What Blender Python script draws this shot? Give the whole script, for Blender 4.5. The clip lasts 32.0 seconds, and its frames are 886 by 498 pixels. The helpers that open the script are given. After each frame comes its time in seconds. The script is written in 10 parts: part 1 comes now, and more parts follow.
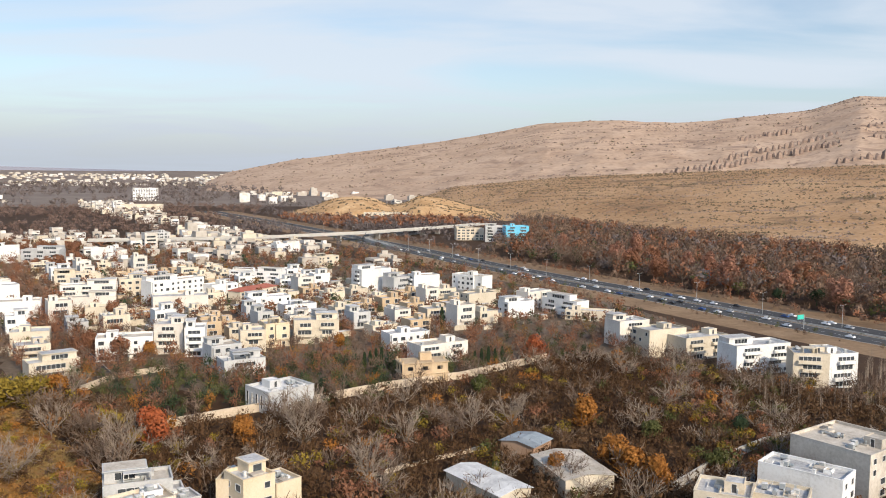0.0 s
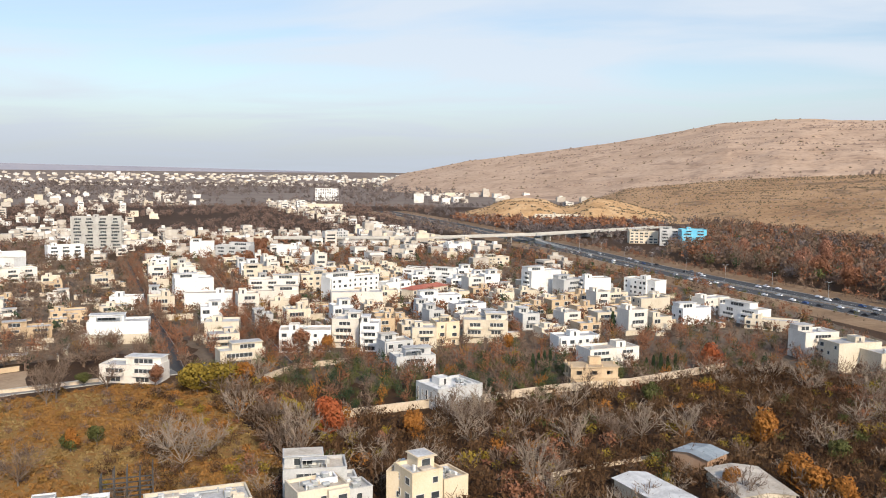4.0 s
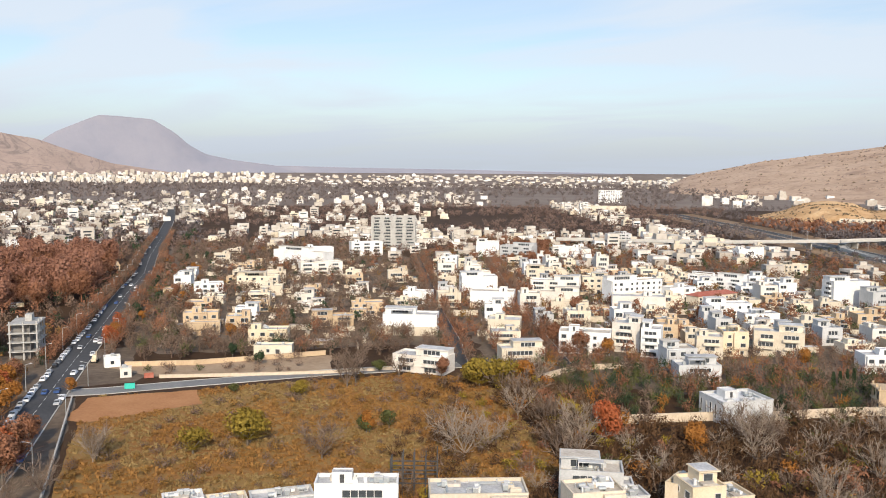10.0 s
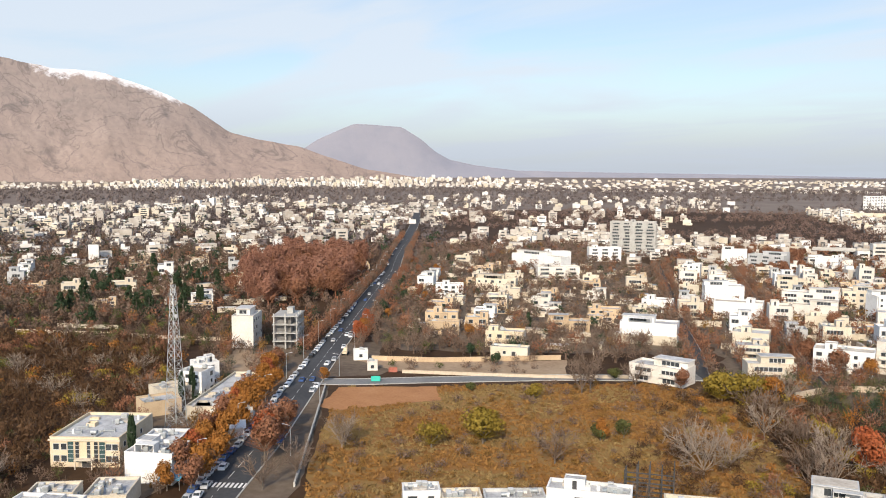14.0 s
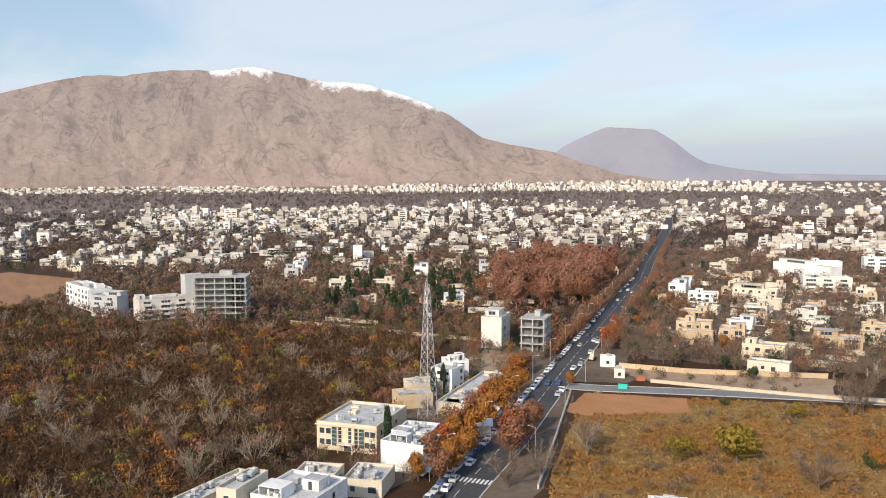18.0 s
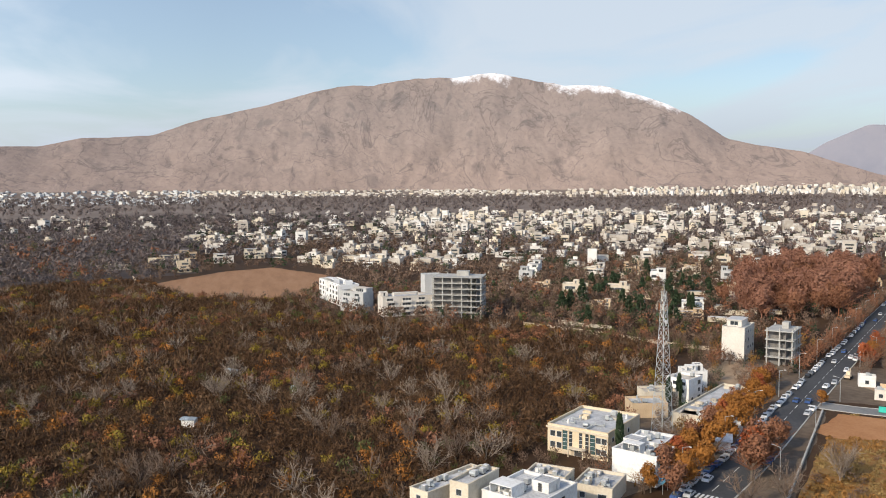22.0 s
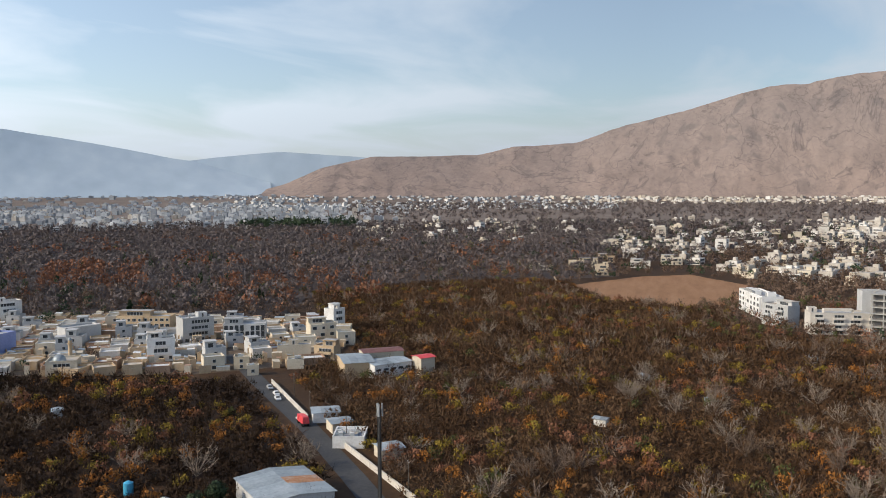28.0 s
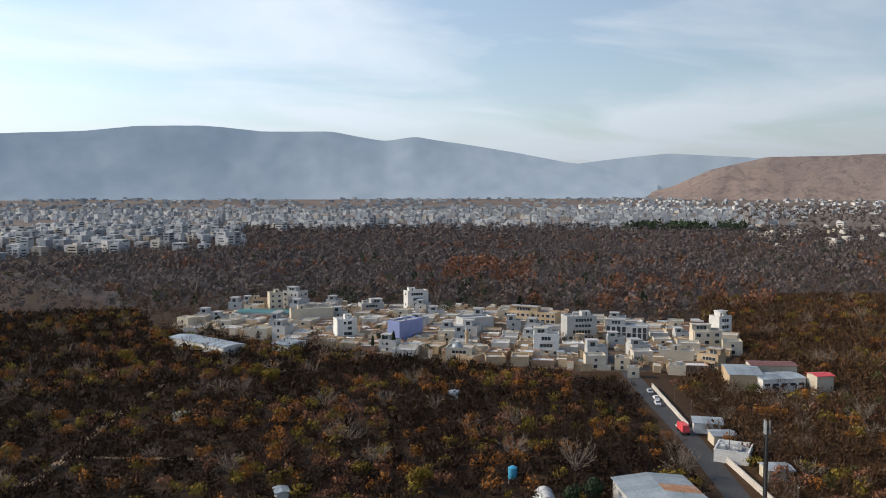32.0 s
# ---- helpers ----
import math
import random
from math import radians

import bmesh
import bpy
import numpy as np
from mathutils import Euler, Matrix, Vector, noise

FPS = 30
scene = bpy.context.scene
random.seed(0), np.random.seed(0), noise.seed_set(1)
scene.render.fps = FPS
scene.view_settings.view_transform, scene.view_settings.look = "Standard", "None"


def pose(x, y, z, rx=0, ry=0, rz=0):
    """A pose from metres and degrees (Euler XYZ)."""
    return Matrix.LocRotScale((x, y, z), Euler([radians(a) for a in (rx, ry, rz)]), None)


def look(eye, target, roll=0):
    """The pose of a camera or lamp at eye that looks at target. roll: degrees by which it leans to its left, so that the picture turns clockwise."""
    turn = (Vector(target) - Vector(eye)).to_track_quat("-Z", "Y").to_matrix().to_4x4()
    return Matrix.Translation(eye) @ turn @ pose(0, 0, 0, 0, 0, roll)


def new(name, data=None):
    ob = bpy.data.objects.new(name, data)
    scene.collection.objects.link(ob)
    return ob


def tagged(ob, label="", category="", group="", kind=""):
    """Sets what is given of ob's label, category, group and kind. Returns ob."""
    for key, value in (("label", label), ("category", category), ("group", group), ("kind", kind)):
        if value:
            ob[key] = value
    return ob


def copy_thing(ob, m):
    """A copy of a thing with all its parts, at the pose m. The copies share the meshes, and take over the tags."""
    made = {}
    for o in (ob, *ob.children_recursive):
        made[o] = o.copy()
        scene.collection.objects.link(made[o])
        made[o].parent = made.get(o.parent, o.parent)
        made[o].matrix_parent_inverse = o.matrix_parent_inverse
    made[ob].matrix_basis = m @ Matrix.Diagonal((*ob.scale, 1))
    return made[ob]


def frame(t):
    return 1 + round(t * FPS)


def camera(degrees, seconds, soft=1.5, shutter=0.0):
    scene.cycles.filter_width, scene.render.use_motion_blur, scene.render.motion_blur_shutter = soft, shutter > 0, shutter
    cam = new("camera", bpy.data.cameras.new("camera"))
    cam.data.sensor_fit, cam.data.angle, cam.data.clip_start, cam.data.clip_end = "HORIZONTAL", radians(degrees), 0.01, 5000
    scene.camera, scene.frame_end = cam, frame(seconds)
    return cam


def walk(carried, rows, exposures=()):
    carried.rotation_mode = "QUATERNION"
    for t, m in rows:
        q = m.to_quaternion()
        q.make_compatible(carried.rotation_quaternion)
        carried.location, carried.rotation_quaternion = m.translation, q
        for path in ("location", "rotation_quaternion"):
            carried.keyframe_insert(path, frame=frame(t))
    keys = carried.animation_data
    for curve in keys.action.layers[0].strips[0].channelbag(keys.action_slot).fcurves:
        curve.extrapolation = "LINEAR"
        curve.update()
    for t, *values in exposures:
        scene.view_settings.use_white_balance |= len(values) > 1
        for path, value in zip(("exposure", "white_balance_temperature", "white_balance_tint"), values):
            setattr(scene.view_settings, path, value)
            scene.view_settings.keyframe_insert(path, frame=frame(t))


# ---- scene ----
# ---- camera: it turns on the spot, high above the gardens ----
EYE = 73.0
cam = camera(54.7, 32.0, soft=1.0)
# seconds, heading to the left, pitch, lean
ROWS = [
    (0.0, 0.00, -5.16, -0.66),
    (0.5, 1.52, -5.17, -0.67),
    (1.0, 2.94, -5.17, -0.70),
    (1.5, 4.29, -5.18, -0.72),
    (2.0, 5.54, -5.19, -0.73),
    (2.5, 6.90, -5.19, -0.74),
    (3.0, 8.35, -5.19, -0.74),
    (3.5, 9.89, -5.19, -0.71),
    (5.5, 16.03, -5.22, -0.64),
    (6.0, 17.66, -5.22, -0.62),
    (6.5, 19.10, -5.22, -0.59),
    (7.0, 20.72, -5.23, -0.56),
    (7.5, 22.23, -5.24, -0.53),
    (8.0, 23.60, -5.25, -0.50),
    (8.5, 24.96, -5.25, -0.47),
    (9.0, 26.80, -5.26, -0.45),
    (9.5, 28.56, -5.26, -0.42),
    (10.0, 30.17, -5.25, -0.40),
    (10.5, 32.19, -5.22, -0.38),
    (11.0, 34.08, -5.20, -0.35),
    (11.5, 35.66, -5.17, -0.33),
    (12.0, 37.40, -5.14, -0.32),
    (12.5, 39.31, -5.11, -0.30),
    (13.0, 41.54, -5.09, -0.29),
    (13.5, 43.96, -5.06, -0.25),
    (15.5, 51.53, -4.90, -0.16),
    (16.0, 53.82, -4.87, -0.09),
    (16.5, 55.98, -4.85, -0.03),
    (17.0, 58.00, -4.82, 0.03),
    (17.5, 60.28, -4.79, 0.05),
    (18.0, 62.59, -4.76, 0.09),
    (18.5, 64.49, -4.74, 0.13),
    (19.0, 66.49, -4.70, 0.16),
    (19.5, 68.62, -4.68, 0.19),
    (20.0, 70.38, -4.65, 0.22),
    (20.5, 72.28, -4.62, 0.24),
    (21.0, 74.29, -4.59, 0.25),
    (21.5, 76.24, -4.55, 0.25),
    (22.0, 78.22, -4.51, 0.26),
    (22.5, 80.17, -4.48, 0.27),
    (23.0, 82.13, -4.44, 0.26),
    (23.5, 84.08, -4.42, 0.26),
    (24.0, 86.27, -4.40, 0.24),
    (24.5, 88.63, -4.38, 0.20),
    (26.5, 98.02, -4.17, 0.22),
    (27.0, 100.41, -4.12, 0.19),
    (27.5, 103.02, -4.08, 0.19),
    (28.0, 105.67, -4.04, 0.19),
    (28.5, 108.62, -4.00, 0.18),
    (29.0, 111.13, -3.96, 0.20),
    (29.5, 114.19, -3.93, 0.19),
    (30.0, 117.59, -3.90, 0.19),
    (30.5, 120.91, -3.88, 0.17),
    (31.0, 124.13, -3.86, 0.16),
    (31.5, 127.60, -3.85, 0.13),
    (32.0, 131.03, -3.83, 0.08),
]
walk(cam, [(t, pose(0, 0, EYE, 0, 0, yaw) @ pose(0, 0, 0, 90 + pitch) @ pose(0, 0, 0, 0, 0, -lean)) for t, yaw, pitch, lean in ROWS],
     [(0.0, -0.12, 6500, 10), (6.0, -0.07, 6500, 10), (13.0, -0.07, 6500, 10), (19.0, -0.14, 6480, 10), (23.0, -0.27, 6420, 9), (28.0, -0.42, 6440, 9), (32.0, -0.56, 6480, 9)])

# ---- world, sun ----
SUN_AZ, SUN_EL = 213.0, 30.0
world = bpy.data.worlds.new("winter_sky")
scene.world = world
world.use_nodes = True
wn, wl = world.node_tree.nodes, world.node_tree.links
wn.clear()


def wnode(kind, **values):
    n = wn.new(kind)
    for key, value in values.items():
        n.inputs[key].default_value = value
    return n


sky = wn.new("ShaderNodeTexSky")
sky.sky_type, sky.sun_disc = "NISHITA", False
sky.sun_elevation, sky.sun_rotation = radians(SUN_EL), radians(-SUN_AZ)
sky.air_density, sky.dust_density, sky.ozone_density = 1.0, 1.0, 2.0
gain = wn.new("ShaderNodeVectorMath")
gain.operation = "SCALE"
gain.inputs["Scale"].default_value = 0.155
wl.new(sky.outputs["Color"], gain.inputs[0])
coords = wn.new("ShaderNodeTexCoord")
split = wn.new("ShaderNodeSeparateXYZ")
wl.new(coords.outputs["Generated"], split.inputs[0])
# thin winter cloud: streaks drawn on a flat layer overhead
lift = wnode("ShaderNodeMath")
lift.operation = "ADD"
wl.new(split.outputs["Z"], lift.inputs[0])
lift.inputs[1].default_value = 0.10
flat = wn.new("ShaderNodeVectorMath")
flat.operation = "DIVIDE"
wl.new(coords.outputs["Generated"], flat.inputs[0])
lay = wn.new("ShaderNodeCombineXYZ")
for k in "XYZ":
    wl.new(lift.outputs[0], lay.inputs[k])
wl.new(lay.outputs[0], flat.inputs[1])
squash = wn.new("ShaderNodeMapping")
squash.inputs["Scale"].default_value = (0.7, 1.1, 0.0)
squash.inputs["Rotation"].default_value = (0, 0, radians(28))
squash.inputs["Location"].default_value = (0.35, 0.6, 0)
wl.new(flat.outputs[0], squash.inputs["Vector"])
clouds = wnode("ShaderNodeTexNoise", Scale=0.75, Detail=6.0, Roughness=0.50, Distortion=0.5)
wl.new(squash.outputs[0], clouds.inputs["Vector"])
veil = wn.new("ShaderNodeMapRange")
veil.inputs["From Min"].default_value, veil.inputs["From Max"].default_value = 0.41, 0.59
veil.inputs["To Min"].default_value, veil.inputs["To Max"].default_value = 0.24, 0.86
wl.new(clouds.outputs["Fac"], veil.inputs["Value"])
covered = wn.new("ShaderNodeMixRGB")
covered.inputs["Color2"].default_value = (0.80, 0.88, 0.98, 1)
# the veil thins out overhead
thin = wn.new("ShaderNodeMapRange")
thin.interpolation_type = "SMOOTHSTEP"
thin.inputs["From Min"].default_value, thin.inputs["From Max"].default_value = 0.22, 0.60
thin.inputs["To Min"].default_value, thin.inputs["To Max"].default_value = 1.0, 0.10
wl.new(split.outputs["Z"], thin.inputs["Value"])
cover = wn.new("ShaderNodeMath")
cover.operation = "MULTIPLY"
wl.new(veil.outputs[0], cover.inputs[0])
wl.new(thin.outputs[0], cover.inputs[1])
wl.new(cover.outputs[0], covered.inputs["Fac"])
wl.new(gain.outputs[0], covered.inputs["Color1"])
# dusty air along the horizon
haze = wn.new("ShaderNodeMapRange")
haze.interpolation_type = "SMOOTHSTEP"
haze.inputs["From Min"].default_value, haze.inputs["From Max"].default_value = -0.005, 0.115
haze.inputs["To Min"].default_value, haze.inputs["To Max"].default_value = 0.92, 0.0
wl.new(split.outputs["Z"], haze.inputs["Value"])
dusty = wn.new("ShaderNodeMixRGB")
dusty.inputs["Color2"].default_value = (0.58, 0.64, 0.73, 1)
wl.new(haze.outputs[0], dusty.inputs["Fac"])
wl.new(covered.outputs[0], dusty.inputs["Color1"])
# the veil is brighter on the sun's side
toward = wn.new("ShaderNodeVectorMath")
toward.operation = "DOT_PRODUCT"
toward.inputs[1].default_value = (-math.sin(radians(SUN_AZ)), math.cos(radians(SUN_AZ)), 0)
wl.new(coords.outputs["Generated"], toward.inputs[0])
bright = wn.new("ShaderNodeMapRange")
bright.inputs["From Min"].default_value, bright.inputs["From Max"].default_value = -0.5, 0.7
bright.inputs["To Min"].default_value, bright.inputs["To Max"].default_value = 1.0, 1.85
wl.new(toward.outputs["Value"], bright.inputs["Value"])
back = wn.new("ShaderNodeBackground")
wl.new(bright.outputs[0], back.inputs["Strength"])
wl.new(dusty.outputs[0], back.inputs["Color"])
wl.new(back.outputs[0], wn.new("ShaderNodeOutputWorld").inputs["Surface"])

sun = new("sun", bpy.data.lights.new("sun", "SUN"))
sun.data.energy, sun.data.angle, sun.data.color = 4.7, radians(0.6), (1.0, 0.85, 0.65)
sa, se = radians(SUN_AZ), radians(SUN_EL)
sun.matrix_world = look((-math.sin(sa) * math.cos(se) * 300, math.cos(sa) * math.cos(se) * 300, math.sin(se) * 300), (0, 0, 0))


# ---- materials ----
def material(name, tones, rough=0.85, big=0.08, fine=2.0, bump=0.0, island=0.0, each=0.0, metal=0.0, spread=(0.35, 0.65), glow=0.0, stretch=(1, 1, 1)):
    """Tones: two or more colours laid out by coarse and fine noise in place; island, each: brightness that varies by piece or by object."""
    m = bpy.data.materials.new(name)
    m.use_nodes = True
    nodes, links = m.node_tree.nodes, m.node_tree.links
    shade = nodes["Principled BSDF"]
    shade.inputs["Roughness"].default_value, shade.inputs["Metallic"].default_value = rough, metal
    shade.inputs["Specular IOR Level"].default_value = 0.25
    where = nodes.new("ShaderNodeTexCoord")
    warp = nodes.new("ShaderNodeMapping")
    warp.inputs["Scale"].default_value = stretch
    links.new(where.outputs["Object"], warp.inputs["Vector"])
    noises = []
    for scale, detail in ((big, 3.0), (fine, 5.0)):
        n = nodes.new("ShaderNodeTexNoise")
        n.inputs["Scale"].default_value, n.inputs["Detail"].default_value, n.inputs["Roughness"].default_value = scale, detail, 0.6
        links.new(warp.outputs[0], n.inputs["Vector"])
        noises.append(n)
    mean = nodes.new("ShaderNodeMix")
    mean.inputs["Factor"].default_value = 0.45
    links.new(noises[0].outputs["Fac"], mean.inputs["A"])
    links.new(noises[1].outputs["Fac"], mean.inputs["B"])
    level = mean.outputs["Result"]
    if island:
        geo = nodes.new("ShaderNodeNewGeometry")
        shift = nodes.new("ShaderNodeMath")
        shift.operation = "MULTIPLY_ADD"
        shift.inputs[1].default_value = island
        links.new(geo.outputs["Random Per Island"], shift.inputs[0])
        links.new(level, shift.inputs[2])
        level = shift.outputs[0]
    ramp = nodes.new("ShaderNodeValToRGB")
    lo, hi = spread
    hi += island
    ramp.color_ramp.elements[0].position, ramp.color_ramp.elements[1].position = lo, hi
    ramp.color_ramp.elements[0].color, ramp.color_ramp.elements[1].color = (*tones[0], 1), (*tones[-1], 1)
    for i, tone in enumerate(tones[1:-1], 1):
        ramp.color_ramp.elements.new(lo + (hi - lo) * i / (len(tones) - 1)).color = (*tone, 1)
    links.new(level, ramp.inputs["Fac"])
    colour = ramp.outputs["Color"]
    if each:
        info = nodes.new("ShaderNodeObjectInfo")
        span = nodes.new("ShaderNodeMapRange")
        span.inputs["To Min"].default_value, span.inputs["To Max"].default_value = 1 - each, 1 + each * 0.6
        links.new(info.outputs["Random"], span.inputs["Value"])
        vary = nodes.new("ShaderNodeHueSaturation")
        links.new(span.outputs[0], vary.inputs["Value"])
        links.new(colour, vary.inputs["Color"])
        colour = vary.outputs["Color"]
    links.new(colour, shade.inputs["Base Color"])
    if bump:
        b = nodes.new("ShaderNodeBump")
        b.inputs["Strength"].default_value, b.inputs["Distance"].default_value = 0.6, bump
        links.new(mean.outputs["Result"], b.inputs["Height"])
        links.new(b.outputs["Normal"], shade.inputs["Normal"])
    # glow: emission in the own colour, which lightens the far ranges as painted haze
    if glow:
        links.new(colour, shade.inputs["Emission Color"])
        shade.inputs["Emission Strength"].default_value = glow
    return m


def rocky(name, tones, dark, band, scrub, fine=0.13, bump=2.5):
    """Bare slope: noise tones crossed by tilted rock bands, dotted with dark scrub."""
    m = material(name, tones, big=0.006, fine=fine, bump=bump, spread=(0.33, 0.67))
    nodes, links = m.node_tree.nodes, m.node_tree.links
    shade = nodes["Principled BSDF"]
    base = shade.inputs["Base Color"].links[0].from_socket
    where = nodes.new("ShaderNodeTexCoord")
    tilt = nodes.new("ShaderNodeMapping")
    tilt.inputs["Rotation"].default_value = (radians(8), radians(-14), 0)
    tilt.inputs["Scale"].default_value = (0.15, 0.15, 1)
    links.new(where.outputs["Object"], tilt.inputs["Vector"])
    layer = nodes.new("ShaderNodeTexNoise")
    layer.inputs["Scale"].default_value, layer.inputs["Detail"].default_value, layer.inputs["Distortion"].default_value = band, 8.0, 0.6
    links.new(tilt.outputs[0], layer.inputs["Vector"])
    dots = nodes.new("ShaderNodeTexVoronoi")
    dots.inputs["Scale"].default_value = scrub
    links.new(where.outputs["Object"], dots.inputs["Vector"])
    cut = nodes.new("ShaderNodeMapRange")
    cut.inputs["From Min"].default_value, cut.inputs["From Max"].default_value = 0.56, 0.66
    links.new(layer.outputs["Fac"], cut.inputs["Value"])
    spot = nodes.new("ShaderNodeMapRange")
    spot.inputs["From Min"].default_value, spot.inputs["From Max"].default_value, spot.inputs["To Min"].default_value, spot.inputs["To Max"].default_value = 0.10, 0.36, 0.9, 0.0
    links.new(dots.outputs["Distance"], spot.inputs["Value"])
    most = nodes.new("ShaderNodeMath")
    most.operation = "MAXIMUM"
    links.new(cut.outputs[0], most.inputs[0])
    links.new(spot.outputs[0], most.inputs[1])
    mix = nodes.new("ShaderNodeMixRGB")
    mix.inputs["Color2"].default_value = (*dark, 1)
    fade = nodes.new("ShaderNodeMath")
    fade.operation = "MULTIPLY"
    fade.inputs[1].default_value = 0.7
    links.new(most.outputs[0], fade.inputs[0])
    links.new(fade.outputs[0], mix.inputs["Fac"])
    links.new(base, mix.inputs["Color1"])
    links.new(mix.outputs[0], shade.inputs["Base Color"])
    return m


WHITE = material("white_render", [(0.58, 0.56, 0.52), (0.74, 0.73, 0.70), (0.80, 0.79, 0.77)], big=0.12, fine=1.4, each=0.08)
OFFWHITE = material("warm_white_render", [(0.54, 0.49, 0.42), (0.66, 0.61, 0.54), (0.73, 0.69, 0.62)], big=0.12, fine=1.4, each=0.12)
CREAM = material("cream_render", [(0.4836, 0.4092, 0.3069), (0.6138, 0.5394, 0.4185), (0.6696, 0.6045, 0.4929)], big=0.12, fine=1.6, each=0.14)
TAN = material("tan_brick", [(0.40, 0.29, 0.18), (0.52, 0.39, 0.25), (0.58, 0.45, 0.30)], big=0.15, fine=3.0, each=0.14, bump=0.02)
YELLOW = material("yellow_stone", [(0.5452, 0.4312, 0.2816), (0.6392, 0.5292, 0.3712), (0.6768, 0.5880, 0.4608)], big=0.15, fine=2.5, bump=0.02)
GREYWALL = material("grey_cement_render", [(0.38, 0.38, 0.37), (0.48, 0.48, 0.47), (0.56, 0.56, 0.55)], big=0.15, fine=2.0, each=0.1)
# dark tone that imitates the shade inside the open frames
SHADEWALL = material("interior_shade_wall", [(0.11, 0.105, 0.10), (0.16, 0.152, 0.145), (0.21, 0.20, 0.19)], big=0.3, fine=3.0, bump=0.02)
BRICK = material("brown_brick", [(0.26, 0.16, 0.10), (0.36, 0.23, 0.15), (0.42, 0.29, 0.20)], big=0.2, fine=4.0, each=0.1, bump=0.02)
CONCRETE = material("raw_concrete", [(0.30, 0.29, 0.27), (0.40, 0.39, 0.36), (0.46, 0.45, 0.42)], big=0.2, fine=2.0, bump=0.02)
ROOF = material("weathered_flat_roof", [(0.30, 0.30, 0.30), (0.46, 0.46, 0.46), (0.60, 0.60, 0.59)], big=0.25, fine=1.5, each=0.18)
ROOFWARM = material("clay_plaster_roof", [(0.38, 0.33, 0.27), (0.50, 0.45, 0.38), (0.60, 0.55, 0.48)], big=0.25, fine=1.5, each=0.15)
PALEROOF = material("whitish_felt_roof", [(0.46, 0.46, 0.46), (0.60, 0.60, 0.59), (0.70, 0.70, 0.69)], big=0.25, fine=1.5, each=0.2)
METALROOF = material("galvanised_sheet_roof", [(0.27, 0.31, 0.335), (0.36, 0.405, 0.43), (0.46, 0.50, 0.52)], rough=0.5, metal=0.25, big=0.15, fine=1.0, each=0.25)
RUST = material("rust_stained_sheet", [(0.36, 0.15, 0.06), (0.46, 0.24, 0.13), (0.50, 0.42, 0.36)], rough=0.7, big=0.3, fine=1.5)
REDROOF = material("red_roof_sheet", [(0.28, 0.08, 0.05), (0.36, 0.12, 0.08), (0.42, 0.17, 0.12)], rough=0.6, big=0.3, fine=2.0)
MAROON = material("maroon_roof_sheet", [(0.14, 0.06, 0.06), (0.19, 0.09, 0.08), (0.24, 0.12, 0.11)], rough=0.6, big=0.3, fine=2.0)
CRIMSON = material("crimson_painted_sheet", [(0.55, 0.05, 0.06), (0.68, 0.08, 0.09), (0.72, 0.14, 0.14)], rough=0.5, big=0.3, fine=2.0)
BLUEPANEL = material("blue_cladding", [(0.10, 0.42, 0.60), (0.15, 0.50, 0.68), (0.22, 0.58, 0.74)], rough=0.4, big=0.1, fine=1.0)
VIOLET = material("violet_blue_render", [(0.20, 0.24, 0.46), (0.26, 0.31, 0.55), (0.32, 0.37, 0.60)], big=0.1, fine=1.0)
GREENROOF = material("teal_sheet_roof", [(0.04, 0.12, 0.13), (0.06, 0.18, 0.18), (0.10, 0.24, 0.23)], rough=0.5, big=0.1, fine=1.0)
TEAL = material("teal_paint", [(0.03, 0.40, 0.32), (0.05, 0.48, 0.38), (0.08, 0.52, 0.42)], rough=0.5)
TANKBLUE = material("blue_plastic_tank", [(0.05, 0.30, 0.50), (0.08, 0.38, 0.58), (0.12, 0.44, 0.62)], rough=0.4)
GLASS = material("dark_window_glass", [(0.03, 0.036, 0.042), (0.055, 0.062, 0.068), (0.085, 0.092, 0.098)], rough=0.08, each=0.3)
GREENGLASS = material("green_tinted_glass", [(0.03, 0.06, 0.06), (0.05, 0.09, 0.09), (0.08, 0.13, 0.12)], rough=0.08)
FRAME = material("pale_metal_frame", [(0.45, 0.45, 0.44), (0.58, 0.57, 0.55), (0.68, 0.67, 0.65)], rough=0.5)
STEEL = material("galvanised_steel", [(0.34, 0.36, 0.36), (0.46, 0.48, 0.48), (0.54, 0.56, 0.55)], rough=0.45, metal=0.5)
DARKSTEEL = material("dark_steel", [(0.05, 0.05, 0.05), (0.08, 0.08, 0.08), (0.12, 0.11, 0.11)], rough=0.5, metal=0.4)
RUBBER = material("black_rubber", [(0.012, 0.012, 0.012), (0.02, 0.02, 0.02), (0.03, 0.03, 0.03)])
ASPHALT = material("worn_asphalt", [(0.046, 0.047, 0.050), (0.062, 0.063, 0.066), (0.085, 0.085, 0.086)], big=0.06, fine=0.9)
PALEASPHALT = material("dusty_asphalt", [(0.15, 0.15, 0.15), (0.20, 0.20, 0.195), (0.25, 0.245, 0.235)], big=0.06, fine=0.9)
PAINT = material("road_paint", [(0.55, 0.55, 0.53), (0.7, 0.7, 0.68), (0.76, 0.76, 0.74)], fine=3.0)
KERB = material("kerb_concrete", [(0.34, 0.32, 0.29), (0.44, 0.42, 0.38), (0.50, 0.48, 0.44)], fine=2.0)
GARDENWALL = material("mud_plaster_garden_wall", [(0.46, 0.37, 0.27), (0.58, 0.48, 0.36), (0.66, 0.57, 0.45)], big=0.12, fine=1.2, bump=0.03)
SOIL = material("leaf_strewn_soil", [(0.0331, 0.0160, 0.0061), (0.0523, 0.0261, 0.0102), (0.0733, 0.0402, 0.0172)], big=0.03, fine=0.35, bump=0.1)
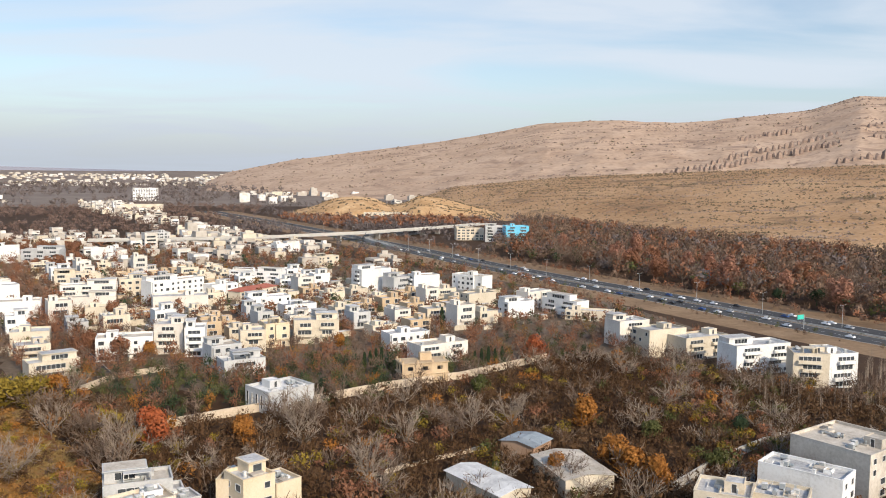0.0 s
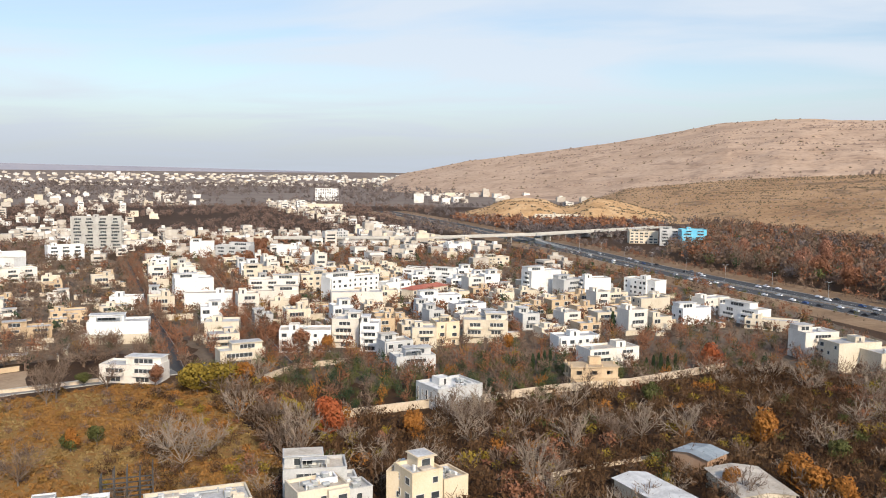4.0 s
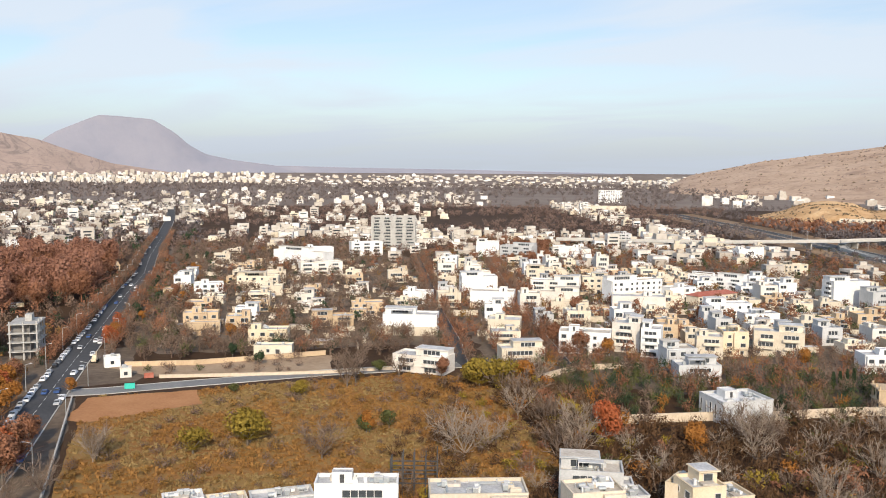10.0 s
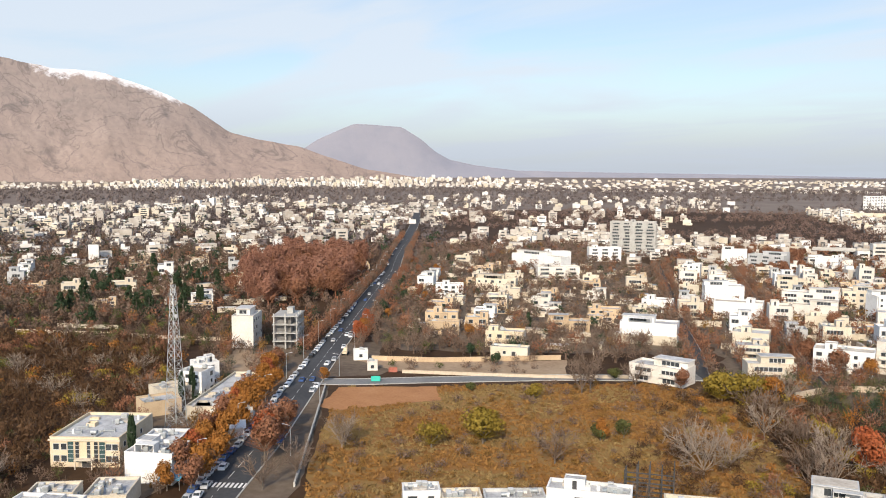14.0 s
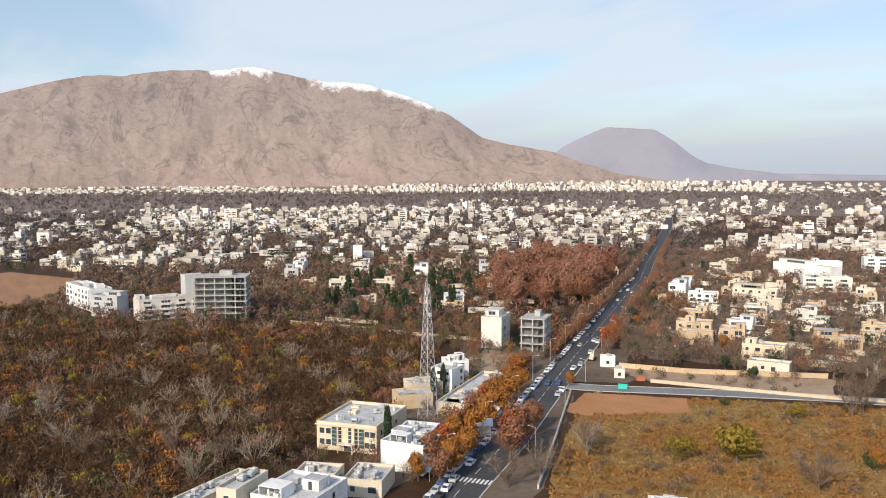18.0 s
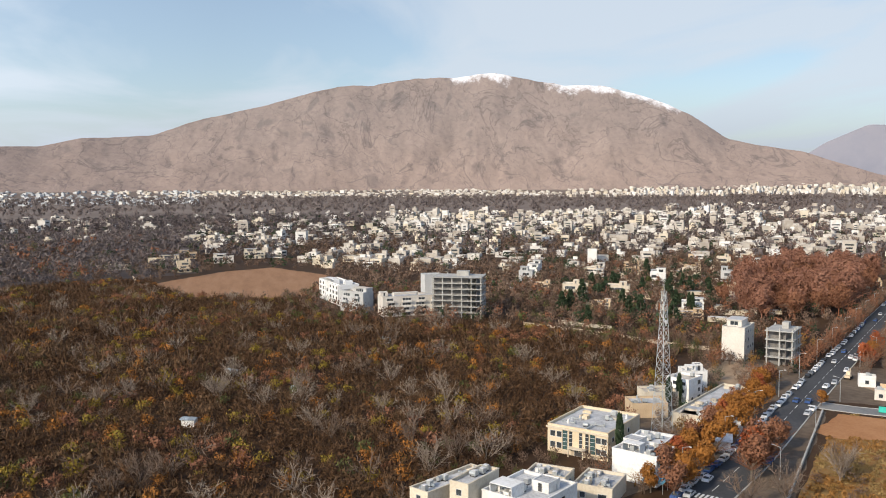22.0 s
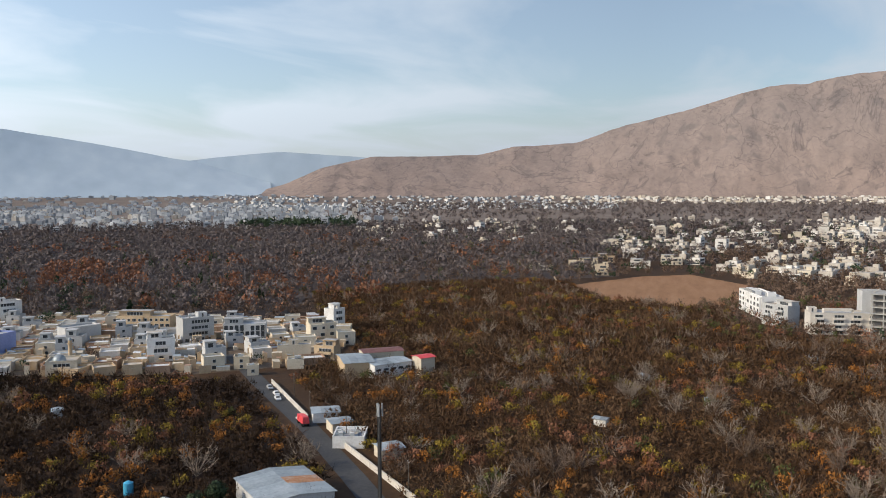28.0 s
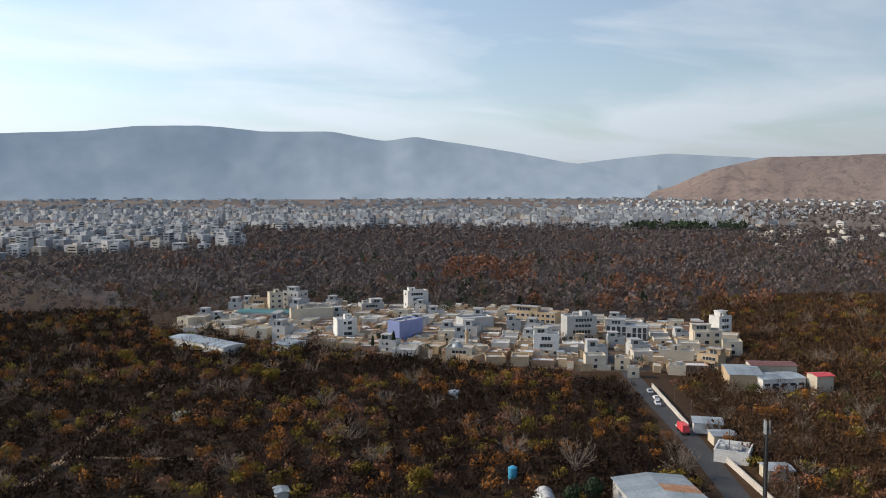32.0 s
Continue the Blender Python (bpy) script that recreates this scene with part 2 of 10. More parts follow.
LITTER = material("grey_wood_litter", [(0.0528, 0.0400, 0.0344), (0.0736, 0.0568, 0.0496), (0.0960, 0.0752, 0.0656)], big=0.02, fine=0.2, bump=0.1)
# soil copy with the southern orchard's shade put into its colour
SHADEDSOIL = material("damp_dark_soil", [(0.022, 0.010, 0.004), (0.036, 0.018, 0.008), (0.052, 0.028, 0.013)], big=0.03, fine=0.35, bump=0.1)
VERGE = material("dry_ochre_verge", [(0.1700, 0.1063, 0.0584), (0.2444, 0.1594, 0.0904), (0.3081, 0.2125, 0.1275)], big=0.04, fine=0.3, bump=0.1)
YARD = material("dusty_yard_ground", [(0.0935, 0.0663, 0.0442), (0.1360, 0.1003, 0.0697), (0.1870, 0.1445, 0.1062)], big=0.05, fine=0.4, bump=0.06)
DRYGRASS = material("dry_grass_field", [(0.1616, 0.0743, 0.0222), (0.2526, 0.1208, 0.0355), (0.2425, 0.1535, 0.0533), (0.3232, 0.1683, 0.0533)], big=0.035, fine=0.5, bump=0.1)
ORANGEGRASS = material("orange_dry_grass", [(0.1745, 0.0810, 0.0226), (0.2480, 0.1242, 0.0355), (0.3031, 0.1702, 0.0549)], big=0.03, fine=0.4, island=0.16)
REDEARTH = material("tilled_red_earth", [(0.30, 0.135, 0.055), (0.38, 0.18, 0.075), (0.43, 0.22, 0.10)], big=0.08, fine=1.2, bump=0.08)
PLOUGH = material("ploughed_brown_field", [(0.23, 0.115, 0.055), (0.30, 0.16, 0.08), (0.35, 0.20, 0.11)], big=0.02, fine=0.5, stretch=(1, 6, 1), bump=0.06)
SANDY = material("pale_sandy_ground", [(0.25, 0.17, 0.105), (0.33, 0.235, 0.15), (0.40, 0.30, 0.20)], big=0.08, fine=0.6, bump=0.08)
ORANGEEARTH = material("dug_orange_earth", [(0.36, 0.21, 0.09), (0.50, 0.31, 0.15), (0.60, 0.42, 0.24)], big=0.03, fine=0.2, bump=0.8)
HILLSIDE = rocky("dry_stony_hillside", [(0.23, 0.125, 0.060), (0.35, 0.21, 0.105), (0.43, 0.27, 0.145), (0.48, 0.33, 0.19)], (0.13, 0.085, 0.05), 0.10, 0.21)
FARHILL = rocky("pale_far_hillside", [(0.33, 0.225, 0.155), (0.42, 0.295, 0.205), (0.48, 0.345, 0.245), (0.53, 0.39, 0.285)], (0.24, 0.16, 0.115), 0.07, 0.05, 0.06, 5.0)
MOUNTAIN = rocky("bare_pinkish_mountain", [(0.1890, 0.1490, 0.1296), (0.2538, 0.2009, 0.1750), (0.2970, 0.2333, 0.2009), (0.3402, 0.2700, 0.2322)], (0.125, 0.108, 0.104), 0.013, 0.016, 0.045, 8.0)
for n in MOUNTAIN.node_tree.nodes:
    if n.type == "MAP_RANGE" and abs(n.inputs["To Min"].default_value - 0.9) < 0.01:
        n.inputs["To Min"].default_value = 0.12
    if n.type == "MAPPING" and abs(n.inputs["Rotation"].default_value[0]) > 0.01:
        n.inputs["Scale"].default_value, n.inputs["Rotation"].default_value = (0.9, 0.9, 0.42), (radians(8), radians(14), 0)


def snowed(m):
    """Old snow that lies in ragged streaks where the crest is high enough."""
    nodes, links = m.node_tree.nodes, m.node_tree.links
    shade = nodes["Principled BSDF"]
    base = shade.inputs["Base Color"].links[0].from_socket
    lies = nodes.new("ShaderNodeAttribute")
    lies.attribute_name = "snow"
    where = nodes.new("ShaderNodeTexCoord")
    torn = nodes.new("ShaderNodeTexNoise")
    torn.inputs["Scale"].default_value, torn.inputs["Detail"].default_value, torn.inputs["Roughness"].default_value = 0.011, 10.0, 0.8
    links.new(where.outputs["Object"], torn.inputs["Vector"])
    both = nodes.new("ShaderNodeMath")
    both.operation = "ADD"
    links.new(lies.outputs["Fac"], both.inputs[0])
    links.new(torn.outputs["Fac"], both.inputs[1])
    cut = nodes.new("ShaderNodeMapRange")
    cut.inputs["From Min"].default_value, cut.inputs["From Max"].default_value = 0.98, 1.2
    links.new(both.outputs[0], cut.inputs["Value"])
    mix = nodes.new("ShaderNodeMixRGB")
    mix.inputs["Color2"].default_value = (0.83, 0.84, 0.87, 1)
    links.new(cut.outputs[0], mix.inputs["Fac"])
    links.new(base, mix.inputs["Color1"])
    links.new(mix.outputs[0], shade.inputs["Base Color"])


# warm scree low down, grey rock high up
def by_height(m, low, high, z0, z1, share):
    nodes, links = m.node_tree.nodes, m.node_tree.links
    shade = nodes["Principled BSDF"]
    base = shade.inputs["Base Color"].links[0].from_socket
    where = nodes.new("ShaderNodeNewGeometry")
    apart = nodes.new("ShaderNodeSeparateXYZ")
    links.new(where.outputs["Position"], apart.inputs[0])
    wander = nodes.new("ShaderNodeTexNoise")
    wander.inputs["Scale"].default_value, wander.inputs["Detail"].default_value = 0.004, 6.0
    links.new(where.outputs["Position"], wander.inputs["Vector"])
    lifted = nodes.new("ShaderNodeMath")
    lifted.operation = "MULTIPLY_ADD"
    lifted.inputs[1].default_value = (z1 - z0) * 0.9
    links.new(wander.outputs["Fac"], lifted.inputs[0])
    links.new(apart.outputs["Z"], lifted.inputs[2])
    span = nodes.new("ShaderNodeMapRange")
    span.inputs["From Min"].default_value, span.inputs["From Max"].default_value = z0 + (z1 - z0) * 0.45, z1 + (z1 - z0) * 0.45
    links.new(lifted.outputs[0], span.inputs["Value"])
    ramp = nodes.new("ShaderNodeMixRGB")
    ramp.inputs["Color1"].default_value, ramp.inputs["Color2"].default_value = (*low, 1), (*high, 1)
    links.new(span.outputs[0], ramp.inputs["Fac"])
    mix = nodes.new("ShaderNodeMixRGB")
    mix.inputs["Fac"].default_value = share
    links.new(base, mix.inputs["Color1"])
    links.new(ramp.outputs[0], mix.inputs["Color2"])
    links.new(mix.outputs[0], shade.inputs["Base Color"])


def ravine_shade(m, scale, tone, wide, share):
    """Thin dark branching lines in a slope's colour, painted as the shade in gullies."""
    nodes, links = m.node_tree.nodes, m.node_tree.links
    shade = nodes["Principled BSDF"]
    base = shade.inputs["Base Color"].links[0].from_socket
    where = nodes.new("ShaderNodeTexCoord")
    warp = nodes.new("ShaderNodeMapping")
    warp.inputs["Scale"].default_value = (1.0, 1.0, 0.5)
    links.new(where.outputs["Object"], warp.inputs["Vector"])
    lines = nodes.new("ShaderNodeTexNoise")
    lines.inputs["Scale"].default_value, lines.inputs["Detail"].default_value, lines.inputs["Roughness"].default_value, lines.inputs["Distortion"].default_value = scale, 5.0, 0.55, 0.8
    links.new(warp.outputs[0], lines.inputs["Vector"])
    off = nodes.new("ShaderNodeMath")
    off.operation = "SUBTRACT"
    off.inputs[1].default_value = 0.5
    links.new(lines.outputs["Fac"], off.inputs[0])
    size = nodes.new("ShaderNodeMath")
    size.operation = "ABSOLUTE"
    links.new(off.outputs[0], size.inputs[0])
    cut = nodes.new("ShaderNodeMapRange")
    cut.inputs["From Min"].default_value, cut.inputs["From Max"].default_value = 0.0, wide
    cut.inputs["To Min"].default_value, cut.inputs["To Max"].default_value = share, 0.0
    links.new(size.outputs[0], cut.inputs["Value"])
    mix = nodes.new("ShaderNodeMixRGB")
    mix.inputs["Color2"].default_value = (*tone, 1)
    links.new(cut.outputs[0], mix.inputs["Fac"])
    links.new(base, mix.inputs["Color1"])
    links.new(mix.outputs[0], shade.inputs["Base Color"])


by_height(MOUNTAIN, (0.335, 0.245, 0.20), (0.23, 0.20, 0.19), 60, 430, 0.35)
# gully shade drawn into the mountain's colour, coarse then fine
ravine_shade(MOUNTAIN, 0.0042, (0.10, 0.085, 0.085), 0.014, 0.55)
ravine_shade(MOUNTAIN, 0.013, (0.12, 0.10, 0.098), 0.02, 0.35)
snowed(MOUNTAIN)
# haze is put into this range by its blue tint and its glow
HAZEBLUE = material("haze_tinted_range", [(0.2805, 0.3390, 0.3953), (0.3135, 0.3729, 0.4307), (0.3575, 0.4124, 0.4602)], big=0.002, fine=0.008, glow=0.5)
# bluish grey plus emission: distance haze painted onto the mesa and low ridge
HAZEMESA = material("haze_tinted_mesa", [(0.1760, 0.1812, 0.2188), (0.2024, 0.2032, 0.2365), (0.2244, 0.2196, 0.2484)], big=0.002, fine=0.01, bump=10.0, glow=0.26)
ROCK = material("dark_weathered_rock", [(0.15, 0.11, 0.088), (0.25, 0.18, 0.14), (0.33, 0.245, 0.19)], big=0.03, fine=0.2, bump=1.0)
BARK = material("grey_brown_bark", [(0.10, 0.08, 0.06), (0.15, 0.125, 0.10), (0.20, 0.17, 0.14)], fine=4.0)
PALEBARK = material("pale_bare_twigs", [(0.18, 0.138, 0.105), (0.26, 0.205, 0.158), (0.34, 0.275, 0.215)], fine=2.0, island=0.2)
GREYTWIG = material("grey_brown_twigs", [(0.1170, 0.0792, 0.0558), (0.1710, 0.1215, 0.0882), (0.2205, 0.1620, 0.1242)], big=0.05, fine=0.4, island=0.15)
BROWNLEAF = material("brown_winter_brush", [(0.0273, 0.0129, 0.0053), (0.0668, 0.0334, 0.0143), (0.1063, 0.0576, 0.0267), (0.1405, 0.0900, 0.0497)], big=0.025, fine=0.17, island=0.16, spread=(0.38, 0.60))
GARDENBROWN = material("grey_brown_garden_twigs", [(0.0689, 0.0431, 0.0294), (0.1240, 0.0809, 0.0551), (0.1745, 0.1148, 0.0809), (0.2112, 0.1424, 0.0992)], big=0.03, fine=0.2, island=0.16, spread=(0.38, 0.62))
# darker copy of the brown brush, shade included in its tones
SHADEDLEAF = material("shade_darkened_brush", [(0.0099, 0.0045, 0.0015), (0.0238, 0.0114, 0.0045), (0.0387, 0.0203, 0.0084), (0.0570, 0.0327, 0.0149)], big=0.025, fine=0.17, island=0.16, spread=(0.38, 0.60))
REDLEAF = material("red_brown_leaves", [(0.125, 0.054, 0.028), (0.215, 0.096, 0.052), (0.30, 0.145, 0.082)], big=0.03, fine=0.3, island=0.15)
RUSTLEAF = material("rust_red_leaves", [(0.22, 0.050, 0.016), (0.32, 0.085, 0.030), (0.38, 0.13, 0.05)], big=0.05, fine=0.4, island=0.16)
ORANGELEAF = material("orange_leaves", [(0.1980, 0.0714, 0.0120), (0.2970, 0.1218, 0.0250), (0.3600, 0.1680, 0.0450)], big=0.05, fine=0.4, island=0.16)
YELLOWLEAF = material("yellow_olive_leaves", [(0.1275, 0.0850, 0.0102), (0.2125, 0.1487, 0.0213), (0.2890, 0.2125, 0.0382)], big=0.05, fine=0.4, island=0.16)
OLIVELEAF = material("olive_green_leaves", [(0.045, 0.050, 0.014), (0.08, 0.085, 0.026), (0.12, 0.12, 0.04)], big=0.05, fine=0.4, island=0.16)
STRAW = material("pale_straw_grass", [(0.17, 0.105, 0.038), (0.24, 0.16, 0.062), (0.30, 0.21, 0.09)], big=0.05, fine=0.4, island=0.16)
OCHRELEAF = material("ochre_leaves", [(0.15, 0.075, 0.018), (0.22, 0.118, 0.03), (0.28, 0.16, 0.05)], big=0.05, fine=0.4, island=0.15)
GREENLEAF = material("dark_evergreen_leaves", [(0.0176, 0.0308, 0.0154), (0.0330, 0.0528, 0.0242), (0.0550, 0.0792, 0.0374)], big=0.05, fine=0.4, island=0.16)
PLANELEAF = material("pinkish_brown_plane_leaves", [(0.15, 0.068, 0.042), (0.25, 0.118, 0.076), (0.34, 0.175, 0.115)], big=0.03, fine=0.3, island=0.15)
SCRUB = material("dark_hill_scrub", [(0.075, 0.055, 0.032), (0.12, 0.088, 0.05), (0.17, 0.125, 0.08)], big=0.02, fine=0.3, island=0.2)
# wood tone made paler and more lilac, with distance haze mixed into it
HAZEWOOD = material("haze_tinted_wood", [(0.1080, 0.0850, 0.0778), (0.1476, 0.1188, 0.1094), (0.1872, 0.1512, 0.1368)], big=0.004, fine=0.03, island=0.16)
# far ground lightened in colour to imitate haze over the valley
HAZEVALLEY = material("haze_paled_valley_floor", [(0.15, 0.115, 0.092), (0.19, 0.15, 0.122), (0.24, 0.195, 0.16)], big=0.003, fine=0.02)
RUSSETWOOD = material("russet_far_wood", [(0.11, 0.073, 0.060), (0.165, 0.110, 0.088), (0.22, 0.148, 0.118)], big=0.008, fine=0.06, island=0.12)
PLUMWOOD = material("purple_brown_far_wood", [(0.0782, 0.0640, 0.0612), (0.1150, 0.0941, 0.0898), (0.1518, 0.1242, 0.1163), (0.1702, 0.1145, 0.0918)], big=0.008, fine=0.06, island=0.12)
TOWNWHITE = material("pale_town_walls", [(0.30, 0.255, 0.205), (0.50, 0.455, 0.395), (0.74, 0.72, 0.68)], big=0.05, fine=0.2, island=0.5)
# far city walls, shifted to blue-grey so the colour carries the haze
TOWNHAZE = material("grey_white_city_walls", [(0.22, 0.235, 0.25), (0.37, 0.385, 0.40), (0.60, 0.61, 0.61)], big=0.02, fine=0.2, island=0.6)
CARPAINTS = [material("car_paint_" + n, [c, tuple(min(1, v * 1.1 + 0.01) for v in c), tuple(min(1, v * 1.2 + 0.01) for v in c)], rough=0.25) for n, c in
             (("white", (0.72, 0.72, 0.72)), ("silver", (0.42, 0.43, 0.44)), ("black", (0.02, 0.02, 0.022)), ("grey", (0.16, 0.17, 0.18)), ("blue", (0.04, 0.08, 0.2)))]
LAMPRED = material("red_lamp_lens", [(0.4, 0.02, 0.02), (0.5, 0.03, 0.03), (0.55, 0.04, 0.04)], rough=0.3)
LAMPWHITE = material("clear_lamp_lens", [(0.6, 0.6, 0.6), (0.7, 0.7, 0.7), (0.75, 0.75, 0.75)], rough=0.2)


# ---- builders ----
def mesh_tris(name, verts, faces, mats, index=None, smooth=False):
    verts, faces = np.asarray(verts, np.float32), np.asarray(faces, np.int32)
    me = bpy.data.meshes.new(name)
    me.vertices.add(len(verts))
    me.vertices.foreach_set("co", verts.ravel())
    k = faces.shape[1]
    me.loops.add(faces.size)
    me.loops.foreach_set("vertex_index", faces.ravel())
    me.polygons.add(len(faces))
    me.polygons.foreach_set("loop_start", np.arange(0, faces.size, k, dtype=np.int32))
    me.polygons.foreach_set("loop_total", np.full(len(faces), k, np.int32))
    if index is not None:
        me.polygons.foreach_set("material_index", np.asarray(index, np.int32))
    for m in mats if isinstance(mats, (list, tuple)) else [mats]:
        me.materials.append(m)
    me.update(calc_edges=True)
    me.shade_smooth() if smooth else me.shade_flat()
    return me


class Boxes:
    """Collects boxes, prisms and tubes into one mesh."""

    def __init__(self):
        self.v, self.f, self.m = [], [], []

    def add(self, verts, faces, slot=0):
        n = len(self.v)
        self.v += [tuple(p) for p in verts]
        self.f += [tuple(i + n for i in f) for f in faces]
        self.m += [slot] * len(faces)
        return self

    def box(self, x0, y0, z0, x1, y1, z1, slot=0, taper=0.0):
        t = taper
        v = [(x0, y0, z0), (x1, y0, z0), (x1, y1, z0), (x0, y1, z0), (x0 + t, y0 + t, z1), (x1 - t, y0 + t, z1), (x1 - t, y1 - t, z1), (x0 + t, y1 - t, z1)]
        return self.add(v, [(3, 2, 1, 0), (4, 5, 6, 7), (0, 1, 5, 4), (1, 2, 6, 5), (2, 3, 7, 6), (3, 0, 4, 7)], slot)

    def rim(self, x0, y0, x1, y1, z0, z1, t, slot=0):
        """A wall round a rectangle, t thick inwards: sides, top and inner sides."""
        o = [(x0, y0), (x1, y0), (x1, y1), (x0, y1)]
        i = [(x0 + t, y0 + t), (x1 - t, y0 + t), (x1 - t, y1 - t), (x0 + t, y1 - t)]
        v = [(*p, z0) for p in o] + [(*p, z1) for p in o] + [(*p, z1) for p in i] + [(*p, z0) for p in i]
        f = []
        for a in range(4):
            b = (a + 1) % 4
            f += [(a, b, 4 + b, 4 + a), (4 + a, 4 + b, 8 + b, 8 + a), (8 + a, 8 + b, 12 + b, 12 + a), (12 + a, 12 + b, b, a)]
        return self.add(v, f, slot)

    def tray(self, x0, y0, z0, x1, y1, z1, t, deep, slot=0, floor=0):
        """A box with its top hollowed out, t thick round the rim and deep metres down, in one piece."""
        o, i = [(x0, y0), (x1, y0), (x1, y1), (x0, y1)], [(x0 + t, y0 + t), (x1 - t, y0 + t), (x1 - t, y1 - t), (x0 + t, y1 - t)]
        v = [(*p, z0) for p in o] + [(*p, z1) for p in o] + [(*p, z1) for p in i] + [(*p, z1 - deep) for p in i]
        f = [(3, 2, 1, 0)]
        for a in range(4):
            b = (a + 1) % 4
            f += [(a, b, 4 + b, 4 + a), (4 + a, 4 + b, 8 + b, 8 + a), (8 + a, 8 + b, 12 + b, 12 + a)]
        self.add(v, f, slot)
        n = len(self.v) - 16
        self.f.append((n + 12, n + 13, n + 14, n + 15))
        self.m.append(floor)
        return self

    def walls(self, w, d, z0, h, t):
        """Outer walls with a parapet and a coping that stands proud, all in one piece."""
        rings = [(0, z0), (0, h), (-0.07, h), (-0.07, h + 0.14), (t + 0.06, h + 0.14), (t + 0.06, h), (t, h - 0.01), (t, h - 0.95)]
        v = [(x, y, z) for o, z in rings for x, y in ((o, o), (w - o, o), (w - o, d - o), (o, d - o))]
        f = [(4 * k + i, 4 * k + (i + 1) % 4, 4 * k + 4 + (i + 1) % 4, 4 * k + 4 + i) for k in range(len(rings) - 1) for i in range(4)]
        return self.add(v, f)

    def opening(self, w, h, t, proud, deep):
        """A frame that stands proud of a wall at y = 0, with a sunk pane, in one piece; it faces -y."""
        o, i = [(-w / 2 - t, -h / 2 - t), (w / 2 + t, -h / 2 - t), (w / 2 + t, h / 2 + t), (-w / 2 - t, h / 2 + t)], [(-w / 2, -h / 2), (w / 2, -h / 2), (w / 2, h / 2), (-w / 2, h / 2)]
        v = [(x, 0.02, z) for x, z in o] + [(x, -proud, z) for x, z in o] + [(x, -proud, z) for x, z in i] + [(x, -proud + deep, z) for x, z in i]
        f = []
        for a in range(4):
            b = (a + 1) % 4
            f += [(a, b, 4 + b, 4 + a), (4 + a, 4 + b, 8 + b, 8 + a), (8 + a, 8 + b, 12 + b, 12 + a)]
        self.add(v, f, 0)
        n = len(self.v) - 16
        self.f.append((n + 12, n + 13, n + 14, n + 15))
        self.m.append(1)
        return self

    def tube(self, p, q, r0, r1=None, n=6, slot=0, cap=True):
        p, q = Vector(p), Vector(q)
        r1 = r0 if r1 is None else r1
        turn = (q - p).to_track_quat("Z", "Y").to_matrix()
        ring = [(math.cos(2 * math.pi * i / n), math.sin(2 * math.pi * i / n)) for i in range(n)]
        v = [p + turn @ Vector((c * r0, s * r0, 0)) for c, s in ring] + [q + turn @ Vector((c * r1, s * r1, 0)) for c, s in ring]
        f = [(i, (i + 1) % n, n + (i + 1) % n, n + i) for i in range(n)]
        if cap:
            f += [tuple(range(n - 1, -1, -1)), tuple(range(n, 2 * n))]
        return self.add(v, f, slot)

    def mesh(self, name, mats, smooth=False):
        me = bpy.data.meshes.new(name)
        me.from_pydata(self.v, [], self.f)
        for m in mats if isinstance(mats, (list, tuple)) else [mats]:
            me.materials.append(m)
        me.polygons.foreach_set("material_index", self.m)
        if smooth:
            me.polygons.foreach_set("use_smooth", [True] * len(self.f))
        me.update()
        return me


def part(name, shape, mat, parent, label="", at=None):
    me = shape if isinstance(shape, bpy.types.Mesh) else shape.mesh(name, mat)
    ob = new(name, me)
    ob.parent = parent
    if at is not None:
        ob.matrix_basis = at
    return tagged(ob, label)


def az_point(az, r, z=0.0):
    a = radians(az)
    return (-math.sin(a) * r, math.cos(a) * r, z)


def inside(pts, poly):
    """Which of the points (n, 2) lie inside the polygon."""
    pts, res = np.asarray(pts), np.zeros(len(pts), bool)
    j = len(poly) - 1
    for i in range(len(poly)):
        (xi, yi), (xj, yj) = poly[i], poly[j]
        if yi != yj:
            res ^= ((yi > pts[:, 1]) != (yj > pts[:, 1])) & (pts[:, 0] < (xj - xi) * (pts[:, 1] - yi) / (yj - yi) + xi)
        j = i
    return res


# ---- ground ----
def sheet(name, poly, z, mat, label, category, kind="structure", wobble=0.0):
    """A flat patch, with its outline cut into short uneven steps."""
    rng = random.Random(name + label)
    ring = []
    for (x0, y0), (x1, y1) in zip(poly, poly[1:] + poly[:1]):
        n = max(1, int(math.hypot(x1 - x0, y1 - y0) / 4)) if wobble else 1
        for k in range(n):
            w = wobble if k else 0
            ring.append((x0 + (x1 - x0) * k / n + rng.uniform(-w, w), y0 + (y1 - y0) * k / n + rng.uniform(-w, w), z))
    bm = bmesh.new()
    bm.faces.new([bm.verts.new(p) for p in ring])
    bmesh.ops.recalc_face_normals(bm, faces=bm.faces)
    bmesh.ops.triangulate(bm, faces=bm.faces)
    me = bpy.data.meshes.new(name)
    bm.to_mesh(me)
    bm.free()
    if me.polygons[0].normal.z < 0:
        me.flip_normals()
    me.materials.append(mat)
    return tagged(new(name, me), label, category, kind=kind)


def ribbon(pts, half, z):
    """Left and right border of a road through the points."""
    left, right = [], []
    for i, p in enumerate(pts):
        a, b = Vector(pts[max(i - 1, 0)]), Vector(pts[min(i + 1, len(pts) - 1)])
        d = (b - a).normalized()
        left.append((p[0] - d.y * half, p[1] + d.x * half))
        right.append((p[0] + d.y * half, p[1] - d.x * half))
    return left, right


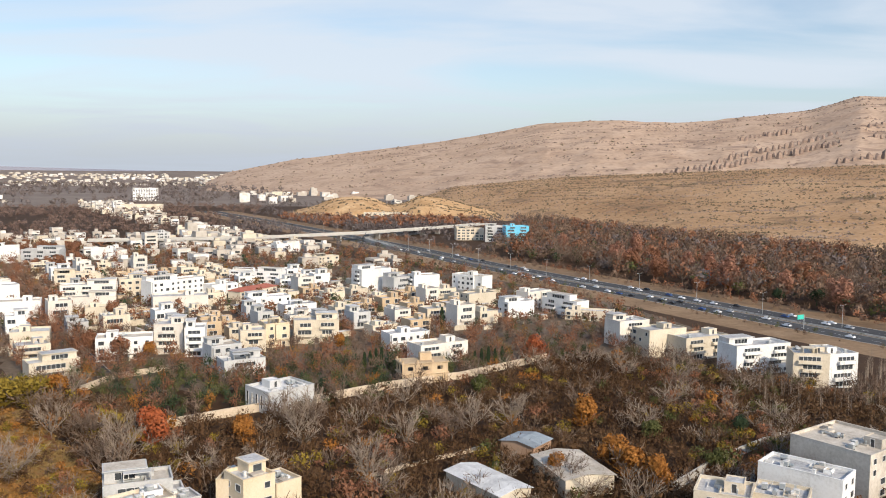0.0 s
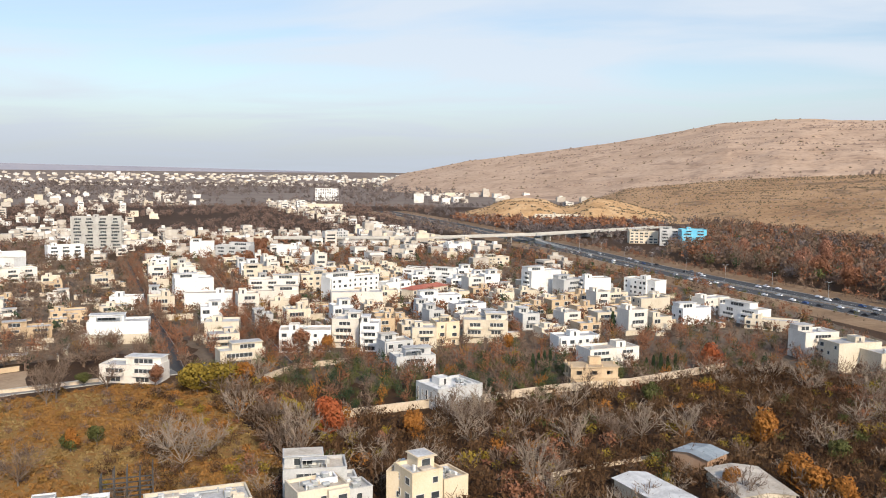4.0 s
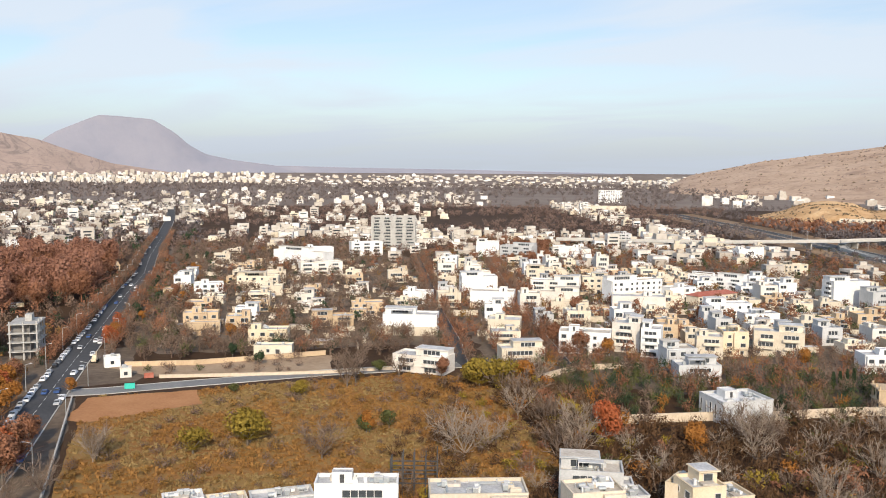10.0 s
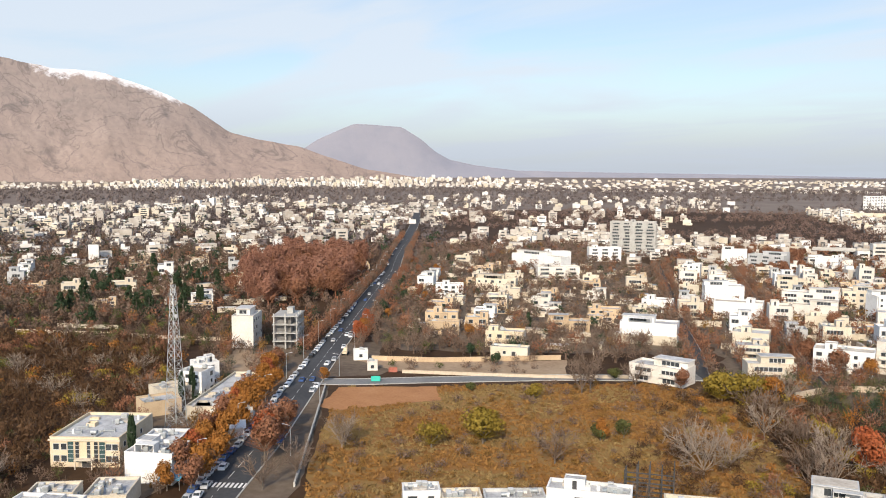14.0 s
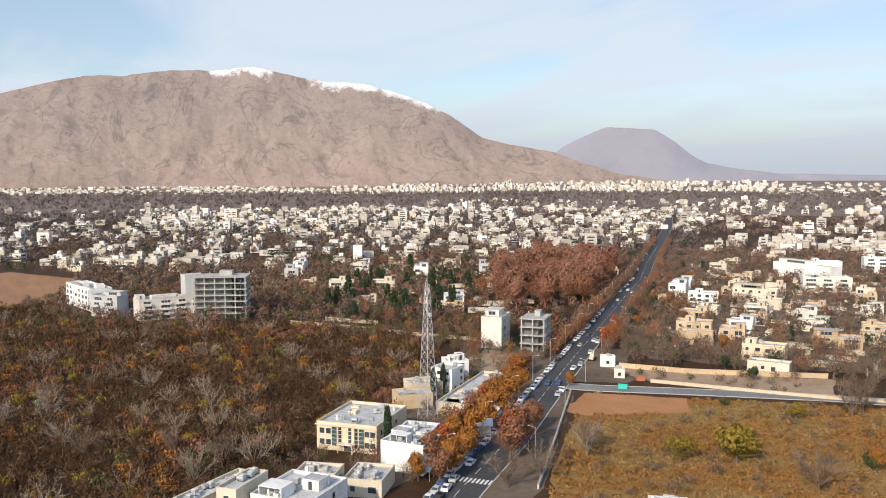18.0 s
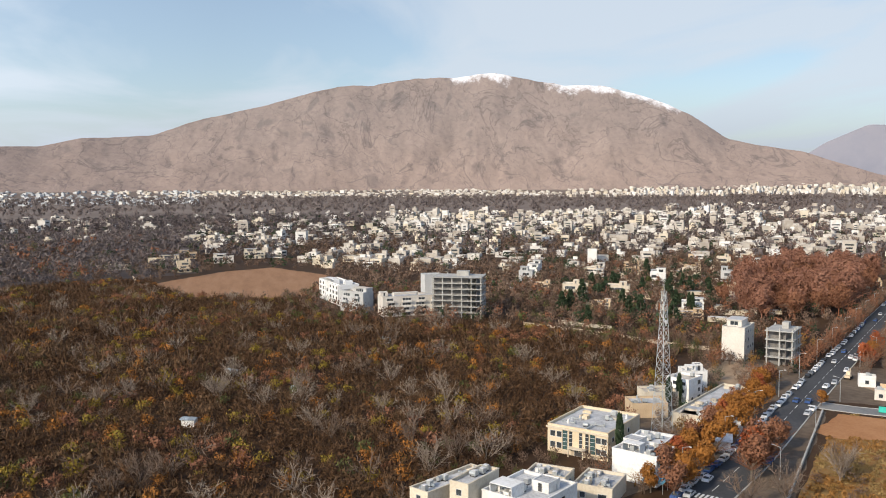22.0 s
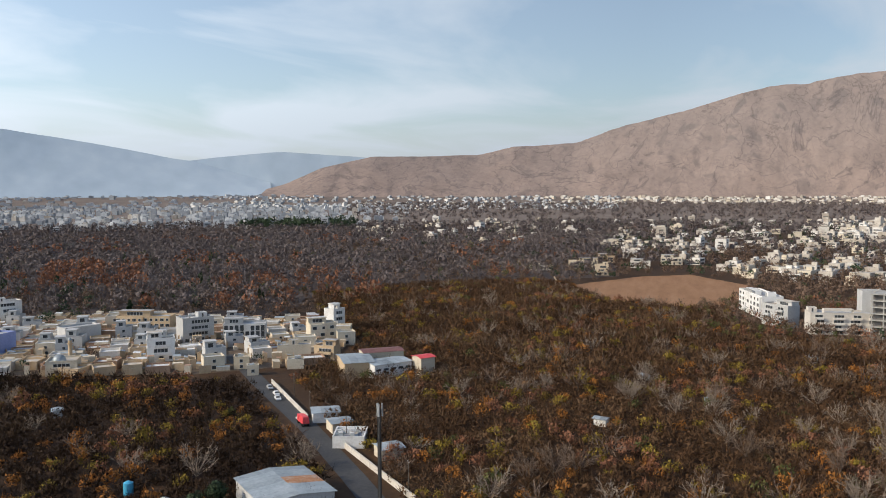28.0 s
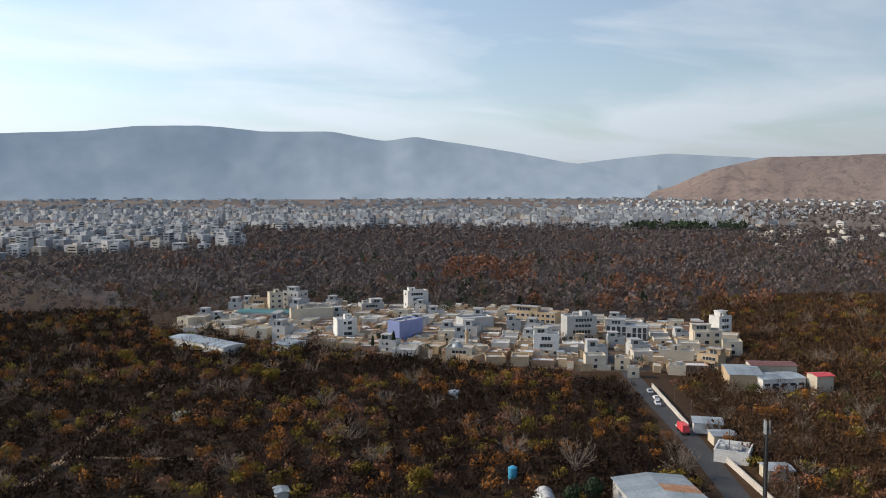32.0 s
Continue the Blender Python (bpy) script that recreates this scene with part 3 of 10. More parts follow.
def road(name, pts, width, z, mat, label, kerb=0.0):
    left, right = ribbon(pts, width / 2, z)
    v = [(*p, z) for p in left] + [(*p, z) for p in right]
    n = len(pts)
    ob = new(name, mesh_tris(name, v, [(i, n + i, n + i + 1, i + 1) for i in range(n - 1)], mat))
    tagged(ob, label, "road", kind="structure")
    if kerb:
        for side, off in ((1, width / 2), (-1, width / 2)):
            b = Boxes()
            inner, outer = (ribbon(pts, off, 0)[0 if side > 0 else 1], ribbon(pts, off + 0.35, 0)[0 if side > 0 else 1])
            for i in range(n - 1):
                q = [inner[i], inner[i + 1], outer[i + 1], outer[i]]
                b.add([(*p, 0) for p in q] + [(*p, z + kerb) for p in q], [(4, 5, 6, 7), (0, 1, 5, 4), (1, 2, 6, 5), (2, 3, 7, 6), (3, 0, 4, 7)])
            me = b.mesh("kerb", KERB)
            tagged(new("kerb", me), "pale concrete kerb along the road", "kerb", kind="structure")
    return ob


seg = 96
disc = [(0, 0, 0)] + [(r * math.cos(2 * math.pi * i / seg), r * math.sin(2 * math.pi * i / seg), z) for r, z in ((150, 0), (500, 0), (1000, 0), (1750, 0), (3900, 0), (4990, 60)) for i in range(seg)]
tri = [(0, 1 + i, 1 + (i + 1) % seg) for i in range(seg)]
for k in range(5):
    for i in range(seg):
        a, b = 1 + k * seg + i, 1 + k * seg + (i + 1) % seg
        tri += [(a, a + seg, b + seg), (a, b + seg, b)]
# the outer rings take the ground tone that has haze painted in
tagged(new("ground", mesh_tris("ground", disc, tri, [SOIL, HAZEVALLEY], [0] * (seg * 7) + [1] * (seg * 4))), "brown leaf-strewn soil of the wide valley floor", "ground", kind="structure")

FIELD = [(-79.4, 117.8), (-156.2, 107.5), (-186.9, 133.1), (-231.7, 175.4), (-208.6, 201), (-183, 233), (-161.3, 256), (-135.7, 263.7), (-94.7, 215), (-76.8, 192)]
sheet("field", FIELD, 0.05, DRYGRASS, "fallow field of dry orange-brown grass", "field", wobble=0.8)
sheet("field", [(-231.7, 174.1), (-209.9, 199.7), (-195.8, 188.2), (-209.9, 156.2), (-216.3, 154.9)], 0.1, REDEARTH, "bare plot of tilled red earth", "field", wobble=0.8)
sheet("field", [(-559.4, -39.7), (-532.5, -9), (-564.5, 35.8), (-675.8, 47.4), (-746.2, 6.4), (-720.6, -33.3), (-646.4, -79.4), (-586.2, -57.6)], 0.05, PLOUGH, "ploughed brown field", "field", wobble=1.2)
sheet("ground", [(-236, 205), (-222, 214), (-187, 242), (-205, 266), (-229, 237), (-257, 213), (-262, 205)], 0.06, SANDY, "pale sandy strip behind the roadside wall", "ground", wobble=0.6)
sheet("ground", [(-263.7, 163.8), (-289.3, 192), (-312.3, 181.8), (-289.3, 153.6)], 0.06, SANDY, "pale sandy empty building lot", "ground", wobble=0.8)

AVENUE = [(-78.3, 1.1), (-170.5, 94.5), (-196.1, 122.7), (-243.4, 170), (-279.1, 206.1), (-315.7, 243.7), (-416, 345.6), (-474.9, 407), (-565.8, 491.5), (-755.2, 675.8), (-972.8, 883.2), (-1280, 1164.8)]
AVENUE_FINE = []
for (x0, y0), (x1, y1) in zip(AVENUE, AVENUE[1:]):
    n = max(1, int(math.hypot(x1 - x0, y1 - y0) / 12))
    AVENUE_FINE += [(x0 + (x1 - x0) * k / n, y0 + (y1 - y0) * k / n) for k in range(n)]
road("road", ribbon(AVENUE_FINE, 1.9, 0)[0], 11.8, 0.10, ASPHALT, "grey asphalt avenue lined with parked cars", 0.12)
SIDE = [(-243.2, 174.1), (-234.2, 183), (-218.9, 203.5), (-189.4, 240.6), (-171.5, 258.6), (-153.6, 277.8)]
road("road", SIDE, 8.3, 0.09, PALEASPHALT, "pale dusty side road along the field", 0.1)
STREET = [(-153.6, 277.8), (-176.6, 313.6), (-218.9, 372.5), (-291.8, 481.3), (-371.2, 596.5)]
road("road", STREET, 6, 0.08, ASPHALT, "narrow tree-lined residential street", 0.1)
road("road", [(-115.2, 291.8), (-177.9, 387.8), (-245.8, 500.5), (-307.2, 601.6)], 5, 0.08, ASPHALT, "narrow residential street between white houses", 0.1)
HIGHWAY = [(243.2, 320), (201, 381.4), (175.4, 425), (137, 494.1), (83.2, 582.4), (29.4, 678.4), (-30.7, 801.3), (-102.4, 934.4), (-217.6, 1152), (-409.6, 1484.8)]
road("verge", HIGHWAY, 84, 0.04, VERGE, "dry ochre verge beside the highway")
for side in (0, 1):
    road("road", ribbon(HIGHWAY, 9.9, 0)[side], 14.6, 0.06, ASPHALT, "busy carriageway of the highway", 0.12)
VILLAGE = [(-153.6, -46.1), (-198.4, -79.4), (-238.1, -110.1), (-272.6, -139.5), (-289.3, -153.6), (-309.8, -170.2), (-335.4, -192)]
road("road", VILLAGE, 6.4, 0.08, ASPHALT, "narrow village road between orchards", 0.0)
road("path", [(-89.6, -215), (-110.1, -234.2), (-138.2, -262.4), (-172.8, -291.8)], 2.8, 0.07, SANDY, "narrow dirt track through the orchard")
road("path", [(-107.5, -230.4), (-117.8, -216.3), (-129.3, -202.2)], 2, 0.07, SANDY, "narrow dirt track through the orchard")
sheet("verge", [(-140, 78), (-163.5, 111.5), (-192, 135.5), (-235, 172.5), (-240.5, 165.5), (-193, 117.5), (-166, 88), (-148, 70)], 0.045, YARD, "dry earth strip between the avenue and the field", "verge", wobble=0.5)
sheet("ground", [(-248, 178), (-266, 197), (-292, 223), (-282, 237), (-262, 217), (-240, 206), (-236, 196)], 0.055, YARD, "trodden pale earth at the junction", "ground", wobble=0.5)
# hard ground under the built-up blocks
sheet("ground", [(-76.8, 275.2), (-144.6, 284.2), (-384, 614.4), (-422.4, 793.6), (-166.4, 819.2), (76.8, 537.6), (140.8, 345.6), (76.8, 335.4), (12.8, 313.6)], 0.03, YARD, "dusty brown yards between the houses", "ground", wobble=2)


sheet("ground", [(-166, 292), (-190, 300), (-262, 232), (-290, 236), (-448, 395), (-620, 560), (-512, 700), (-380, 600)], 0.025, YARD, "dusty brown yards among the villas", "ground", wobble=2)


sheet("ground", [(-172, 66), (-225, 94), (-265, 144), (-300, 164), (-330, 190), (-285, 205), (-262, 180), (-200, 116)], 0.035, YARD, "dusty yards between the roadside shops", "ground", wobble=1)


# ---- hills and mountains ----
def slopes(name, profile, foot, crest, mat, label, steps=(220, 56), rough=0.1, seed=3, back=0.12, snow=None, power=1.25, gully=0.01, smooth=True, spurs=0.35, clumps=()):
    """A range seen from afar: profile gives the crest's elevation in degrees by heading; foot and crest, its distances by heading."""
    az = np.linspace(profile[0][0], profile[-1][0], steps[0])
    el = np.interp(az, [p[0] for p in profile], [p[1] for p in profile])
    k = np.array([1, 2, 3, 2, 1.0])
    el = np.convolve(np.pad(el, 2, "edge"), k / k.sum(), "valid")
    f = np.interp(az, [p[0] for p in foot], [p[1] for p in foot])
    c = np.interp(az, [p[0] for p in crest], [p[1] for p in crest])
    top = EYE + c * np.tan(np.radians(el))
    v, us = [], list(1 - (1 - np.linspace(0, 1, steps[1])) ** 1.5) + [1.0 + back * 0.5, 1.0 + back]
    for i, a in enumerate(az):
        for u in us:
            r = f[i] + (c[i] - f[i]) * u
            x, y, _ = az_point(a, r)
            body = max(0.0, min(u, 1.0)) ** power if u <= 1 else 1 - 0.5 * (u - 1) / back
            n = noise.fractal(Vector((x * gully, y * gully, seed)), 0.9, 2.1, 6)
            hold = max(0.0, u) ** 0.8 * max(0.0, 1.02 - u) * rough * 4
            sway = noise.noise(Vector((a * 0.16, u * 1.1, seed + 3.0))) * 1.5 + u * 0.7
            bend = n * 0.16 * hold + (n * rough * 0.08 if u > 0.9 else 0)
            for across, down, amount in ((spurs * 0.6, 1.1, 0.20), (spurs * 1.7, 2.0, 0.045), (spurs * 4.2, 4.4, 0.026), (spurs * 10.0, 10.0, 0.018)):
                bend += (0.30 - abs(noise.noise(Vector((a * across + sway * (0.6 + across * 1.4), u * down + a * across * 0.5, seed + across * 9))))) * amount * hold
            v.append((x, y, max(top[i] * (body + bend), -3.0) - 1.5))
    m = len(us)
    faces = [(i * m + j, i * m + j + 1, (i + 1) * m + j + 1, (i + 1) * m + j) for i in range(len(az) - 1) for j in range(m - 1)]
    me = mesh_tris(name, v, faces, mat, None, smooth=smooth)
    if snow:
        lo, a0, a1 = snow
        P = np.array(v)
        head = np.degrees(np.arctan2(-P[:, 0], P[:, 1]))
        high = (P[:, 2] / np.interp(head, az, top) - lo) / (1 - lo)
        cover = np.clip(high * 0.66, 0, 0.66) * np.clip((head - a0) / 1.5, 0, 1) * np.clip((a1 - head) / 0.7, 0, 1) * np.clip(np.abs(head - 72.6) / 1.3, 0.25, 1)
        me.attributes.new("snow", "FLOAT", "POINT").data.foreach_set("value", np.clip(cover, 0, 1.2).astype(np.float32))
    grid = np.array(v).reshape(len(az), m, 3)
    for count, rows, size, stone, what, tag in clumps:
        # scrub and stones strewn over the slope, some in rows along the strata
        rng = np.random.default_rng(seed + count)
        ci, cj = rng.uniform(0, len(az) - 2, count), rng.uniform(1, steps[1] - 2, count)
        for _ in range(rows):
            k = int(rng.integers(14, 60))
            i0, j0, tilt = rng.uniform(0, len(az) - 70), rng.uniform(3, steps[1] - 4), rng.uniform(-0.12, 0.05)
            ci = np.append(ci, i0 + np.arange(k) + rng.uniform(-0.5, 0.5, k))
            cj = np.append(cj, np.clip(j0 + tilt * np.arange(k) + rng.uniform(-0.3, 0.3, k), 0, steps[1] - 2))
        i0, j0 = ci.astype(int), cj.astype(int)
        fi, fj = (ci - i0)[:, None], (cj - j0)[:, None]
        spot = (grid[i0, j0] * (1 - fi) + grid[i0 + 1, j0] * fi) * (1 - fj) + (grid[i0, j0 + 1] * (1 - fi) + grid[i0 + 1, j0 + 1] * fi) * fj
        k, s = 6, size * rng.uniform(0.4, 1.3, (len(spot), 1))
        ring = np.arange(k) * 6.283 / k
        lump = np.stack([np.cos(ring)[None] * s * rng.uniform(0.4, 0.8, (len(spot), k)), np.sin(ring)[None] * s * rng.uniform(0.4, 0.8, (len(spot), k)), rng.uniform(-0.25, 0.1, (len(spot), k)) * s], -1) + spot[:, None]
        tip = spot[:, None] + np.concatenate([rng.normal(size=(len(spot), 2)) * s * 0.15, s * rng.uniform(0.3, 0.6, (len(spot), 1))], 1)[:, None]
        pts = np.concatenate([lump, tip], 1).reshape(-1, 3)
        base = np.arange(len(spot))[:, None, None] * (k + 1)
        fan = np.array([(q, (q + 1) % k, k) for q in range(k)])[None] + base
        tagged(new(what, mesh_tris(what, pts, fan.reshape(-1, 3), stone)), tag, "scrub", kind="stuff")
    return tagged(new(name, me), label, "hill" if "hill" in name else "mountain", kind="structure")


slopes("hill", [(-48, 0.9), (-26.9, 0.77), (-18.7, 0.35), (-8, -0.21), (-0.6, -0.95), (0.9, -1.5), (2.5, -2.2)],
       [(-48, 820), (-26, 845), (-16, 985), (-8, 1190), (0, 1410), (3, 1510)], [(-48, 1600), (-20, 1660), (0, 1920), (3, 1920)],
       HILLSIDE, "bare sunlit stony hillside of dry ochre earth", steps=(380, 80), rough=0.09, seed=5, gully=0.02, power=0.95, clumps=((5200, 60, 3.4, SCRUB, "hill_scrub", "dark low scrub dotted over the stony hillside"), (2600, 34, 3.0, ROCK, "hill_stones", "brown stones and ledges strewn over the hillside")))
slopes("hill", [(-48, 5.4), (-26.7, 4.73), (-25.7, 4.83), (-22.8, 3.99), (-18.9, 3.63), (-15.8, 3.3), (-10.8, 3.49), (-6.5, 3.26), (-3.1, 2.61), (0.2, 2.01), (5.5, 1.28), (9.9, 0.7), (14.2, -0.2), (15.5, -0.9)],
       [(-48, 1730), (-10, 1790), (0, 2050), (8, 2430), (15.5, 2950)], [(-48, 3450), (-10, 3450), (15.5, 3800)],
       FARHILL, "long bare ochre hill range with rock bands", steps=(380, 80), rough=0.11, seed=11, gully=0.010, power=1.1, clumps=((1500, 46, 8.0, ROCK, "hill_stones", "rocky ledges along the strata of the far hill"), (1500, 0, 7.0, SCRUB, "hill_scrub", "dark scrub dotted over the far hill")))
def rock_ledge(line, foot, crest, profile, power, size, seed, label):
    """A row of jagged dark rocks that breaks out of a slope along a line of headings and elevations."""
    rng = np.random.default_rng(seed)
    top = tagged(new("rock_ledge"), label, "rocks")
    az = np.arange(line[0][0], line[-1][0], -size / 2700 * 57 * 1.05)
    for a in az:
        el = np.interp(-a, [-p[0] for p in line], [p[1] for p in line]) + rng.normal() * 0.03
        t = EYE + np.interp(a, [p[0] for p in crest], [p[1] for p in crest]) * math.tan(radians(np.interp(a, [p[0] for p in profile], [p[1] for p in profile])))
        f, c = np.interp(a, [p[0] for p in foot], [p[1] for p in foot]), np.interp(a, [p[0] for p in crest], [p[1] for p in crest])
        us = np.linspace(0.02, 1, 200)
        r = f + (c - f) * us
        u = us[int(np.argmin(np.abs(t * us ** power - (EYE + r * math.tan(radians(el))))))]
        x, y, _ = az_point(a, f + (c - f) * u - 40)
        s = size * rng.uniform(0.5, 1.25)
        n = 7
        ring = [(math.cos(6.283 * k / n) * s * rng.uniform(0.45, 0.8), math.sin(6.283 * k / n) * s * rng.uniform(0.45, 0.8)) for k in range(n)]
        v = [(p, q, -s) for p, q in ring] + [(p * 0.6, q * 0.6, s * rng.uniform(0.0, 0.45)) for p, q in ring] + [(rng.normal() * s * 0.1, s * 0.2, s * rng.uniform(0.5, 0.8))]
        fc = [(k, (k + 1) % n, n + (k + 1) % n, n + k) for k in range(n)] + [(n + k, n + (k + 1) % n, 2 * n) for k in range(n)]
        part("rock", Boxes().add(v, fc), ROCK, top, at=pose(x, y, EYE + math.hypot(x, y) * math.tan(radians(el)), 0, 0, a))


FAR_PROFILE = [(-48, 5.4), (-26.7, 4.73), (-22.8, 3.99), (-18.9, 3.63), (-15.8, 3.3), (-10.8, 3.49)]
for line, size, seed in (([(-14.5, 0.0), (-16.6, 0.5), (-18.6, 1.2), (-21.9, 1.95), (-27, 3.15), (-34, 4.2)], 16, 1), ([(-16.6, 0.25), (-18.6, 0.72), (-21.9, 1.5), (-27, 2.45), (-34, 3.2)], 14, 2), ([(-24.6, 0.85), (-27.1, 1.25), (-34, 2.0)], 19, 3), ([(-19, 2.3), (-23, 2.95)], 12, 4)):
    rock_ledge(line, [(-48, 1730), (-10, 1790)], [(-48, 3450), (-10, 3450)], FAR_PROFILE, 1.1, size, seed, "row of jagged dark rocks breaking out of the hillside")
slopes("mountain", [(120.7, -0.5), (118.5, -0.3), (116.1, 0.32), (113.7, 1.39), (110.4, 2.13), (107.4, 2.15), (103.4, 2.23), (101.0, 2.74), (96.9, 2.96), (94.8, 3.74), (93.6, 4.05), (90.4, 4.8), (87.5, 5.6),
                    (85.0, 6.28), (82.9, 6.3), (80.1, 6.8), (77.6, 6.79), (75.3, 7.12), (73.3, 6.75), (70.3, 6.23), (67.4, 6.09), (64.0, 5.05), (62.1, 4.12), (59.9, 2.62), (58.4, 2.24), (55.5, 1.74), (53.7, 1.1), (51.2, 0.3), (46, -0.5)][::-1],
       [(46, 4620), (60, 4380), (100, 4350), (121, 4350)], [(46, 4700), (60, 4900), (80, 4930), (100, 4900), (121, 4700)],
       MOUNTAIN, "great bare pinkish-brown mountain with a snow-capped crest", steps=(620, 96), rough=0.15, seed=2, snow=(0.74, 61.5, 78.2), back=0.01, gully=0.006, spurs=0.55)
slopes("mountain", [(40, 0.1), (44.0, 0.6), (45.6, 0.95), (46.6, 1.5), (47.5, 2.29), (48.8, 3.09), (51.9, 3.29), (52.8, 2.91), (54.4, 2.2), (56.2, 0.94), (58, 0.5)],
       [(40, 4750), (58, 4750)], [(40, 4930), (58, 4930)], HAZEMESA, "flat-topped mountain on the horizon with painted haze", steps=(160, 20), rough=0.05, seed=8, back=0.004, smooth=False)
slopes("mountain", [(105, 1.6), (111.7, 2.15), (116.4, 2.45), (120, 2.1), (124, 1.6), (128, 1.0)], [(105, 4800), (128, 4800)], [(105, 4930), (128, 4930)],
       HAZEBLUE, "far mountain range painted pale blue for haze", steps=(80, 12), rough=0.04, seed=9, back=0.004, smooth=False)
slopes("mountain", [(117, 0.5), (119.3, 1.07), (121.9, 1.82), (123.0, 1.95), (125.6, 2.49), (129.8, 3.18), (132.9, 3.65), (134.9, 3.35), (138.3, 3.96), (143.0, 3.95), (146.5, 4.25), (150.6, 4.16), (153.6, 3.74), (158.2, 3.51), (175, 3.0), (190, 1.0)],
       [(117, 4450), (190, 4450)], [(117, 4880), (190, 4880)], HAZEBLUE, "long mountain range beyond the city, painted blue for haze", steps=(300, 50), rough=0.12, seed=4, back=0.02, gully=0.0022, spurs=0.2)
slopes("hill", [(-5, -2.85), (-2, -2.2), (0.4, -1.62), (1.6, -1.55), (2.6, -2.05), (3.6, -2.2), (4.6, -1.75), (6, -1.62), (7.4, -1.8), (8.6, -2.3), (10.5, -2.75)], [(-5, 1280), (10.5, 1340)], [(-5, 1430), (10.5, 1480)],
       ORANGEEARTH, "freshly dug orange earth slope", steps=(130, 34), rough=0.30, seed=21, back=0.3, gully=0.035, power=0.6, spurs=1.2, clumps=((300, 6, 4.0, SCRUB, "hill_scrub", "scrub on the dug earth"),))
slopes("mountain", [(13, -0.35), (20, -0.1), (28, 0.05), (36, 0.15), (44, 0.3)], [(13, 4800), (44, 4800)], [(13, 4930), (44, 4930)], HAZEMESA, "low ridge on the horizon with painted haze", steps=(80, 8), rough=0.08, seed=14, back=0.002, smooth=False)


# ---- houses ----
def window_mesh(w, h, key={}):
    """A framed window; wide ones are parted by mullions."""
    if (w, h) not in key:
        n, b = max(1, round(w / 1.5)), Boxes().opening(w, h, 0.09, 0.10, 0.09)
        for i in range(1, n):
            x = -w / 2 + w * i / n
            b.box(x - 0.07, -0.11, -h / 2, x + 0.07, -0.01, h / 2)
        key[(w, h)] = b.mesh("window", [FRAME, GLASS])
    return key[(w, h)]


def door_mesh(w, h, key={}):
    if (w, h) not in key:
        key[(w, h)] = Boxes().opening(w, h, 0.1, 0.08, 0.07).mesh("door", [FRAME, DARKSTEEL])
    return key[(w, h)]


def face_pose(side, w, d, s, z):
    """A place on a wall: s metres along it from its left end, as seen from outside."""
    if side == "f":
        return pose(s, 0, z)
    if side == "r":
        return pose(w, s, z, 0, 0, 90)
    if side == "b":
        return pose(w - s, d, z, 0, 0, 180)
    return pose(0, d - s, z, 0, 0, 270)


def balcony_mesh(span, key={}):
    if span not in key:
        key[span] = Boxes().tray(-span / 2, -1.3, 0, span / 2, 0.02, 1.0, 0.12, 0.82)
    return key[span]


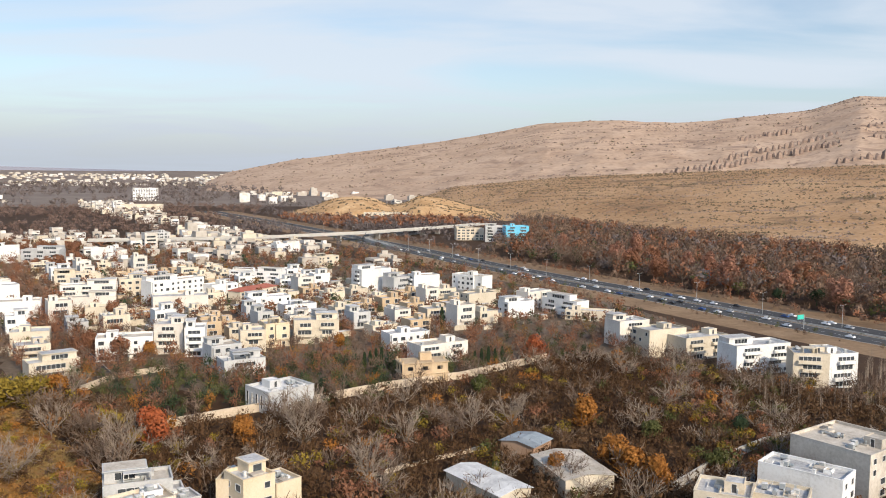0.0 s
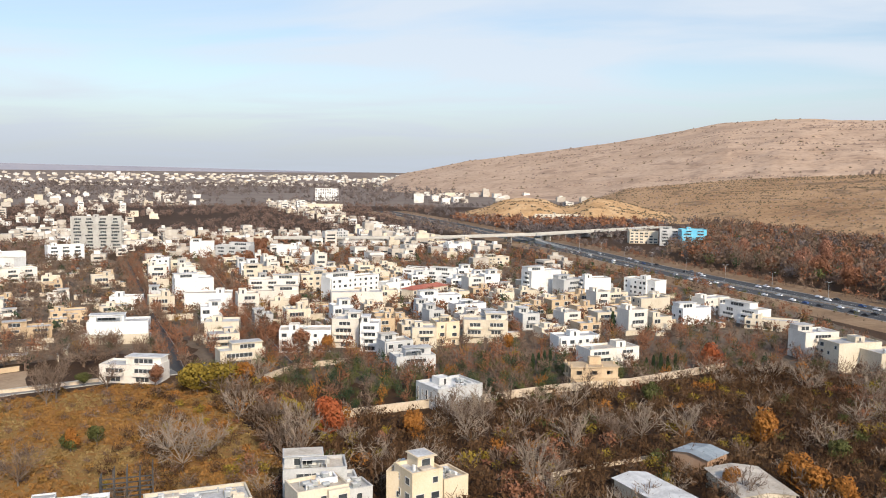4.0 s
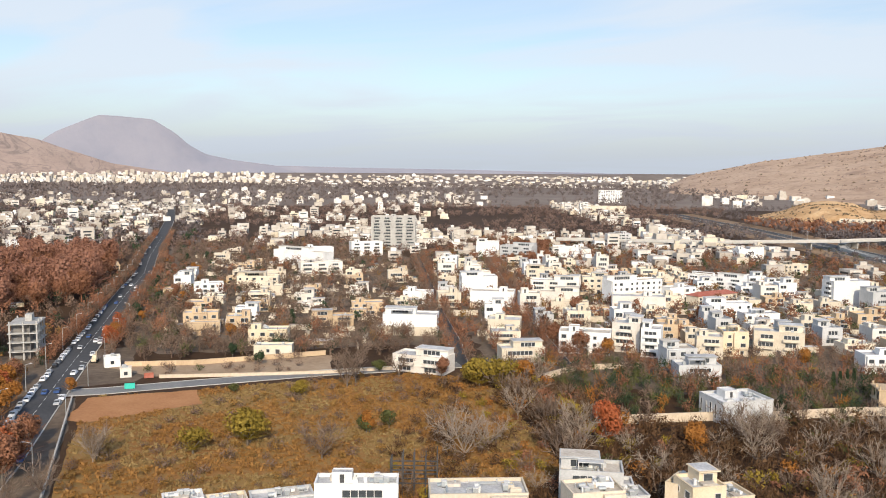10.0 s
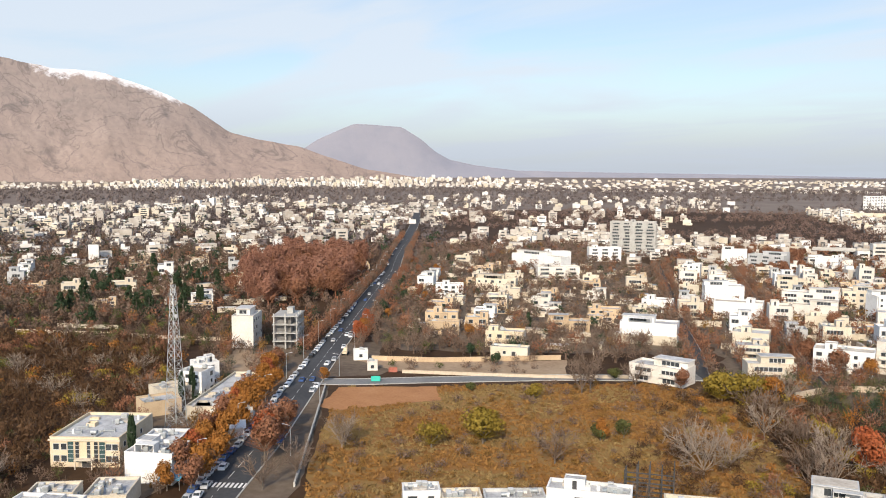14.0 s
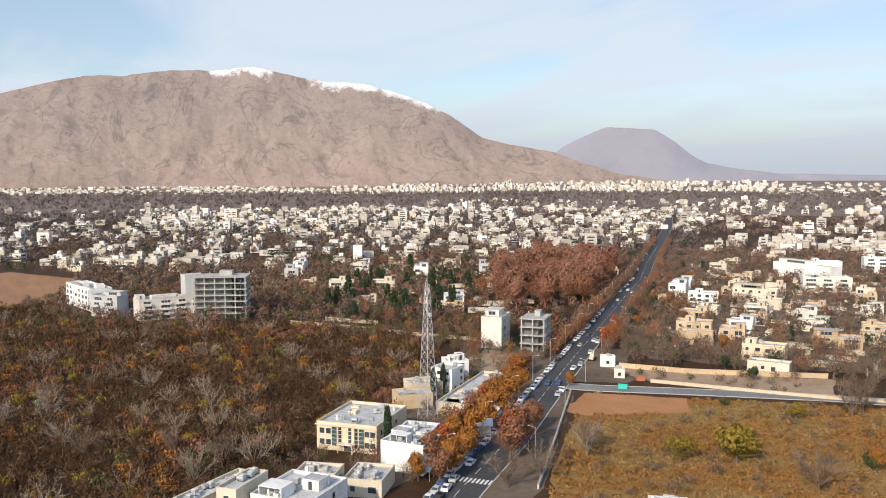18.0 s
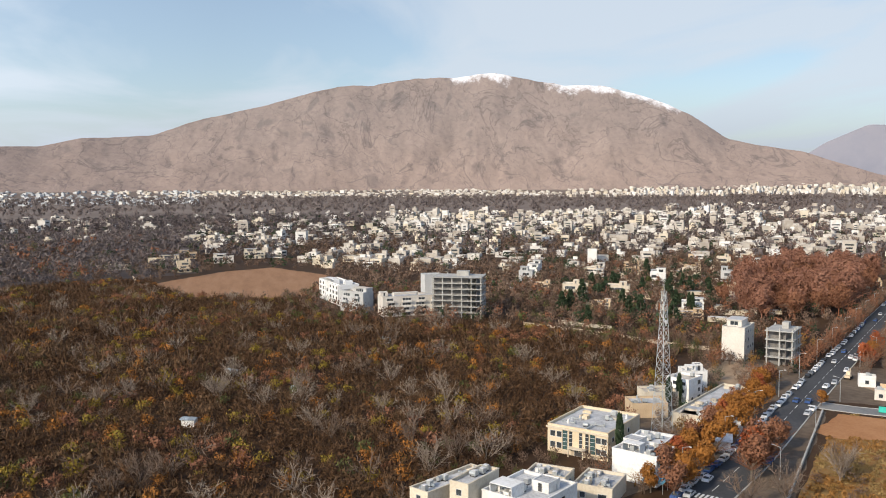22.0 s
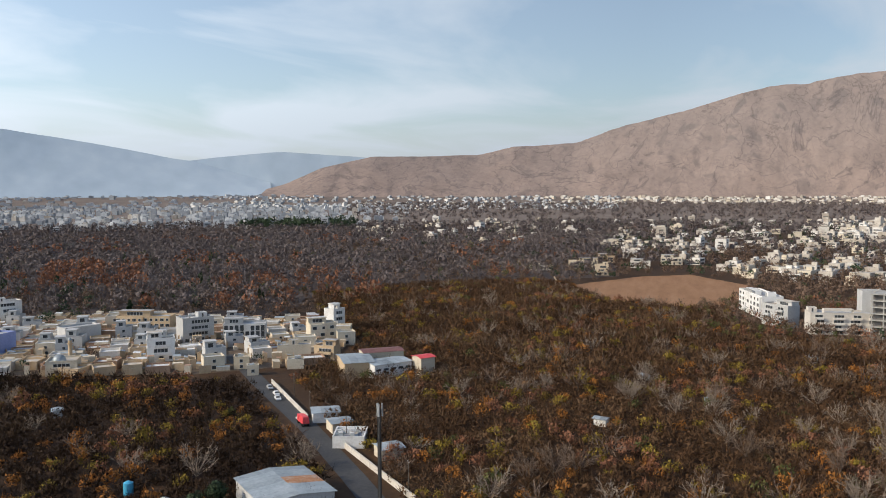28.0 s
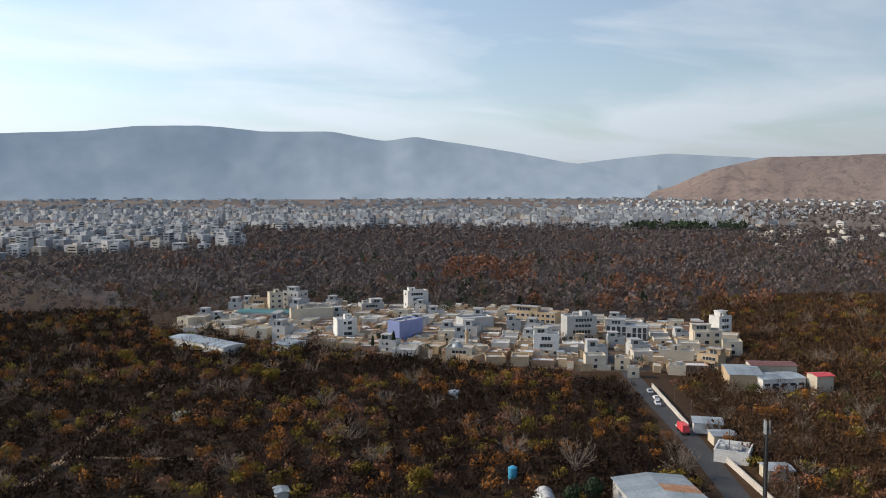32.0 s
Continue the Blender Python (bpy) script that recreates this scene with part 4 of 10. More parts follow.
def house(x, y, rot, w, d, h, wall=None, roof=None, faces="fr", label="", stair=1, balcony="", storey=3.1, gap=3.6, size=(1.2, 1.25), group="", name="house", category="house", seed=0, attic=True, style=""):
    """A flat-roofed house; x, y: the left end of its front wall, which runs w metres along rot; its depth d goes back from there."""
    rng = random.Random(int(x * 7 + y * 13) + seed)
    wall, roof = wall or rng.choice([WHITE, WHITE, WHITE, OFFWHITE]), roof or rng.choice([ROOF, ROOF, ROOFWARM])
    top = new(name)
    top.matrix_basis = pose(x, y, 0, 0, 0, rot)
    tagged(top, label or "white rendered flat-roofed house", category, group)
    part("wall", Boxes().walls(w, d, -0.3, h, 0.25), wall, top)
    levels = max(1, int(round(h / storey)))
    lift = (h - 0.5) / levels
    style = style or rng.choice("rrg")
    bay = (0, 0)
    if "f" in faces and w > 8 and levels > 1 and attic and name == "house" and style == "r" and "f" not in balcony:
        # upper floors jut out over the entrance
        bw = w * rng.uniform(0.35, 0.6)
        bx = rng.choice([0.3, w - bw - 0.3, (w - bw) / 2])
        bay = (bx, bx + bw)
        part("bay", Boxes().box(bx, -1.1, lift, bx + bw, -0.004, h - 0.3), wall, top)
    part("roof", Boxes().box(0.252, 0.252, h - 0.95, w - 0.252, d - 0.252, h - 0.6), roof, top)
    for side in faces:
        length = w if side in "fb" else d
        n = max(1, int(length / gap))
        glazed = length > 5.5 and storey < 5 and (side in balcony or style == "g" and side in "fb")
        for k in range(levels):
            z = k * lift + lift * 0.52
            if glazed and (k or rng.random() < 0.6):
                # broad dark glazing, set behind a solid balcony on the upper floors
                bays = max(1, int(length / 8.5))
                for i in range(bays):
                    room = length / bays
                    span = max(1.5, round(room * rng.uniform(0.34, 0.62) * 2) / 2)
                    s = (i + 0.5) * room + rng.uniform(-0.08, 0.08) * room
                    part("window", window_mesh(span, 1.5), None, top, at=face_pose(side, w, d, s, z))
                    if k and (side in balcony or rng.random() < 0.55):
                        part("balcony", balcony_mesh(min(span + 0.8, room - 0.2)), wall, top, at=face_pose(side, w, d, s, k * lift - 0.1))
                continue
            for i in range(n):
                if rng.random() < 0.15:
                    continue
                s = (i + 0.5) * length / n
                if k == 0 and side == "f" and i == n // 2 and n > 2:
                    part("door", door_mesh(1.6, 2.3), None, top, at=face_pose(side, w, d, s, 1.25))
                    continue
                ww, hh = (size if rng.random() < 0.6 else (size[0] * 1.6, size[1] * 1.15))
                ww, hh = min(round(ww, 2), round(length / n * 0.7, 1)), round(hh, 2)
                where = face_pose(side, w, d, s, z)
                if side == "f" and k and bay[0] - ww * 0.6 < s < bay[1] + ww * 0.6:
                    where = pose(min(max(s, bay[0] + ww * 0.62), bay[1] - ww * 0.62), -1.1, z)
                part("window", window_mesh(ww, hh), None, top, at=where)
    if stair and w > 5 and d > 5:
        if rng.random() < 0.5:
            # a set-back roof storey under a thin slab
            sw, sd = w * rng.uniform(0.42, 0.68), d * rng.uniform(0.42, 0.62)
            sx, sy = rng.choice([0.3, w - sw - 0.3]), d - sd - 0.3
            b = Boxes().box(sx, sy, h - 0.6, sx + sw, sy + sd, h + 2.0).box(sx - 0.35, sy - 0.7, h + 2.0, sx + sw + 0.35, sy + sd + 0.25, h + 2.22)
            b.box(sx, sy, h + 2.22, sx + sw, sy + sd, h + 2.26, 1)
            head = part("roof_room", b.mesh("roof_room", [wall, roof]), None, top)
            part("window", window_mesh(max(1.0, round(sw * 0.5 * 2) / 2), 1.5), None, head, at=pose(sx + sw / 2, sy, h + 0.75))
        else:
            sw, sd = min(4.2, w * 0.35), min(4.5, d * 0.45)
            sx, sy = rng.uniform(0.4, max(0.5, w - sw - 0.4)), rng.uniform(d * 0.3, max(d * 0.31, d - sd - 0.3))
            b = Boxes().tray(sx, sy, h - 0.6, sx + sw, sy + sd, h + 1.7, 0.18, 0.25, 0, 1)
            head = part("stair_tower", b.mesh("stair_tower", [wall, roof]), None, top)
            part("door", door_mesh(0.9, 1.8), None, head, at=pose(sx + sw / 2, sy, h + 0.4))
        if rng.random() < 0.4 and w > 7:
            # low walls that part the roof terraces
            cut = w * rng.uniform(0.3, 0.7)
            part("terrace_wall", Boxes().box(cut, 0.26, h - 0.6, cut + 0.2, d * 0.4, h + 0.25), wall, top)
        if rng.random() < 0.25 and w > 7:
            # an open portal frame over the terrace
            px, pw, z1 = w * rng.uniform(0.05, 0.3), w * 0.4, h + 1.9
            out = [(px, h - 0.6), (px, z1), (px + pw, z1), (px + pw, h - 0.6), (px + pw - 0.18, h - 0.6), (px + pw - 0.18, z1 - 0.18), (px + 0.18, z1 - 0.18), (px + 0.18, h - 0.6)]
            v = [(q, y0, z) for y0 in (0.4, 0.4 + d * 0.3) for q, z in out]
            part("portal_frame", Boxes().add(v, [(i, (i + 1) % 8, 8 + (i + 1) % 8, 8 + i) for i in range(8)] + [(0, 1, 6, 7), (1, 2, 5, 6), (2, 3, 4, 5), (8, 15, 14, 9), (9, 14, 13, 10), (10, 13, 12, 11)]), wall, top)
    return top


def skeleton(x, y, rot, w, d, h, label, storey=3.2, mat=None, infill=0.0, name="unfinished_building"):
    """A bare concrete frame: slabs on columns, part of the bays walled in."""
    mat = mat or CONCRETE
    rng = random.Random(int(x + y))
    top = new(name)
    top.matrix_basis = pose(x, y, 0, 0, 0, rot)
    tagged(top, label, "building")
    levels = max(1, int(round(h / storey)))
    for k in range(1, levels + 1):
        part("slab", Boxes().box(-0.4, -0.4, k * h / levels - 0.35, w + 0.4, d + 0.4, k * h / levels), mat, top)
    nx, ny = max(2, int(w / 5)), max(2, int(d / 5))
    for i in range(nx + 1):
        for j in range(ny + 1):
            if 0 < i < nx and 0 < j < ny:
                continue
            cx, cy = 0.25 + (w - 0.5) * i / nx, 0.25 + (d - 0.5) * j / ny
            part("column", Boxes().box(cx - 0.25, cy - 0.25, -0.3, cx + 0.25, cy + 0.25, h + (0.9 if rng.random() < 0.5 else 0)), mat, top)
    part("stair_core", Boxes().box(w * 0.45, d * 0.45, 0, w * 0.7, d * 0.75, h + 2.5), mat, top)
    # two added dark walls make the inside look shaded
    part("partition_wall", Boxes().box(0.3, 2.6, 0, w * 0.72, 2.8, h - 0.4), SHADEWALL, top, "added dark inner wall that stands for interior shade")
    part("partition_wall", Boxes().box(w - 2.8, 0.4, 0, w - 2.6, d * 0.8, h - 0.4), SHADEWALL, top, "added dark inner wall that stands for interior shade")
    part("partition_wall", Boxes().box(0.3, d * 0.55, 0, w * 0.45, d * 0.55 + 0.2, h - 0.4), mat, top)
    part("partition_wall", Boxes().box(w * 0.7, d * 0.5, 0, w - 0.3, d * 0.5 + 0.2, h - 0.4), mat, top)
    for k in range(levels):
        for i in range(nx):
            if rng.random() < infill:
                x0, x1 = 0.5 + (w - 0.5) * i / nx, (w - 0.5) * (i + 1) / nx
                z0 = k * h / levels
                b = Boxes().box(x0, 0.05, z0, x1, 0.25, z0 + 1.0).box(x0, 0.05, z0 + 2.3, x1, 0.25, z0 + h / levels - 0.35)
                b.box(x0, 0.05, z0 + 1.0, x0 + (x1 - x0) * 0.3, 0.25, z0 + 2.3).box(x1 - (x1 - x0) * 0.3, 0.05, z0 + 1.0, x1, 0.25, z0 + 2.3)
                part("infill_wall", b, mat, top)
    return top


def shed(x, y, rot, w, d, h, pitch=1.2, wall=None, roof=None, label="low shed with a sheet-metal roof", category="shed", bands=0, faces=""):
    """A hall with a low gable along its length w."""
    claim(x, y, rot, w, d)
    top = new("shed")
    top.matrix_basis = pose(x, y, 0, 0, 0, rot)
    tagged(top, label, category)
    b = Boxes()
    b.box(0, 0, -0.2, w, d, h)
    b.add([(0, 0, h), (0, d, h), (0, d / 2, h + pitch), (w, 0, h), (w, d, h), (w, d / 2, h + pitch)], [(0, 2, 1), (3, 4, 5)])
    part("wall", b, wall or CREAM, top)
    o = 0.5
    n = max(2, int(w / 2.4))
    for side in (0, 1):
        y0, y1 = (-o, d / 2) if side == 0 else (d + o, d / 2)
        drop = pitch * o / (d / 2)
        for i in range(n):
            xa, xb = -o + (w + 2 * o) * i / n, -o + (w + 2 * o) * (i + 1) / n
            mat = RUST if bands and side == 0 and n * 0.35 < i < n * 0.62 else (roof or METALROOF)
            za, zb = h - drop + 0.05, h + pitch + 0.05
            b = Boxes().add([(xa, y0, za), (xb - 0.04, y0, za), (xb - 0.04, y1, zb), (xa, y1, zb), (xa, y0, za + 0.08), (xb - 0.04, y0, za + 0.08), (xb - 0.04, y1, zb + 0.08), (xa, y1, zb + 0.08)],
                            [(0, 1, 2, 3), (4, 5, 6, 7), (0, 1, 5, 4), (1, 2, 6, 5), (2, 3, 7, 6), (3, 0, 4, 7)])
            part("roof_panel", b, mat, top)
    for side in faces:
        length = w if side in "fb" else d
        k = max(1, int(length / 3.0))
        for i in range(k):
            part("window", window_mesh(2.2, 0.9), None, top, at=face_pose(side, w, d, (i + 0.5) * length / k, h * 0.62))
    return top


def hip_roof(top, w, d, h, rise, mat, o=0.6):
    b = Boxes()
    i = min(w, d) / 2
    v = [(-o, -o, h), (w + o, -o, h), (w + o, d + o, h), (-o, d + o, h)]
    v += [(i, d / 2, h + rise), (w - i, d / 2, h + rise)] if w >= d else [(w / 2, i, h + rise), (w / 2, d - i, h + rise)]
    f = [(0, 1, 5, 4), (1, 2, 5), (2, 3, 4, 5), (3, 0, 4), (3, 2, 1, 0)] if w >= d else [(0, 1, 4), (1, 2, 5, 4), (2, 3, 5), (3, 0, 4, 5), (3, 2, 1, 0)]
    b.add(v, f)
    return part("hip_roof", b, mat, top)


def wall_line(pts, height, thick, mat, label, name="garden_wall"):
    """A wall of bays between low piers."""
    top = new(name)
    top.matrix_basis = pose(pts[0][0], pts[0][1], 0)
    tagged(top, label, "wall")
    ox, oy = pts[0]
    for (x0, y0), (x1, y1) in zip(pts, pts[1:]):
        length = math.hypot(x1 - x0, y1 - y0)
        n = max(1, round(length / 6))
        ang = math.degrees(math.atan2(y1 - y0, x1 - x0))
        for k in range(n):
            b = Boxes().box(0, -thick / 2, -0.3, length / n - 0.02, thick / 2, height).box(0, -thick / 2 - 0.06, height, length / n - 0.02, thick / 2 + 0.06, height + 0.1)
            b.box(-0.2, -thick / 2 - 0.08, -0.3, 0.2, thick / 2 + 0.08, height + 0.16)
            part("wall_bay", b, mat, top, at=pose(x0 - ox + (x1 - x0) * k / n, y0 - oy + (y1 - y0) * k / n, 0, 0, 0, ang))
    return top


# ---- plants ----
RNG = np.random.default_rng(5)


def leaves(n, centre, radii, size, rng=None, shell=0.55, slim=0.6, lumps=7, stir=0.75):
    """n leaf clumps, single triangles that face outwards, over the lumps of an uneven crown."""
    rng = rng or RNG
    hub = rng.normal(size=(lumps, 3))
    hub /= np.linalg.norm(hub, axis=1)[:, None]
    hub *= rng.uniform(0.35, 0.62, (lumps, 1))
    reach = rng.uniform(0.36, 0.56, (lumps, 1))
    k = rng.integers(0, lumps, n)
    d = rng.normal(size=(n, 3))
    d /= np.linalg.norm(d, axis=1)[:, None]
    rad = rng.uniform(shell ** 3, 1, (n, 1)) ** (1 / 3)
    local = hub[k] + d * rad * reach[k]
    p = np.asarray(centre) + local * np.asarray(radii)
    p[:, 2] = np.maximum(p[:, 2], 0.15)
    face = d + local * 0.8 + rng.normal(size=(n, 3)) * stir
    face /= np.linalg.norm(face, axis=1)[:, None]
    a = np.cross(face, rng.normal(size=(n, 3)))
    a /= np.linalg.norm(a, axis=1)[:, None]
    c = np.cross(face, a)
    s = size * rng.uniform(0.55, 1.4, (n, 1))
    return np.stack([p - a * s * slim, p + a * s * slim, p + c * s * (0.6 / slim) ** 0.5], 1).reshape(-1, 3)


def fuzz(n, centre, radii, length, width, rng=None, up=0.7, shell=0.3):
    """Fine leafless shoots that fill a rounded crown, pointing outwards and up."""
    rng = rng or RNG
    d = rng.normal(size=(n, 3))
    d /= np.linalg.norm(d, axis=1)[:, None]
    rad = rng.uniform(shell ** 3, 1, (n, 1)) ** (1 / 3)
    p = np.asarray(centre) + d * rad * np.asarray(radii)
    p[:, 2] = np.maximum(p[:, 2], 0.1)
    aim = d * 0.8 + rng.normal(size=(n, 3)) * 0.4
    aim[:, 2] += up
    aim /= np.linalg.norm(aim, axis=1)[:, None]
    side = np.cross(aim, rng.normal(size=(n, 3)))
    side /= np.linalg.norm(side, axis=1)[:, None]
    ln = length * rng.uniform(0.6, 1.4, (n, 1))
    return np.stack([p - side * width - aim * ln * 0.3, p + side * width - aim * ln * 0.3, p + aim * ln * 0.7], 1).reshape(-1, 3)


def twigs(n, base, reach, width, spread=0.9, rng=None, up=0.5):
    """Thin pointed shoots that fan out from a base."""
    rng = rng or RNG
    d = rng.normal(size=(n, 3)) * [spread, spread, 0.35]
    d[:, 2] = np.abs(d[:, 2]) + up
    d /= np.linalg.norm(d, axis=1)[:, None]
    p = np.asarray(base) + rng.normal(size=(n, 3)) * [0.25, 0.25, 0.1]
    length = reach * rng.uniform(0.5, 1.1, (n, 1))
    side = np.cross(d, rng.normal(size=(n, 3)))
    side /= np.linalg.norm(side, axis=1)[:, None]
    return np.stack([p - side * width, p + side * width, p + d * length], 1).reshape(-1, 3)


def fan_tree(rng, h, limbs=8, shoots=7, fine=4, spread=0.75, width=0.13):
    """A bare tree: limbs that fan upwards from a short trunk, forked into fine shoots."""
    tris = []

    def stick(p, q, r0, r1, cross=False):
        d = (q - p) / (np.linalg.norm(q - p) + 1e-9)
        s = np.cross(d, rng.normal(size=3))
        s /= np.linalg.norm(s)
        for k in ((s, np.cross(d, s)) if cross else (s,)):
            tris.append((p - k * r0, p + k * r0, q + k * r1))
            if r1 > 0.02:
                tris.append((p - k * r0, q + k * r1, q - k * r1))

    stick(np.zeros(3), np.array([0, 0, h * 0.22]), width * 1.6, width * 1.3, True)
    for k in range(limbs):
        a = 6.283 * (k + rng.uniform(-0.3, 0.3)) / limbs
        s = spread * rng.uniform(0.3, 1.5)
        d = np.array([math.cos(a) * s, math.sin(a) * s, 0.85])
        d /= np.linalg.norm(d)
        p, r = np.array([0, 0, h * rng.uniform(0.12, 0.24)]), width
        for j in range(3):
            q = p + d * h * 0.24
            stick(p, q, r, r * 0.65, True)
            for _ in range(shoots if j else 2):
                m = p + (q - p) * rng.uniform(0.2, 1.0)
                e = d + rng.normal(size=3) * 0.55 + [0, 0, 0.1]
                e /= np.linalg.norm(e)
                end = m + e * h * rng.uniform(0.14, 0.26)
                stick(m, end, 0.06, 0.03)
                for _ in range(fine):
                    g = e + rng.normal(size=3) * 0.5 + [0, 0, 0.15]
                    g /= np.linalg.norm(g)
                    o = m + (end - m) * rng.uniform(0.3, 1.0)
                    stick(o, o + g * h * rng.uniform(0.07, 0.15), 0.04, 0.0)
            p, r = q, r * 0.65
            d = d + rng.normal(size=3) * 0.16 + [0, 0, 0.1]
            d /= np.linalg.norm(d)
    return np.array(tris).reshape(-1, 3)


def tri_mesh(name, verts, mat):
    return mesh_tris(name, verts, np.arange(len(verts)).reshape(-1, 3), mat)


def scattered(kinds, spots, rng, size=(0.8, 1.25)):
    """Many plants as one heap of triangles: each spot (x, y) takes one of the kinds, turned and scaled."""
    out = []
    pick = rng.integers(0, len(kinds), len(spots))
    for k, kind in enumerate(kinds):
        p = spots[pick == k]
        if not len(p):
            continue
        a, s = rng.uniform(0, 6.283, len(p)), rng.uniform(*size, len(p))
        ca, sa_ = np.cos(a) * s, np.sin(a) * s
        x = kind[None, :, 0] * ca[:, None] - kind[None, :, 1] * sa_[:, None] + p[:, :1]
        y = kind[None, :, 0] * sa_[:, None] + kind[None, :, 1] * ca[:, None] + p[:, 1:2]
        z = kind[None, :, 2] * (s * rng.uniform(0.85, 1.15, len(p)))[:, None]
        out.append(np.stack([x, y, z], -1).reshape(-1, 3))
    return np.concatenate(out) if out else np.zeros((0, 3))


def spots_in(poly, spacing, rng, keep=None, jitter=0.5):
    xs, ys = [p[0] for p in poly], [p[1] for p in poly]
    gx, gy = np.meshgrid(np.arange(min(xs), max(xs), spacing), np.arange(min(ys), max(ys), spacing))
    p = np.stack([gx.ravel(), gy.ravel()], 1) + rng.uniform(-jitter, jitter, (gx.size, 2)) * spacing
    p = p[inside(p, poly)]
    return p if keep is None else p[keep(p)]


def road_gap(p, pts, half):
    """Which points keep clear of a road."""
    far = np.full(len(p), 1e9)
    for (x0, y0), (x1, y1) in zip(pts, pts[1:]):
        d = np.array([x1 - x0, y1 - y0], float)
        t = np.clip(((p - [x0, y0]) @ d) / (d @ d), 0, 1)
        far = np.minimum(far, np.linalg.norm(p - np.array([x0, y0]) - t[:, None] * d, axis=1))
    return far > half


TAKEN = []  # footprints of what is built: centre and reach


def clear(p, margin=1.0):
    ok = np.ones(len(p), bool)
    for cx, cy, ux, uy, hw, hd in TAKEN:
        q = p - [cx, cy]
        a, b = q @ np.array([ux, uy]), q @ np.array([-uy, ux])
        ok &= (np.abs(a) > hw + margin) | (np.abs(b) > hd + margin)
    return ok


def claim(x, y, rot, w, d):
    r = radians(rot)
    ux, uy = math.cos(r), math.sin(r)
    TAKEN.append((x + ux * w / 2 - uy * d / 2, y + uy * w / 2 + ux * d / 2, ux, uy, w / 2, d / 2))


TREES = {}


def tree_kind(key, trunk_h, crown, mat, n=420, leaf=0.5, bark=None, limbs=5, twig=60, lean=0.0):
    """A tree's meshes: tapered trunk with limbs, and a crown of leaf clumps and shoots."""
    rng = np.random.default_rng(len(TREES) + 40)
    rx, rz = crown
    b = Boxes()
    b.tube((0, 0, -0.2), (lean, 0, trunk_h), 0.05 * trunk_h + 0.12, 0.12, 7)
    for k in range(limbs):
        a = k * 6.283 / limbs + rng.uniform(-0.4, 0.4)
        z0 = trunk_h * rng.uniform(0.55, 0.95)
        b.tube((lean * z0 / trunk_h, 0, z0), (lean + math.cos(a) * rx * 0.6, math.sin(a) * rx * 0.6, trunk_h + rz * rng.uniform(0.5, 1.1)), 0.10, 0.03, 5)
    v = [leaves(n, (lean, 0, trunk_h + rz * 0.75), (rx, rx, rz), leaf, rng)]
    if twig:
        v.append(twigs(twig, (lean, 0, trunk_h * 0.8), rz * 1.7, 0.035, rng=rng))
    TREES[key] = (b.mesh("trunk", bark or BARK), tri_mesh("crown", np.concatenate(v), mat))


def bare_kind(key, height, mat, seed, spread=0.75, width=0.13):
    rng = np.random.default_rng(seed)
    b = Boxes()
    b.tube((0, 0, -0.2), (0, 0, height * 0.24), width * 1.7, width * 1.2, 7)
    TREES[key] = (b.mesh("trunk", BARK if mat != PALEBARK else PALEBARK), tri_mesh("crown", fan_tree(rng, height, 9, 8, 5, spread, width), mat))


def cypress_kind(key, h, r, seed):
    rng = np.random.default_rng(seed)
    n = 420
    z = rng.uniform(0.03, 1, n) ** 0.9
    a = rng.uniform(0, 6.283, n)
    rad = r * np.sin(np.clip(z * 3.0, 0.35, 3.0)) ** 0.8 * rng.uniform(0.6, 1.05, n)
    p = np.stack([np.cos(a) * rad, np.sin(a) * rad, z * h], 1)
    d = np.stack([np.cos(a) * 0.25, np.sin(a) * 0.25, np.ones(n)], 1)
    side = np.cross(d, rng.normal(size=(n, 3)))
    side /= np.linalg.norm(side, axis=1)[:, None]
    v = np.stack([p - side * 0.3, p + side * 0.3, p + d * rng.uniform(0.7, 1.4, (n, 1))], 1).reshape(-1, 3)
    TREES[key] = (Boxes().tube((0, 0, -0.2), (0, 0, h * 0.5), 0.18, 0.08, 6).mesh("trunk", BARK), tri_mesh("crown", v, GREENLEAF))


def pine_kind(key, h, r, seed):
    rng = np.random.default_rng(seed)
    v = []
    for k in range(9):
        z = h * (0.2 + 0.78 * k / 9)
        rad = r * (1 - k / 9.5) * rng.uniform(0.8, 1.15)
        for _ in range(7):
            a = rng.uniform(0, 6.283)
            v.append(leaves(14, (math.cos(a) * rad * 0.6, math.sin(a) * rad * 0.6, z), (rad * 0.5, rad * 0.5, h * 0.06), 0.55, rng, 0.1))
    TREES[key] = (Boxes().tube((0, 0, -0.2), (0, 0, h * 0.85), 0.22, 0.06, 6).mesh("trunk", BARK), tri_mesh("crown", np.concatenate(v), GREENLEAF))


def palm_kind(key, h, seed):
    rng = np.random.default_rng(seed)
    v = []
    for k in range(34):
        a, up = rng.uniform(0, 6.283), rng.uniform(-0.2, 1.1)
        d = np.array([math.cos(a), math.sin(a), up])
        side = np.array([-math.sin(a), math.cos(a), 0]) * 0.22
        p, last = np.array([0, 0, h]), None
        for s in range(4):
            q = p + d * 0.8
            d = d + [0, 0, -0.34]
            w0, w1 = side * (1 - s * 0.12), side * (1 - (s + 1) * 0.22)
            v += [p - w0, p + w0, q + w1, p - w0, q + w1, q - w1]
            p = q
    TREES[key] = (Boxes().tube((0, 0, -0.2), (0, 0, h), 0.35, 0.25, 8).mesh("trunk", BARK), tri_mesh("crown", np.array(v), OLIVELEAF))


